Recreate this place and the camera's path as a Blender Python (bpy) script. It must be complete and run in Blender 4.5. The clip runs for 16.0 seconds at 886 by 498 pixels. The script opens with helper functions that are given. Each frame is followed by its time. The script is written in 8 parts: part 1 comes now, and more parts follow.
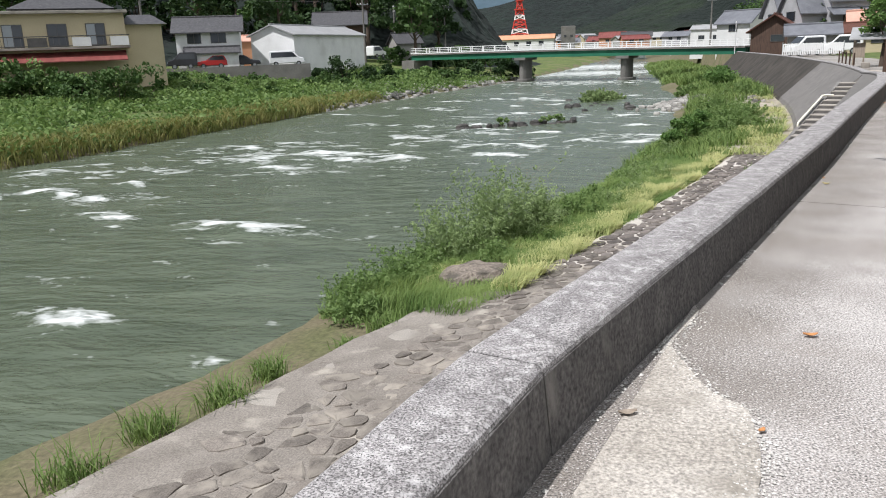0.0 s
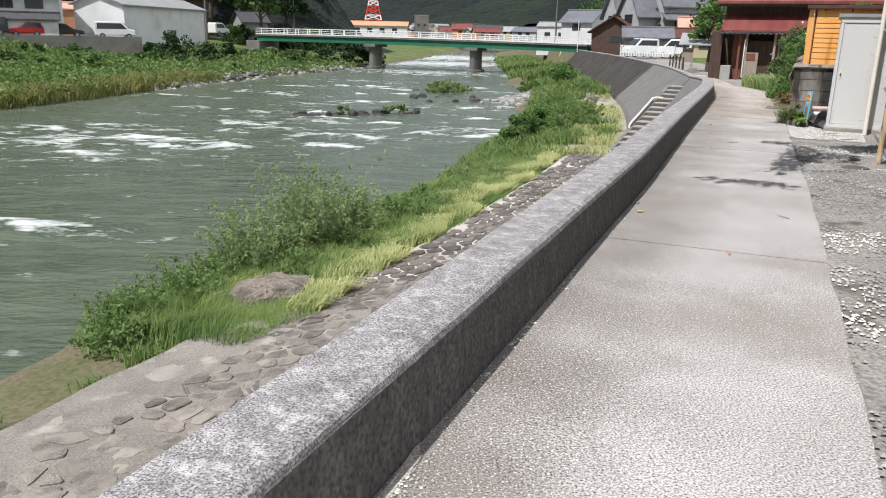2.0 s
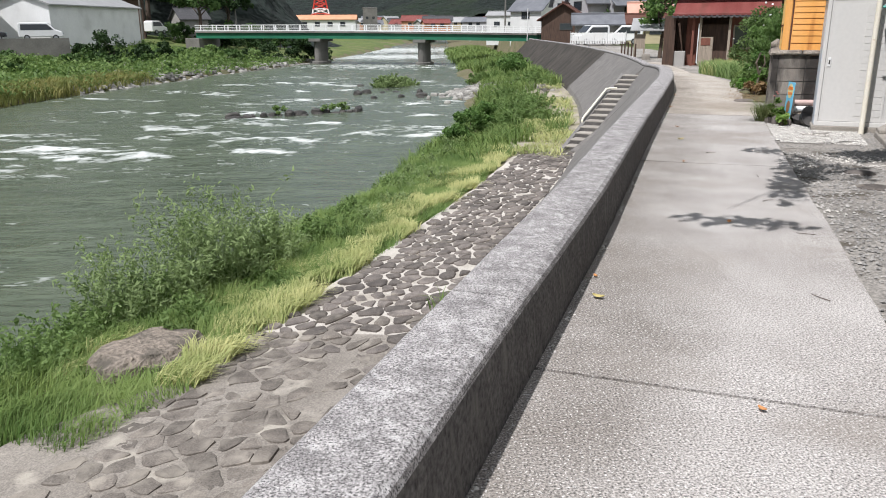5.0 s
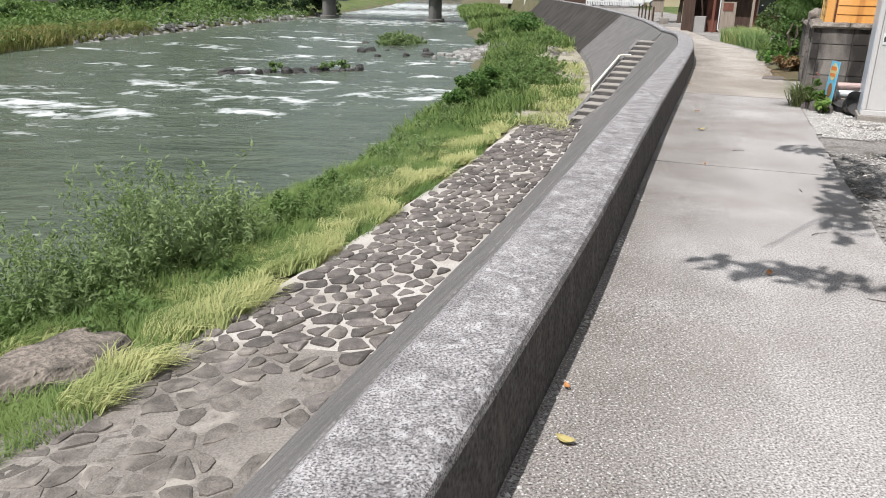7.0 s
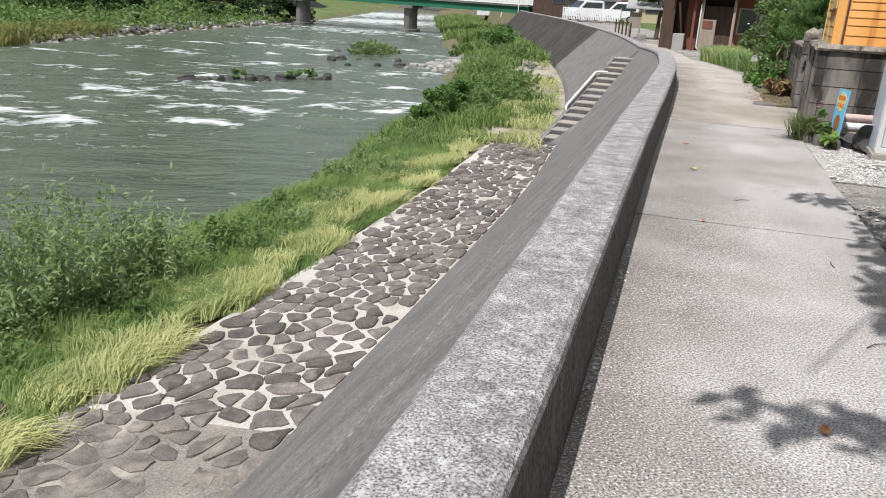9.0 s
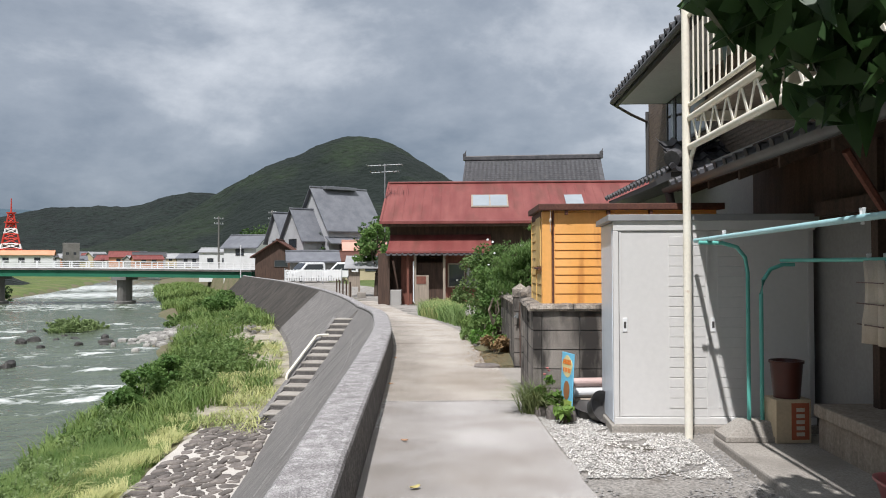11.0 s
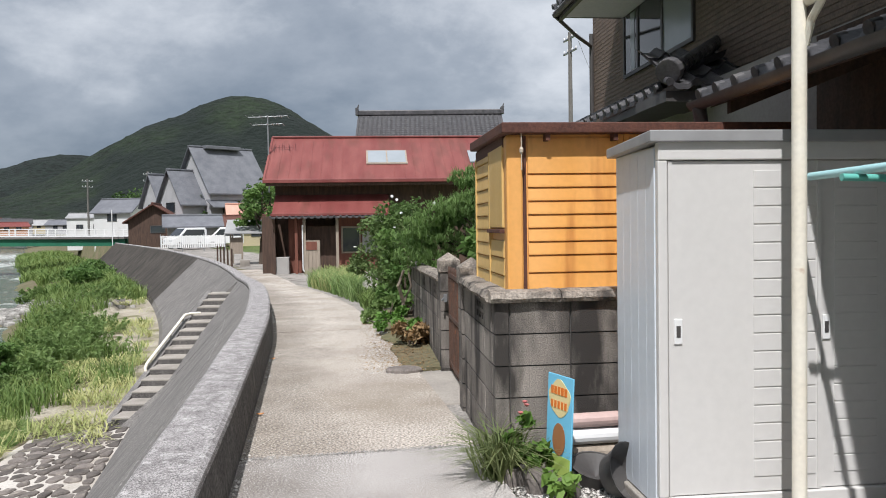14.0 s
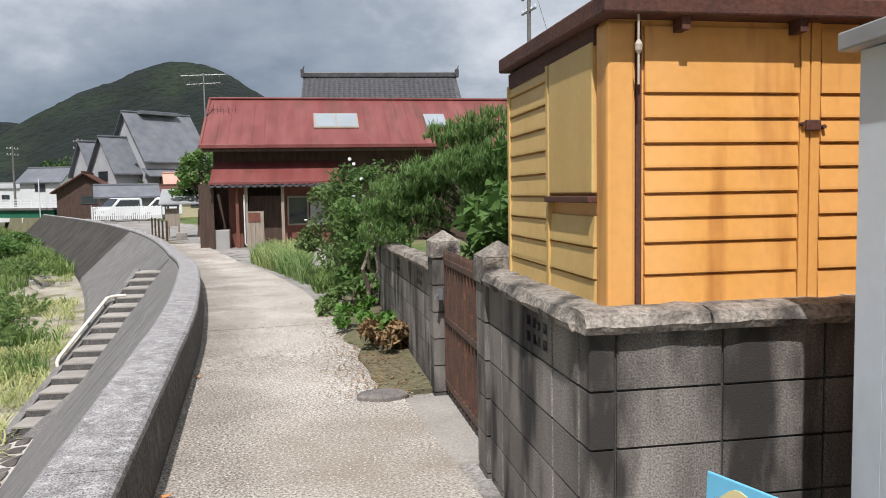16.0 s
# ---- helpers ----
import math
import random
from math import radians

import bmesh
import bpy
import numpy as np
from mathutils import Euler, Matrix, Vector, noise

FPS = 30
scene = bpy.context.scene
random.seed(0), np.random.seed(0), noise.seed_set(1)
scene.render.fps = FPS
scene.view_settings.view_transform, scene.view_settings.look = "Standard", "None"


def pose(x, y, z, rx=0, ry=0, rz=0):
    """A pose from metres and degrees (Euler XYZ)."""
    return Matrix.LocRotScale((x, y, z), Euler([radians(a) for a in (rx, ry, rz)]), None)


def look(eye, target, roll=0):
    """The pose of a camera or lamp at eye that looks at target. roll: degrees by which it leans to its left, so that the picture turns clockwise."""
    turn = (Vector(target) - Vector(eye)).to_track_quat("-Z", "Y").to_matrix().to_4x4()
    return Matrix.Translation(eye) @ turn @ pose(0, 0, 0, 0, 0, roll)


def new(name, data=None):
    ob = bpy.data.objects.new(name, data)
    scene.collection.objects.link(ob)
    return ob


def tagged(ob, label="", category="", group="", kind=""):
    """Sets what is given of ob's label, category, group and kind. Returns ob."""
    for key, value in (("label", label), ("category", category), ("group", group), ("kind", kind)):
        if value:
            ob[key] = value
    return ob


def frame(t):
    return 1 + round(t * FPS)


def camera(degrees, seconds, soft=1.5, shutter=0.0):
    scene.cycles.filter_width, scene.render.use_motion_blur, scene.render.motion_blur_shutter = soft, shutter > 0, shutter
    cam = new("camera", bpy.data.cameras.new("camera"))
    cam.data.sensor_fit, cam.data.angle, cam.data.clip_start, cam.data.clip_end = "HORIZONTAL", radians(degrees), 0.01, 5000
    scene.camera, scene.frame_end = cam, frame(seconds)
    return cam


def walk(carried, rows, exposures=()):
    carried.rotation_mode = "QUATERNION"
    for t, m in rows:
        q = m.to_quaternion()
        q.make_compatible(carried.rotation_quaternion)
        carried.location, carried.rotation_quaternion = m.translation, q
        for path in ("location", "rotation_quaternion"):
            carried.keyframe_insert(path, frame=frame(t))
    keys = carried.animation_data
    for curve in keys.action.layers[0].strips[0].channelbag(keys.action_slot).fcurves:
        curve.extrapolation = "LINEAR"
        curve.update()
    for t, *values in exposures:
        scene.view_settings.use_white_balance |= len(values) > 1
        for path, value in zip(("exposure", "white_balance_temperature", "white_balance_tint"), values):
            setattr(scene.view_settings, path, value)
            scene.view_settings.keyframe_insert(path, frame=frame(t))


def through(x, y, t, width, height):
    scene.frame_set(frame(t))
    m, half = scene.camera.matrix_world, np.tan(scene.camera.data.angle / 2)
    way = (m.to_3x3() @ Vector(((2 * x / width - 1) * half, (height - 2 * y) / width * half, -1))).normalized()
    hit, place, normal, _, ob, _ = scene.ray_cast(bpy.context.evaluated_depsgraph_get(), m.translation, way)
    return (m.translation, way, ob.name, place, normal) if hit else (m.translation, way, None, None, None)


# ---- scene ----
cam = camera(60.3, 16.0, soft=1.0)
PATH = [
    (0, (0.717, -0.65, 1.522), (0.452, 1.267, 1.019), -2.2),
    (0.5, (0.923, -0.21, 1.513), (0.803, 1.719, 0.998), -0.5),
    (1, (1.194, 0.284, 1.511), (1.237, 2.216, 0.996), -0.5),
    (1.5, (1.337, 0.783, 1.502), (1.455, 2.704, 0.959), -0.1),
    (2, (1.519, 1.226, 1.487), (1.634, 3.148, 0.948), 1.2),
    (2.5, (1.577, 1.689, 1.483), (1.626, 3.613, 0.94), 0.9),
    (3, (1.701, 2.069, 1.472), (1.747, 3.994, 0.934), -0.3),
    (3.5, (1.806, 2.5, 1.47), (1.89, 4.428, 0.944), -0.5),
    (4, (1.868, 2.943, 1.463), (2.07, 4.868, 0.959), -0.3),
    (4.2, (1.991, 3.12, 1.464), (2.248, 5.037, 0.957), -0.4),
    (6.3, (2.669, 4.947, 1.5), (2.803, 6.833, 0.849), -0.3),
    (6.5, (2.775, 5.119, 1.479), (2.924, 7.003, 0.825), 0.1),
    (7, (2.995, 5.551, 1.489), (3.189, 7.429, 0.831), 1.3),
    (7.5, (3.15, 6.042, 1.485), (3.276, 7.907, 0.773), 1.4),
    (7.9, (3.207, 6.411, 1.432), (3.054, 8.211, 0.573), 1.7),
    (8, (3.195, 6.505, 1.417), (2.989, 8.272, 0.504), 2.5),
    (8.5, (3.222, 6.858, 1.361), (3.045, 8.598, 0.392), 2.5),
    (9, (3.48, 7.107, 1.427), (3.742, 8.986, 0.795), 3.0),
    (9.5, (3.792, 7.433, 1.515), (4.454, 9.294, 1.199), 1.6),
    (10, (4.046, 7.904, 1.582), (4.917, 9.703, 1.502), 0.1),
    (10.2, (4.146, 8.12, 1.562), (5.054, 9.901, 1.556), 0.2),
    (12.3, (5.141, 10.235, 1.542), (6.039, 12.021, 1.589), -0.5),
    (12.5, (5.258, 10.438, 1.547), (6.171, 12.217, 1.574), -0.6),
    (13, (5.508, 10.975, 1.538), (6.519, 12.7, 1.528), -0.5),
    (13.5, (5.766, 11.478, 1.544), (6.883, 13.137, 1.519), -0.8),
    (14, (6.015, 12.002, 1.529), (7.16, 13.641, 1.465), -0.9),
    (14.5, (6.272, 12.494, 1.515), (7.447, 14.108, 1.396), -1.0),
    (15, (6.557, 13.024, 1.507), (7.754, 14.619, 1.359), -1.3),
    (15.5, (6.81, 13.554, 1.509), (8.031, 15.132, 1.356), -1.6),
    (16, (7.06, 14.103, 1.509), (8.313, 15.656, 1.364), -1.0),
]
walk(cam, [(t, look(e, g, r)) for t, e, g, r in PATH])

# ---- world, sun, exposure ----
SUN_WAY = Vector((0.456, 0.41, -1.0)).normalized()
world = bpy.data.worlds.new("sky")
scene.world = world
world.use_nodes = True
wn, wl = world.node_tree.nodes, world.node_tree.links
wn.clear()


def wnode(kind, **values):
    n = wn.new(kind)
    for key, value in values.items():
        n.inputs[key].default_value = value
    return n


w_out, w_bg = wn.new("ShaderNodeOutputWorld"), wn.new("ShaderNodeBackground")
w_sky = wn.new("ShaderNodeTexSky")
w_sky.sky_type, w_sky.sun_disc = "NISHITA", False
w_sky.sun_elevation, w_sky.sun_rotation = radians(60), math.atan2(0.456, 0.41) + math.pi
w_tc = wn.new("ShaderNodeTexCoord")
w_map = wn.new("ShaderNodeMapping")
w_map.inputs["Scale"].default_value = (1.0, 1.0, 2.1)
w_map.inputs["Location"].default_value = (1.75, 0.6, 0.9)
w_big = wnode("ShaderNodeTexNoise", Scale=1.9, Detail=9.0, Roughness=0.58, Distortion=0.15)
w_ramp = wn.new("ShaderNodeValToRGB")
w_ramp.color_ramp.elements[0].position, w_ramp.color_ramp.elements[0].color = 0.27, (1.7, 2.25, 3.1, 1)
w_ramp.color_ramp.elements[1].position, w_ramp.color_ramp.elements[1].color = 0.66, (10.4, 10.8, 11.5, 1)
mid = w_ramp.color_ramp.elements.new(0.46)
mid.color = (4.3, 4.85, 5.7, 1)
w_mix = wn.new("ShaderNodeMix")
w_mix.data_type = "RGBA"
w_mix.inputs[0].default_value = 0.9
wl.new(w_tc.outputs["Generated"], w_map.inputs["Vector"])
wl.new(w_map.outputs["Vector"], w_big.inputs["Vector"])
w_sep = wn.new("ShaderNodeSeparateXYZ")
w_low = wnode("ShaderNodeMapRange", **{"From Min": 0.0, "From Max": 0.5, "To Min": -0.13, "To Max": 0.08})
w_add = wn.new("ShaderNodeMath")
wl.new(w_tc.outputs["Generated"], w_sep.inputs["Vector"])
wl.new(w_sep.outputs["Z"], w_low.inputs["Value"])
wl.new(w_big.outputs["Fac"], w_add.inputs[0])
wl.new(w_low.outputs["Result"], w_add.inputs[1])
w_way = wn.new("ShaderNodeVectorMath")
w_way.operation = "DOT_PRODUCT"
w_way.inputs[1].default_value = (0.15, -0.085, 0.0)
w_sum = wn.new("ShaderNodeMath")
wl.new(w_tc.outputs["Generated"], w_way.inputs[0])
wl.new(w_add.outputs[0], w_sum.inputs[0])
wl.new(w_way.outputs["Value"], w_sum.inputs[1])
wl.new(w_sum.outputs[0], w_ramp.inputs["Fac"])
wl.new(w_sky.outputs["Color"], w_mix.inputs[6])
wl.new(w_ramp.outputs["Color"], w_mix.inputs[7])
wl.new(w_mix.outputs[2], w_bg.inputs["Color"])
w_bg.inputs["Strength"].default_value = 0.09
wl.new(w_bg.outputs["Background"], w_out.inputs["Surface"])

sun_data = bpy.data.lights.new("sun", "SUN")
sun_data.energy, sun_data.angle, sun_data.color = 5.0, radians(0.8), (1.0, 0.985, 1.0)
sun = new("sun", sun_data)
sun.matrix_world = look((0, 0, 60), tuple(Vector((0, 0, 60)) + SUN_WAY))
scene.view_settings.exposure = 0.0


# ---- materials ----
def material(name, c1, c2, scale=2.0, rough=0.85, fine=60.0, fine_amount=0.25, bump=0.25, metal=0.0,
             stain=None, stain_scale=1.0, stain_lo=0.5, stain_hi=0.7, stretch=(1, 1, 1), random_amount=0.0,
             bump_dist=0.01, detail=6.0, wash=None, speck=None, speck_scale=180.0, speck_at=0.55, spec=0.4, island=0.0, placed=False):
    """A worn surface: two colours in broad patches, fine grain, optional stains and specks, with relief."""
    m = bpy.data.materials.new(name)
    m.use_nodes = True
    n, l = m.node_tree.nodes, m.node_tree.links
    bsdf = n["Principled BSDF"]
    bsdf.inputs["Roughness"].default_value, bsdf.inputs["Metallic"].default_value = rough, metal
    bsdf.inputs["Specular IOR Level"].default_value = spec
    tc, mp = n.new("ShaderNodeTexCoord"), n.new("ShaderNodeMapping")
    mp.inputs["Scale"].default_value = stretch
    l.new(n.new("ShaderNodeNewGeometry").outputs["Position"] if placed else tc.outputs["Object"], mp.inputs["Vector"])

    def noise_tex(s, d=4.0, vec=mp.outputs["Vector"]):
        t = n.new("ShaderNodeTexNoise")
        t.inputs["Scale"].default_value, t.inputs["Detail"].default_value = s, d
        l.new(vec, t.inputs["Vector"])
        return t.outputs["Fac"]

    def ramp(fac, lo, hi):
        r = n.new("ShaderNodeMapRange")
        r.inputs["From Min"].default_value, r.inputs["From Max"].default_value = lo, hi
        l.new(fac, r.inputs["Value"])
        return r.outputs["Result"]

    def mix(fac, a, b, blend="MIX"):
        x = n.new("ShaderNodeMix")
        x.data_type, x.blend_type = "RGBA", blend
        for socket, value in ((x.inputs[0], fac), (x.inputs[6], a), (x.inputs[7], b)):
            if hasattr(value, "is_linked"):
                l.new(value, socket)
            elif isinstance(value, (int, float)):
                socket.default_value = value
            else:
                socket.default_value = (*value, 1)
        return x.outputs[2]

    col = mix(ramp(noise_tex(scale, detail), 0.32, 0.68), c1, c2)
    grain = noise_tex(fine, 3.0, tc.outputs["Object"])
    g = n.new("ShaderNodeMapRange")
    g.inputs["From Min"].default_value, g.inputs["From Max"].default_value = 0.25, 0.75
    g.inputs["To Min"].default_value, g.inputs["To Max"].default_value = 1 - fine_amount, 1 + fine_amount
    l.new(grain, g.inputs["Value"])
    col = mix(1.0, col, g.outputs["Result"], "MULTIPLY")
    if stain:
        col = mix(ramp(noise_tex(stain_scale, 7.0), stain_lo, stain_hi), col, stain)
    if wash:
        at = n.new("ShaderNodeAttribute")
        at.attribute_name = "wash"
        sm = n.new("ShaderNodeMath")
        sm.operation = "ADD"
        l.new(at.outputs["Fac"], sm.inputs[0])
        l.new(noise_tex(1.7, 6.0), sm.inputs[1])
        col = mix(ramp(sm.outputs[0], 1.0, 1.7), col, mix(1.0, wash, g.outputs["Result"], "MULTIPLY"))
    if speck:
        col = mix(ramp(noise_tex(speck_scale, 2.0, tc.outputs["Object"]), speck_at, speck_at + 0.08), col, speck)
    if random_amount or island:
        if island:
            source, amount = n.new("ShaderNodeNewGeometry").outputs["Random Per Island"], island
        else:
            source, amount = n.new("ShaderNodeObjectInfo").outputs["Random"], random_amount
        r = n.new("ShaderNodeMapRange")
        r.inputs["To Min"].default_value, r.inputs["To Max"].default_value = 1 - amount, 1 + amount
        l.new(source, r.inputs["Value"])
        col = mix(1.0, col, r.outputs["Result"], "MULTIPLY")
    l.new(col, bsdf.inputs["Base Color"])
    if bump:
        b = n.new("ShaderNodeBump")
        b.inputs["Strength"].default_value, b.inputs["Distance"].default_value = bump, bump_dist
        l.new(grain, b.inputs["Height"])
        l.new(b.outputs["Normal"], bsdf.inputs["Normal"])
    return m


def leafy(name, c1, c2, rough=0.6, var=0.45, through=0.35):
    """Leaves and blades: colour varies from one to the next, and some light passes through."""
    m = bpy.data.materials.new(name)
    m.use_nodes = True
    n, l = m.node_tree.nodes, m.node_tree.links
    bsdf = n["Principled BSDF"]
    bsdf.inputs["Roughness"].default_value = rough
    bsdf.inputs["Specular IOR Level"].default_value = 0.3
    geo, tc, no = n.new("ShaderNodeNewGeometry"), n.new("ShaderNodeTexCoord"), n.new("ShaderNodeTexNoise")
    no.inputs["Scale"].default_value = 0.8
    l.new(tc.outputs["Object"], no.inputs["Vector"])
    add = n.new("ShaderNodeMath")
    add.operation = "MULTIPLY_ADD"
    add.inputs[1].default_value, add.inputs[2].default_value = var, 0.05
    l.new(geo.outputs["Random Per Island"], add.inputs[0])
    sub = n.new("ShaderNodeMath")
    sub.operation = "ADD"
    l.new(add.outputs[0], sub.inputs[0])
    rng = n.new("ShaderNodeMapRange")
    rng.inputs["From Min"].default_value, rng.inputs["From Max"].default_value = 0.35, 0.65
    rng.inputs["To Max"].default_value = 1 - var
    l.new(no.outputs["Fac"], rng.inputs["Value"])
    l.new(rng.outputs["Result"], sub.inputs[1])
    x = n.new("ShaderNodeMix")
    x.data_type = "RGBA"
    x.inputs[6].default_value, x.inputs[7].default_value = (*c1, 1), (*c2, 1)
    l.new(sub.outputs[0], x.inputs[0])
    l.new(x.outputs[2], bsdf.inputs["Base Color"])
    tr, ms = n.new("ShaderNodeBsdfTranslucent"), n.new("ShaderNodeMixShader")
    l.new(x.outputs[2], tr.inputs["Color"])
    ms.inputs[0].default_value = through
    l.new(bsdf.outputs[0], ms.inputs[1])
    l.new(tr.outputs[0], ms.inputs[2])
    l.new(ms.outputs[0], n["Material Output"].inputs["Surface"])
    return m


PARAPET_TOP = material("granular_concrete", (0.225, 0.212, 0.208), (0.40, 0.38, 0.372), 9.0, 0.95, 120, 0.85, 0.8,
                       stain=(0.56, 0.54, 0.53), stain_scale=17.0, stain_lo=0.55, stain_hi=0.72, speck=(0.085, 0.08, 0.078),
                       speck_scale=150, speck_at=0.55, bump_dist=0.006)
# mottled concrete, darker than the parapet's top
PARAPET_SIDE = material("dark_concrete", (0.135, 0.125, 0.118), (0.07, 0.066, 0.063), 5.0, 0.95, 45, 0.6, 0.9,
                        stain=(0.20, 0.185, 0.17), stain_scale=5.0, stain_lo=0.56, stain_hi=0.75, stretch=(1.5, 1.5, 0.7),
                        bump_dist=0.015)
SLOPE_DARK = material("stained_river_wall", (0.045, 0.039, 0.033), (0.075, 0.065, 0.056), 1.2, 0.95, 20, 0.5, 0.8,
                      stain=(0.03, 0.027, 0.023), stain_scale=0.9, stain_lo=0.45, stain_hi=0.7, stretch=(1, 1, 0.35))
SAND = material("bank_sand", (0.40, 0.36, 0.29), (0.30, 0.265, 0.205), 0.9, 0.95, 14, 0.35, 0.5,
                stain=(0.16, 0.15, 0.07), stain_scale=0.8, stain_lo=0.52, stain_hi=0.66, bump_dist=0.03)
SLOPE = material("slope_concrete", (0.15, 0.14, 0.134), (0.215, 0.203, 0.19), 3.0, 0.95, 45, 0.6, 0.9,
                 stain=(0.12, 0.115, 0.108), stain_scale=1.6, stain_lo=0.5, stain_hi=0.75, stretch=(1, 1, 0.6))
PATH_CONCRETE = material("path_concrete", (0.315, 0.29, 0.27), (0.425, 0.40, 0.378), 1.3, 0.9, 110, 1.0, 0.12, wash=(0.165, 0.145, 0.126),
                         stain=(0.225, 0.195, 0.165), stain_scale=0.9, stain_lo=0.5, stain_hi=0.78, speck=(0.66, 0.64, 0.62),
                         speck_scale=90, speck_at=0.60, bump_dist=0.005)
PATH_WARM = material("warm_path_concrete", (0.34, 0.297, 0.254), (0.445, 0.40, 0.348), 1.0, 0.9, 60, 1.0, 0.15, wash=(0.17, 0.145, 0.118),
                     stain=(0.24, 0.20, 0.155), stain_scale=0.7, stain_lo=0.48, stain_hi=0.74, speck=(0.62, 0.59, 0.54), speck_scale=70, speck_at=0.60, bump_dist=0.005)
OLD_CONCRETE = material("old_concrete", (0.36, 0.33, 0.29), (0.28, 0.255, 0.225), 1.5, 0.92, 70, 0.25, 0.4,
                        stain=(0.2, 0.18, 0.155), stain_scale=1.1, stain_lo=0.52, stain_hi=0.75)
STONE = material("river_stone", (0.10, 0.087, 0.079), (0.18, 0.157, 0.14), 5.0, 0.9, 50, 0.3, 0.5,
                 stain=(0.28, 0.25, 0.21), stain_scale=4.0, stain_lo=0.58, stain_hi=0.75, random_amount=0.35, placed=True)
STONE_STUFF = material("river_stone_far", (0.10, 0.087, 0.079), (0.18, 0.157, 0.14), 5.0, 0.9, 50, 0.3, 0.5,
                       stain=(0.28, 0.25, 0.21), stain_scale=4.0, stain_lo=0.58, stain_hi=0.75, island=0.35)
MORTAR = material("pale_mortar", (0.52, 0.485, 0.44), (0.42, 0.385, 0.34), 0.9, 0.95, 40, 0.25, 0.4,
                  stain=(0.30, 0.26, 0.21), stain_scale=0.9, stain_lo=0.55, stain_hi=0.74)
SOIL = material("bank_soil", (0.16, 0.13, 0.085), (0.10, 0.105, 0.045), 0.7, 0.95, 12, 0.35, 0.5, bump_dist=0.04)
MEADOW = material("bank_green", (0.075, 0.11, 0.03), (0.13, 0.16, 0.045), 0.25, 0.95, 2.5, 0.5, 0.8,
                  stain=(0.20, 0.17, 0.10), stain_scale=0.12, stain_lo=0.58, stain_hi=0.72, bump_dist=0.3)
GRAVEL = material("pale_gravel", (0.34, 0.315, 0.285), (0.22, 0.205, 0.185), 1.0, 0.95, 45, 0.5, 0.8,
                  stain=(0.12, 0.105, 0.085), stain_scale=2.2, stain_lo=0.55, stain_hi=0.66, bump_dist=0.02)
YARD_STONE = material("yard_gravel_stone", (0.22, 0.21, 0.2), (0.33, 0.315, 0.295), 8.0, 0.9, 60, 0.2, 0.2,
                      stain=(0.62, 0.59, 0.54), stain_scale=0.8, stain_lo=0.52, stain_hi=0.62, island=0.35)
RIVER_PEBBLE = material("river_pebble", (0.34, 0.325, 0.30), (0.20, 0.19, 0.175), 4.0, 0.9, 30, 0.25, 0.3, island=0.4)
OUTCROP = material("bare_outcrop", (0.27, 0.225, 0.185), (0.17, 0.145, 0.12), 2.5, 0.95, 18, 0.5, 1.0,
                   stain=(0.10, 0.088, 0.072), stain_scale=3.0, stain_lo=0.52, stain_hi=0.66, bump_dist=0.05)
GRAVEL_STONE = material("gravel_stone", (0.62, 0.60, 0.56), (0.36, 0.34, 0.31), 8.0, 0.9, 60, 0.2, 0.2, island=0.4)
BLOCK = material("grey_block", (0.29, 0.26, 0.228), (0.12, 0.107, 0.094), 2.2, 0.95, 130, 0.6, 0.6,
                 stain=(0.045, 0.04, 0.036), stain_scale=2.6, stain_lo=0.46, stain_hi=0.62, stretch=(1.7, 1.7, 0.55),
                 random_amount=0.16, bump_dist=0.006, placed=True)
COPING = material("mossy_coping", (0.21, 0.18, 0.15), (0.33, 0.29, 0.245), 6.0, 0.95, 60, 0.5, 0.9,
                  stain=(0.07, 0.062, 0.055), stain_scale=8.0, stain_lo=0.5, stain_hi=0.66, random_amount=0.12, bump_dist=0.015, placed=True)
ORANGE = material("orange_sheet", (0.82, 0.42, 0.135), (0.76, 0.37, 0.10), 1.6, 0.45, 30, 0.05, 0.06,
                  stain=(0.42, 0.15, 0.035), stain_scale=2.6, stain_lo=0.57, stain_hi=0.82, stretch=(2.5, 2.5, 0.35), spec=0.4)
ORANGE_PALE = material("ochre_sheet", (0.70, 0.48, 0.19), (0.64, 0.41, 0.14), 2.0, 0.5, 30, 0.05, 0.06, stretch=(2, 2, 0.5))
RUST = material("rusty_brown", (0.125, 0.05, 0.033), (0.08, 0.034, 0.025), 5.0, 0.75, 60, 0.3, 0.3)
SHED_WHITE = material("shed_enamel", (0.70, 0.685, 0.66), (0.64, 0.625, 0.60), 1.0, 0.38, 20, 0.03, 0.03,
                      stain=(0.50, 0.45, 0.37), stain_scale=1.6, stain_lo=0.64, stain_hi=0.9, stretch=(1, 1, 0.4), spec=0.45)
# white enamel again, with blue sky light on the shaded side coloured in
SHED_SKYLIT = material("shed_skylit_enamel", (0.70, 0.745, 0.79), (0.64, 0.69, 0.735), 1.0, 0.42, 20, 0.03, 0.03,
                     stain=(0.42, 0.42, 0.40), stain_scale=2.0, stain_lo=0.62, stain_hi=0.85, stretch=(1, 1, 0.4))
CREAM_STEEL = material("cream_painted_steel", (0.84, 0.80, 0.69), (0.80, 0.74, 0.61), 4.0, 0.5, 40, 0.06, 0.08,
                       stain=(0.40, 0.22, 0.10), stain_scale=5.0, stain_lo=0.72, stain_hi=0.80)
RUST_STEEL = material("rust_spotted_steel", (0.66, 0.58, 0.44), (0.52, 0.36, 0.2), 3.0, 0.6, 40, 0.1, 0.15,
                      stain=(0.16, 0.06, 0.035), stain_scale=5.5, stain_lo=0.53, stain_hi=0.6)
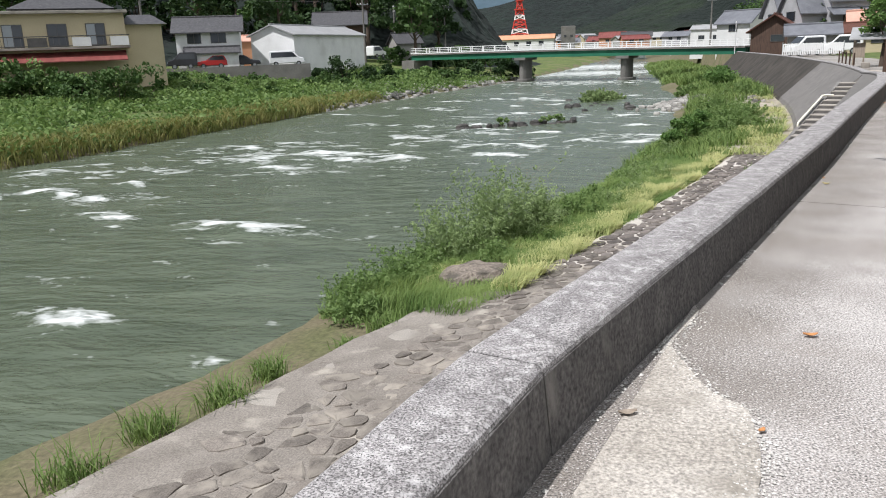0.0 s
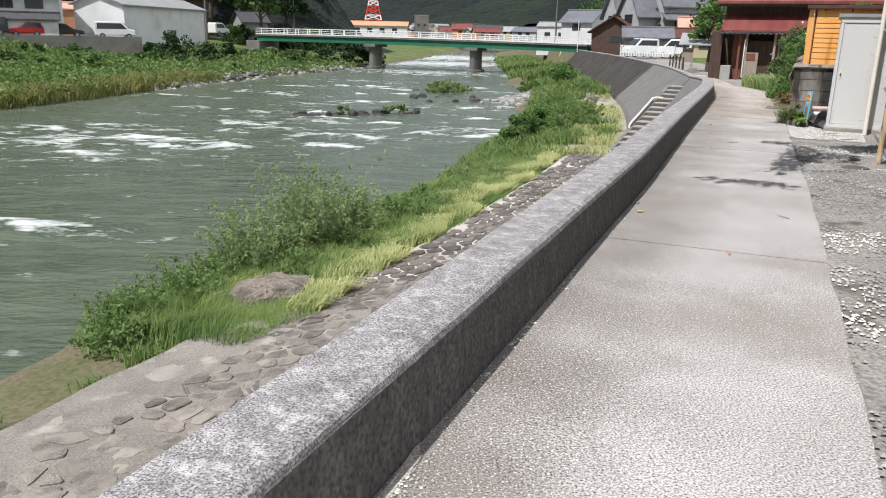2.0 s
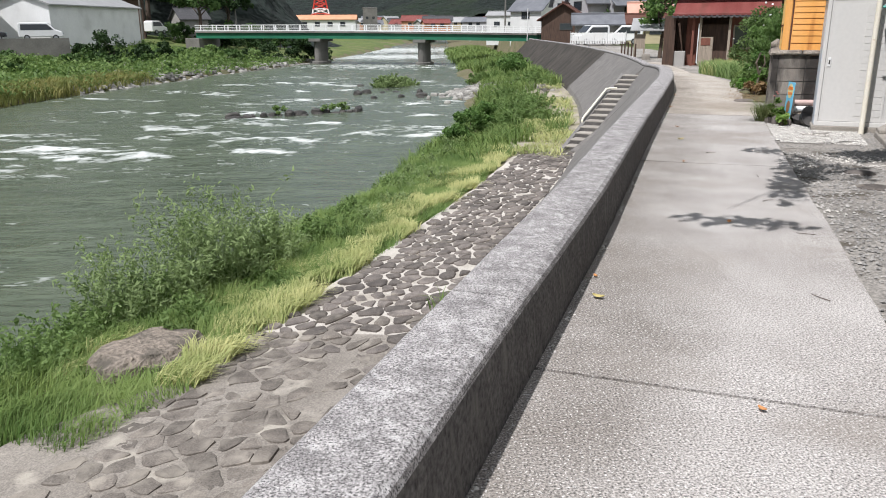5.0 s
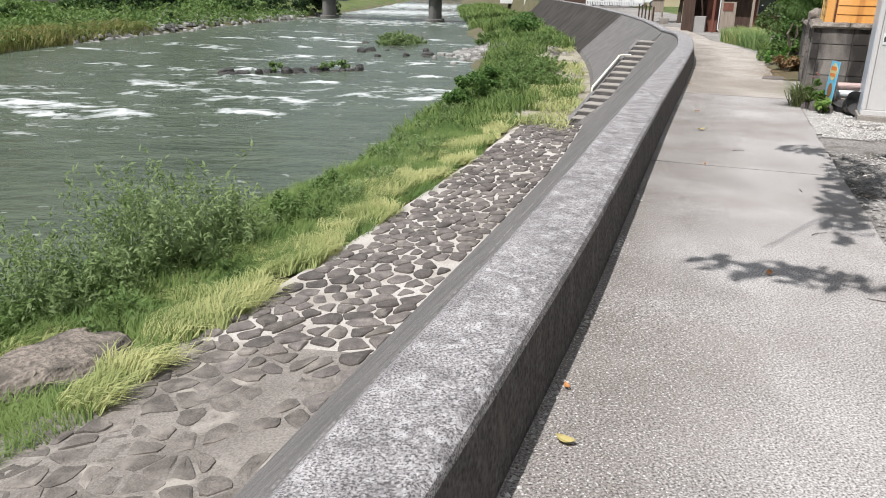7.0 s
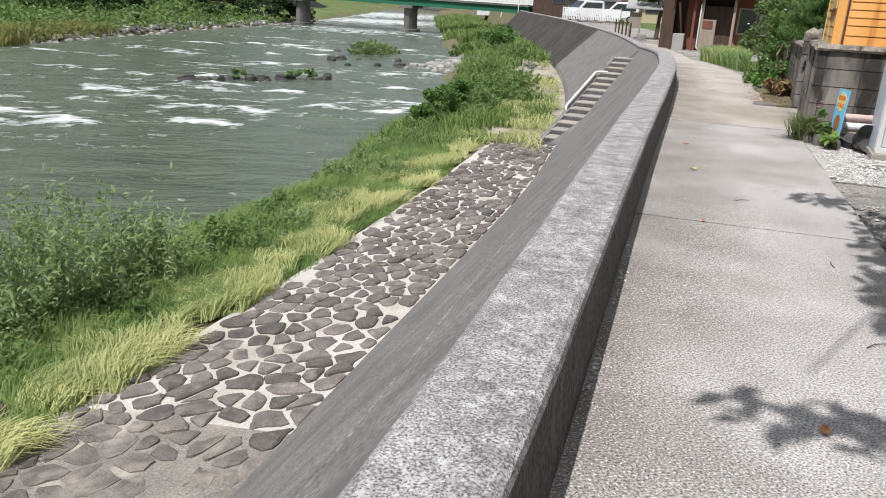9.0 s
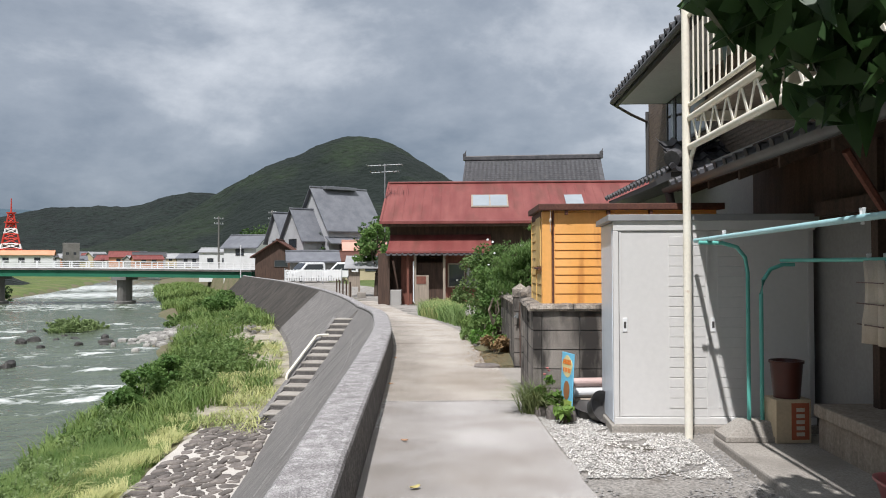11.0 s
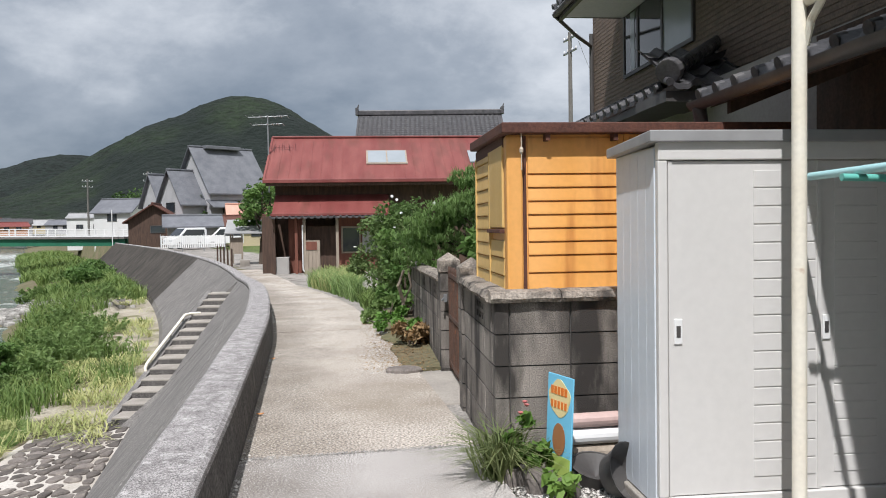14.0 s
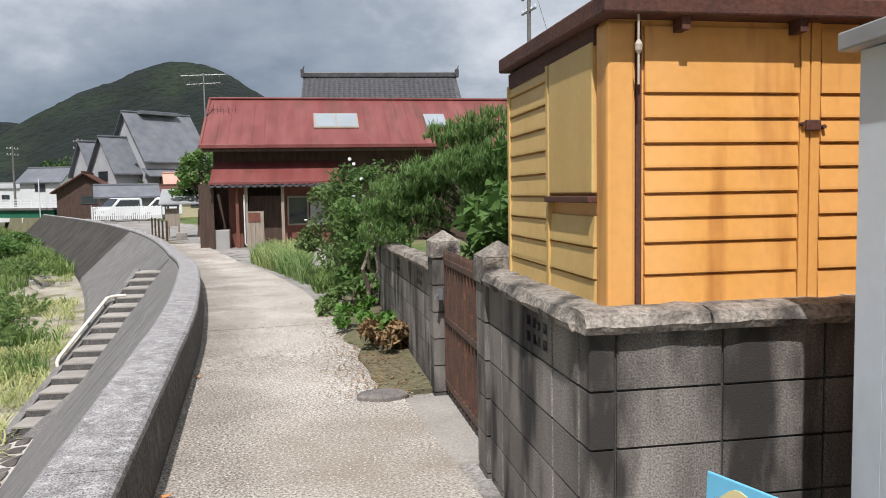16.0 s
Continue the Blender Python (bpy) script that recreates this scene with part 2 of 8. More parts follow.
MINT = material("mint_enamel", (0.10, 0.42, 0.34), (0.16, 0.50, 0.43), 4.0, 0.4, 30, 0.05, 0.04)
SKY_PIPE = material("pale_blue_pipe", (0.42, 0.68, 0.70), (0.36, 0.60, 0.62), 3.0, 0.4, 30, 0.05, 0.04)
RED_ROOF = material("red_sheet_roof", (0.165, 0.038, 0.034), (0.225, 0.07, 0.06), 1.2, 0.55, 25, 0.15, 0.15,
                    stain=(0.14, 0.045, 0.035), stain_scale=1.0, stain_lo=0.52, stain_hi=0.7, stretch=(1.6, 0.4, 0.4))
TILE = material("dark_roof_tile", (0.04, 0.039, 0.042), (0.085, 0.083, 0.087), 4.0, 0.5, 40, 0.3, 0.25, stain=(0.12, 0.115, 0.11), stain_scale=3.0, stain_lo=0.58, stain_hi=0.75, spec=0.5)
TILE_GREY = material("grey_roof_tile", (0.12, 0.125, 0.14), (0.17, 0.175, 0.19), 1.0, 0.5, 6, 0.12, 0.25)
DARK_WOOD = material("dark_weathered_wood", (0.055, 0.035, 0.026), (0.10, 0.06, 0.043), 3.0, 0.8, 40, 0.3, 0.3, stretch=(4, 4, 0.5))
GREY_WOOD = material("grey_weathered_wood", (0.26, 0.215, 0.17), (0.36, 0.30, 0.24), 3.0, 0.85, 40, 0.25, 0.3, stretch=(6, 6, 0.6))
RED_WOOD = material("reddish_wood", (0.20, 0.075, 0.05), (0.13, 0.05, 0.036), 3.0, 0.8, 40, 0.25, 0.3, stretch=(5, 5, 0.5))
BROWN_TILE = material("brown_wall_tile", (0.24, 0.18, 0.14), (0.165, 0.125, 0.10), 6.0, 0.7, 50, 0.3, 0.3, stretch=(1, 1, 5))
SOFFIT = material("grey_soffit", (0.82, 0.82, 0.84), (0.76, 0.76, 0.78), 1.5, 0.8, 20, 0.05, 0.05)
GUTTER = material("dark_gutter", (0.06, 0.056, 0.055), (0.095, 0.09, 0.085), 3.0, 0.45, 30, 0.1, 0.08)
HOUSE_WALL = material("grey_plaster", (0.36, 0.345, 0.325), (0.30, 0.285, 0.27), 1.5, 0.9, 30, 0.08, 0.15)
WHITE_WALL = material("white_wall", (0.72, 0.72, 0.71), (0.62, 0.62, 0.61), 0.5, 0.85, 8, 0.06, 0.1,
                      stain=(0.5, 0.49, 0.47), stain_scale=0.5, stain_lo=0.6, stain_hi=0.85)
PALE_GREY_WALL = material("pale_grey_wall", (0.44, 0.44, 0.45), (0.36, 0.36, 0.37), 0.5, 0.85, 8, 0.08, 0.1)
TAN_WALL = material("tan_wall", (0.52, 0.45, 0.30), (0.46, 0.39, 0.26), 0.5, 0.85, 8, 0.06, 0.1)
BRICK_ORANGE = material("salmon_wall", (0.55, 0.26, 0.15), (0.62, 0.33, 0.20), 0.6, 0.8, 8, 0.08, 0.1)
PINK_ROOF = material("pink_sheet_roof", (0.62, 0.36, 0.28), (0.55, 0.30, 0.23), 0.6, 0.7, 8, 0.08, 0.1)
SHEET_ROOF = material("grey_sheet_roof", (0.28, 0.28, 0.28), (0.35, 0.35, 0.35), 0.8, 0.5, 8, 0.1, 0.1)
BRIDGE_GREEN = material("green_girder", (0.025, 0.16, 0.09), (0.02, 0.125, 0.075), 0.6, 0.5, 10, 0.08, 0.05)
WHITE_PAINT = material("white_paint", (0.80, 0.80, 0.79), (0.72, 0.72, 0.71), 1.5, 0.5, 15, 0.04, 0.03)
PIER = material("pier_concrete", (0.20, 0.19, 0.175), (0.13, 0.125, 0.115), 0.6, 0.95, 8, 0.2, 0.3)
TOWER_RED = material("tower_red", (0.55, 0.05, 0.03), (0.47, 0.045, 0.03), 0.4, 0.5, 5, 0.05, 0.02)
STEEL = material("galvanised_steel", (0.36, 0.37, 0.38), (0.29, 0.30, 0.31), 3.0, 0.45, 30, 0.08, 0.05, metal=0.7)
CLOTH_WHITE = material("white_cotton", (0.78, 0.79, 0.82), (0.72, 0.73, 0.76), 4.0, 0.95, 120, 0.05, 0.15)
CLOTH_GREY = material("grey_cotton", (0.17, 0.18, 0.22), (0.12, 0.13, 0.165), 4.0, 0.95, 120, 0.1, 0.15)
CLOTH_CREAM = material("cream_towel", (0.60, 0.52, 0.42), (0.53, 0.45, 0.36), 4.0, 0.95, 120, 0.1, 0.2)
BROWN_PLASTIC = material("brown_plastic", (0.085, 0.024, 0.016), (0.07, 0.02, 0.014), 2.0, 0.35, 20, 0.04, 0.03)
PINK_PLASTIC = material("pink_plastic", (0.52, 0.17, 0.165), (0.46, 0.145, 0.14), 2.0, 0.4, 20, 0.04, 0.03)
TERRACOTTA = material("terracotta", (0.42, 0.115, 0.055), (0.36, 0.095, 0.048), 2.0, 0.6, 20, 0.08, 0.08)
SIGN_BLUE = material("sign_blue", (0.16, 0.50, 0.72), (0.19, 0.55, 0.75), 2.0, 0.4, 20, 0.03, 0.0)
SIGN_CREAM = material("sign_cream", (0.74, 0.64, 0.34), (0.70, 0.58, 0.28), 2.0, 0.4, 20, 0.03, 0.0)
SIGN_ORANGE = material("sign_orange", (0.70, 0.20, 0.035), (0.64, 0.17, 0.03), 2.0, 0.4, 20, 0.03, 0.0)
SIGN_BROWN = material("sign_brown", (0.36, 0.16, 0.07), (0.32, 0.14, 0.06), 2.0, 0.4, 20, 0.03, 0.0)
CAR_RED = material("red_car_paint", (0.45, 0.02, 0.018), (0.42, 0.018, 0.016), 1.0, 0.25, 5, 0.02, 0.0, spec=0.6)
CAR_DARK = material("dark_car_paint", (0.03, 0.03, 0.035), (0.026, 0.026, 0.03), 1.0, 0.25, 5, 0.02, 0.0, spec=0.6)
CAR_WHITE = material("white_car_paint", (0.78, 0.78, 0.78), (0.74, 0.74, 0.74), 1.0, 0.25, 5, 0.02, 0.0, spec=0.6)
RUBBER = material("tyre_rubber", (0.02, 0.02, 0.02), (0.03, 0.03, 0.03), 4.0, 0.8, 30, 0.1, 0.05)
GLASS = material("dark_window_glass", (0.03, 0.035, 0.042), (0.04, 0.046, 0.055), 0.6, 0.06, 5, 0.02, 0.0, spec=0.8)
PALE_GLASS = material("frosted_window_glass", (0.30, 0.33, 0.35), (0.26, 0.29, 0.31), 1.0, 0.18, 5, 0.02, 0.0, spec=0.6)
BARK = material("bark", (0.075, 0.055, 0.042), (0.12, 0.09, 0.07), 8.0, 0.95, 40, 0.35, 0.6, stretch=(1, 1, 0.25))
DRY = leafy("dry_leaf", (0.18, 0.115, 0.055), (0.33, 0.22, 0.11), 0.8, through=0.1)
FALLEN = material("fallen_leaf", (0.46, 0.19, 0.07), (0.55, 0.30, 0.12), 20.0, 0.75, 60, 0.15, 0.2)
FALLEN_PALE = material("pale_fallen_leaf", (0.48, 0.42, 0.17), (0.40, 0.31, 0.12), 20.0, 0.75, 60, 0.15, 0.2)
BLADE = leafy("grass_blade", (0.075, 0.15, 0.032), (0.245, 0.325, 0.10))
STRAW = leafy("bleached_grass", (0.22, 0.29, 0.085), (0.62, 0.60, 0.29))
WEED = leafy("weed_leaf", (0.12, 0.205, 0.055), (0.245, 0.34, 0.125), through=0.45)
SILVER = leafy("silver_weed_leaf", (0.185, 0.265, 0.10), (0.345, 0.43, 0.20), through=0.45)
SHRUB_LEAF = leafy("shrub_leaf", (0.07, 0.15, 0.036), (0.19, 0.30, 0.09), through=0.45)
PINE_LEAF = leafy("pine_needle", (0.115, 0.21, 0.06), (0.23, 0.345, 0.12), 0.6, 0.4, 0.45)
VINE_LEAF = leafy("vine_leaf", (0.022, 0.055, 0.016), (0.065, 0.125, 0.04), 0.4, 0.45, 0.3)
# bluish green: some distance haze is mixed into the forest colour
FOREST = material("forest", (0.0045, 0.009, 0.0075), (0.009, 0.016, 0.0115), 0.02, 0.95, 0.16, 0.65, 1.0, bump_dist=6.0, island=0.0)
# the stain paints cloud shade on the mountain as darker patches
FOREST_LIGHT = material("cloud_shaded_forest", (0.006, 0.013, 0.0065), (0.016, 0.028, 0.011), 0.012, 0.95, 0.14, 0.6, 1.0,
                        stain=(0.0045, 0.010, 0.007), stain_scale=0.009, stain_lo=0.44, stain_hi=0.56, bump_dist=7.0)
# aerial haze is put into the base colour as pale blue
FAR_HAZE = material("far_ridge_painted_haze", (0.05, 0.085, 0.11), (0.06, 0.095, 0.12), 0.01, 0.95, 0.05, 0.15, 0.3, bump_dist=5.0)
TREE_DARK = leafy("dark_tree_leaf", (0.016, 0.038, 0.012), (0.045, 0.085, 0.025), 0.7, 0.5, 0.2)
TREE_MID = leafy("tree_leaf", (0.035, 0.08, 0.02), (0.085, 0.145, 0.04), 0.7, 0.5, 0.25)


def water_material():
    """Green-grey running water with foam in broken streaks along the flow."""
    m = bpy.data.materials.new("river_water")
    m.use_nodes = True
    n, l = m.node_tree.nodes, m.node_tree.links
    bsdf = n["Principled BSDF"]
    tc = n.new("ShaderNodeTexCoord")
    attr = n.new("ShaderNodeAttribute")
    attr.attribute_name = "rapids"

    def noise_of(scale, detail, stretch, rot=0.35, dist=0.0):
        mp, t = n.new("ShaderNodeMapping"), n.new("ShaderNodeTexNoise")
        mp.inputs["Scale"].default_value = stretch
        mp.inputs["Rotation"].default_value = (0, 0, rot)
        t.inputs["Scale"].default_value, t.inputs["Detail"].default_value = scale, detail
        t.inputs["Distortion"].default_value = dist
        l.new(tc.outputs["Object"], mp.inputs["Vector"])
        l.new(mp.outputs["Vector"], t.inputs["Vector"])
        return t.outputs["Fac"]

    def math_of(op, a, b):
        x = n.new("ShaderNodeMath")
        x.operation = op
        for socket, value in zip(x.inputs, (a, b)):
            if hasattr(value, "is_linked"):
                l.new(value, socket)
            else:
                socket.default_value = value
        return x.outputs[0]

    streak = noise_of(1.3, 7.0, (0.55, 1.0, 1.0), 0.3, 0.4)
    fine = noise_of(6.0, 5.0, (0.6, 1.0, 1.0), 0.3, 0.3)
    foam = math_of("ADD", math_of("MULTIPLY", streak, 0.72), math_of("MULTIPLY", fine, 0.28))
    foam = math_of("ADD", foam, math_of("MULTIPLY", attr.outputs["Fac"], 0.26))
    rng = n.new("ShaderNodeMapRange")
    rng.inputs["From Min"].default_value, rng.inputs["From Max"].default_value = 0.625, 0.76
    l.new(foam, rng.inputs["Value"])
    body = n.new("ShaderNodeMix")
    body.data_type = "RGBA"
    body.inputs[6].default_value, body.inputs[7].default_value = (0.045, 0.06, 0.040, 1), (0.14, 0.165, 0.115, 1)
    l.new(noise_of(0.9, 6.0, (0.35, 1.0, 1.0), 0.3, 0.5), body.inputs[0])
    x = n.new("ShaderNodeMix")
    x.data_type = "RGBA"
    x.inputs[7].default_value = (0.62, 0.64, 0.62, 1)
    l.new(rng.outputs["Result"], x.inputs[0])
    l.new(body.outputs[2], x.inputs[6])
    l.new(x.outputs[2], bsdf.inputs["Base Color"])
    r2 = n.new("ShaderNodeMapRange")
    r2.inputs["To Min"].default_value, r2.inputs["To Max"].default_value = 0.2, 0.7
    l.new(rng.outputs["Result"], r2.inputs["Value"])
    l.new(r2.outputs["Result"], bsdf.inputs["Roughness"])
    bsdf.inputs["IOR"].default_value = 1.33
    ripple = math_of("ADD", noise_of(1.9, 3.5, (0.38, 1.0, 1.0), 0.3, 0.5), math_of("MULTIPLY", noise_of(7.0, 3.0, (0.5, 1.0, 1.0), 0.3, 0.3), 0.22))
    b = n.new("ShaderNodeBump")
    b.inputs["Strength"].default_value, b.inputs["Distance"].default_value = 0.9, 0.22
    l.new(ripple, b.inputs["Height"])
    l.new(b.outputs["Normal"], bsdf.inputs["Normal"])
    return m


WATER = water_material()


# ---- mesh helpers ----
class Build:
    """Collects vertices and faces for one mesh."""

    def __init__(self):
        self.v, self.f = [], []

    def add(self, verts, faces):
        k = len(self.v)
        self.v.extend(tuple(p) for p in verts)
        self.f.extend(tuple(i + k for i in q) for q in faces)
        return self

    def box(self, x0, x1, y0, y1, z0, z1, m=None):
        p = [(x, y, z) for x in (x0, x1) for y in (y0, y1) for z in (z0, z1)]
        if m is not None:
            p = [m @ Vector(q) for q in p]
        return self.add(p, [(0, 1, 3, 2), (4, 6, 7, 5), (0, 4, 5, 1), (2, 3, 7, 6), (0, 2, 6, 4), (1, 5, 7, 3)])

    def prism(self, poly, z0, z1, m=None):
        """An upright prism over a counter-clockwise outline."""
        n = len(poly)
        p = [(x, y, z0) for x, y in poly] + [(x, y, z1) for x, y in poly]
        if m is not None:
            p = [m @ Vector(q) for q in p]
        return self.add(p, [tuple(range(n))[::-1], tuple(range(n, 2 * n))] + [(i, (i + 1) % n, n + (i + 1) % n, n + i) for i in range(n)])

    def extrude_x(self, poly, x0, x1, m=None):
        """A prism along x over an outline in y and z."""
        n = len(poly)
        p = [(x0, y, z) for y, z in poly] + [(x1, y, z) for y, z in poly]
        if m is not None:
            p = [m @ Vector(q) for q in p]
        return self.add(p, [tuple(range(n))[::-1], tuple(range(n, 2 * n))] + [(i, (i + 1) % n, n + (i + 1) % n, n + i) for i in range(n)])

    def tube(self, pts, r, sides=8, r_end=None, caps=True):
        pts = [Vector(p) for p in pts]
        rows = []
        for i, p in enumerate(pts):
            way = (pts[min(i + 1, len(pts) - 1)] - pts[max(i - 1, 0)]).normalized()
            a = way.orthogonal().normalized() if abs(way.z) > 0.95 else way.cross(Vector((0, 0, 1))).normalized()
            b = way.cross(a)
            rad = r if r_end is None else r + (r_end - r) * i / (len(pts) - 1)
            rows.append([p + rad * (math.cos(t) * a + math.sin(t) * b) for t in (2 * math.pi * k / sides for k in range(sides))])
        faces = [(i * sides + k, i * sides + (k + 1) % sides, (i + 1) * sides + (k + 1) % sides, (i + 1) * sides + k)
                 for i in range(len(pts) - 1) for k in range(sides)]
        if caps:
            faces += [tuple(range(sides))[::-1], tuple((len(pts) - 1) * sides + k for k in range(sides))]
        return self.add([q for row in rows for q in row], faces)

    def lathe(self, profile, sides=16, at=(0, 0, 0)):
        rows = [[(at[0] + r * math.cos(2 * math.pi * k / sides), at[1] + r * math.sin(2 * math.pi * k / sides), at[2] + z) for k in range(sides)] for r, z in profile]
        faces = [(i * sides + k, i * sides + (k + 1) % sides, (i + 1) * sides + (k + 1) % sides, (i + 1) * sides + k)
                 for i in range(len(profile) - 1) for k in range(sides)]
        return self.add([q for row in rows for q in row], faces)

    def mesh(self, name, mat, smooth=False):
        me = bpy.data.meshes.new(name)
        me.from_pydata(self.v, [], self.f)
        me.materials.append(mat)
        if smooth:
            me.polygons.foreach_set("use_smooth", [True] * len(me.polygons))
            if len(me.polygons) < 4000:
                me.set_sharp_from_angle(angle=radians(62))
        me.update()
        return me


def part(name, g, mat, parent=None, label="", bevel=0.0, smooth=False, at=None):
    ob = new(name, g.mesh(name, mat, smooth))
    if parent is not None:
        ob.parent = parent
    if at is not None:
        ob.matrix_basis = at
    if label:
        ob["label"] = label
    if bevel:
        b = ob.modifiers.new("bevel", "BEVEL")
        b.width, b.segments, b.limit_method, b.angle_limit = bevel, 2, "ANGLE", radians(40)
    return ob


def thing(name, label, category, m=Matrix(), group="", kind=""):
    ob = new(name)
    ob.matrix_basis = m
    ob.empty_display_size = 0.1
    return tagged(ob, label, category, group, kind)


def plain(name, g, mat, label, category="", group="", kind="", bevel=0.0, smooth=False, m=None):
    ob = part(name, g, mat, None, label, bevel, smooth, m)
    return tagged(ob, label, category, group, kind)


rng = np.random.default_rng(7)
# the yard's own axes: u along the block wall's front, v along the lane
YARD = Matrix(((0.875, 0.484, 0, 9.05), (-0.484, 0.875, 0, 15.79), (0, 0, 1, 0), (0, 0, 0, 1)))


def yard(u, v, z=0.0):
    return YARD @ Matrix.Translation((u, v, z))


# ---- lines of the plan ----
FOOT_PTS = np.array([(-16.5, -48.0), (-8.3, -24.0), (-3.2, -9.4), (0.50, 1.30), (0.73, 1.97), (0.75, 2.02), (1.10, 2.74), (1.97, 4.53), (3.08, 6.85), (4.15, 9.05), (5.05, 11.03), (6.53, 14.24),
                     (8.02, 17.4), (9.14, 19.83), (10.13, 22.0), (11.68, 25.9), (13.15, 29.9), (14.55, 34.4), (16.1, 39.6), (18.2, 47.6),
                     (21.0, 61.0), (23.2, 78.0), (24.8, 100.0), (27.5, 140.0), (38.0, 230.0), (60.0, 420.0)])


def smooth_line(pts, rounds=3):
    p = np.asarray(pts, float)
    for _ in range(rounds):
        q = np.empty((2 * len(p), 2))
        q[0], q[-1] = p[0], p[-1]
        q[1:-1:2] = 0.75 * p[:-1] + 0.25 * p[1:]
        q[2:-1:2] = 0.25 * p[:-1] + 0.75 * p[1:]
        p = q
    return p


def resample(p, step):
    s = np.concatenate(([0], np.cumsum(np.hypot(*np.diff(p, axis=0).T))))
    t = np.arange(0, s[-1], step)
    return np.stack([np.interp(t, s, p[:, 0]), np.interp(t, s, p[:, 1])], 1)


FOOT = resample(smooth_line(FOOT_PTS), 0.5)
FOOT_S = 0.5 * np.arange(len(FOOT))
TAN = np.gradient(FOOT, axis=0)
TAN /= np.hypot(TAN[:, 0], TAN[:, 1])[:, None]
OUT = np.stack([-TAN[:, 1], TAN[:, 0]], 1)  # towards the river


def lane_z(y):
    return np.interp(y, [20, 26, 36, 60, 100, 140], [0.0, -0.06, -0.42, -0.5, -0.3, 0.4])


def s_at(y):
    return float(np.interp(y, FOOT[:, 1], FOOT_S))


def along(s, d, z=0.0):
    """A point s metres along the wall's foot and d metres out from it towards the river; z over the lane."""
    x = np.interp(s, FOOT_S, FOOT[:, 0]) + d * np.interp(s, FOOT_S, OUT[:, 0])
    y0 = np.interp(s, FOOT_S, FOOT[:, 1])
    y = y0 + d * np.interp(s, FOOT_S, OUT[:, 1])
    return (float(x), float(y), float(lane_z(y0) + z))


def sweep(profile, s0, s1, step=0.5, close=False, jitter=0.0):
    """Sweeps a profile of (d, z) rows along the wall's foot from s0 to s1."""
    ss = np.linspace(s0, s1, max(2, int(math.ceil((s1 - s0) / step)) + 1))
    g, n = Build(), len(profile)
    verts = []
    for s in ss:
        for d, z in profile:
            e = jitter * (noise.noise((s * 1.7, d * 3, z * 3)))
            verts.append(along(s, d + e, z + e * 0.5))
    k = n if close else n - 1
    faces = [(i * n + j, i * n + (j + 1) % n, (i + 1) * n + (j + 1) % n, (i + 1) * n + j) for i in range(len(ss) - 1) for j in range(k)]
    if close:
        faces += [tuple(range(n))[::-1], tuple((len(ss) - 1) * n + j for j in range(n))]
    return g.add(verts, faces)


FAR_BANK = smooth_line([(-44, -120), (-36, -30), (-31.5, 8), (-28.5, 25), (-25.9, 33.7), (-24.2, 38.2), (-22.8, 46), (-20.3, 57), (-17.8, 69), (-13.0, 89),
                        (-7.2, 103), (-3.6, 119), (-0.5, 133), (3.5, 152), (16, 230), (44, 420)], 2)


def side_distance(px, py, line):
    """Distance to a line, positive to its left."""
    best, sign = np.full(px.shape, 1e9), np.ones(px.shape)
    for (ax, ay), (bx, by) in zip(line[:-1], line[1:]):
        dx, dy = bx - ax, by - ay
        t = np.clip(((px - ax) * dx + (py - ay) * dy) / (dx * dx + dy * dy), 0, 1)
        qx, qy = px - ax - t * dx, py - ay - t * dy
        dist = np.hypot(qx, qy)
        nearer = dist < best
        best = np.where(nearer, dist, best)
        sign = np.where(nearer, np.sign(dx * qy - dy * qx), sign)
    return best * sign


WATER_Z = -3.35


def rough(px, py, scale, seed=0.0):
    out = np.zeros(px.shape)
    for k, a in ((1.0, 1.0), (2.3, 0.5), (5.1, 0.25)):
        out += a * (np.sin(px * k / scale + 1.7 * np.sin(py * k / scale * 0.8 + seed) + seed) * np.cos(py * k / scale * 1.1 + seed * 2 + 1.3 * np.sin(px * k / scale * 0.7)))
    return out / 1.75


def ground_z(px, py):
    px, py = np.asarray(px, float), np.asarray(py, float)
    d = side_distance(px, py, FOOT[::6])
    far = side_distance(px, py, FAR_BANK)
    lane = lane_z(py)
    near = np.interp(d, [-60, -1.65, 0.30, 0.34, 2.75, 5.2, 6.3, 8.2, 10.0, 13.0], [0.25, -0.03, -0.06, -2.9, -2.75, -2.82, -3.0, -3.28, -3.7, -4.4])
    near = np.where(d < 0.32, near + lane, near)
    bump = 0.10 * rough(px, py, 1.3) + 0.12 * rough(px, py, 3.7, 2.0)
    bar = np.exp(-((px - 13.2) / 5.0) ** 2 - ((py - 60) / 9.0) ** 2) * 0.75 + np.exp(-((px - 17.0) / 6.0) ** 2 - ((py - 84) / 10.0) ** 2) * 0.7
    near = np.where((d > 5.0), near + np.clip((d - 5) / 1.5, 0, 1) * bump + bar, near)
    away = np.interp(far, [-4, 0, 0.6, 3, 10, 18, 24, 34, 60, 400], [-4.4, -3.5, -2.95, -2.7, -2.1, -1.4, -0.5, 0.5, 0.9, 4.0])
    away = away + np.clip(far, 0, 1) * 0.25 * rough(px, py, 4.5, 1.0) * np.clip((30 - far) / 10, 0, 1)
    return np.where(far > -4, np.maximum(away, np.minimum(near, -4.2)), near)


# ---- ground sheet ----
def axis(lo, hi, step, reach, grow=1.35):
    a = list(np.arange(lo, hi + 1e-6, step))
    k = step
    while a[-1] < reach:
        k *= grow
        a.append(a[-1] + k)
    k = step
    while a[0] > -reach:
        k *= grow
        a.insert(0, a[0] - k)
    return np.array(a)


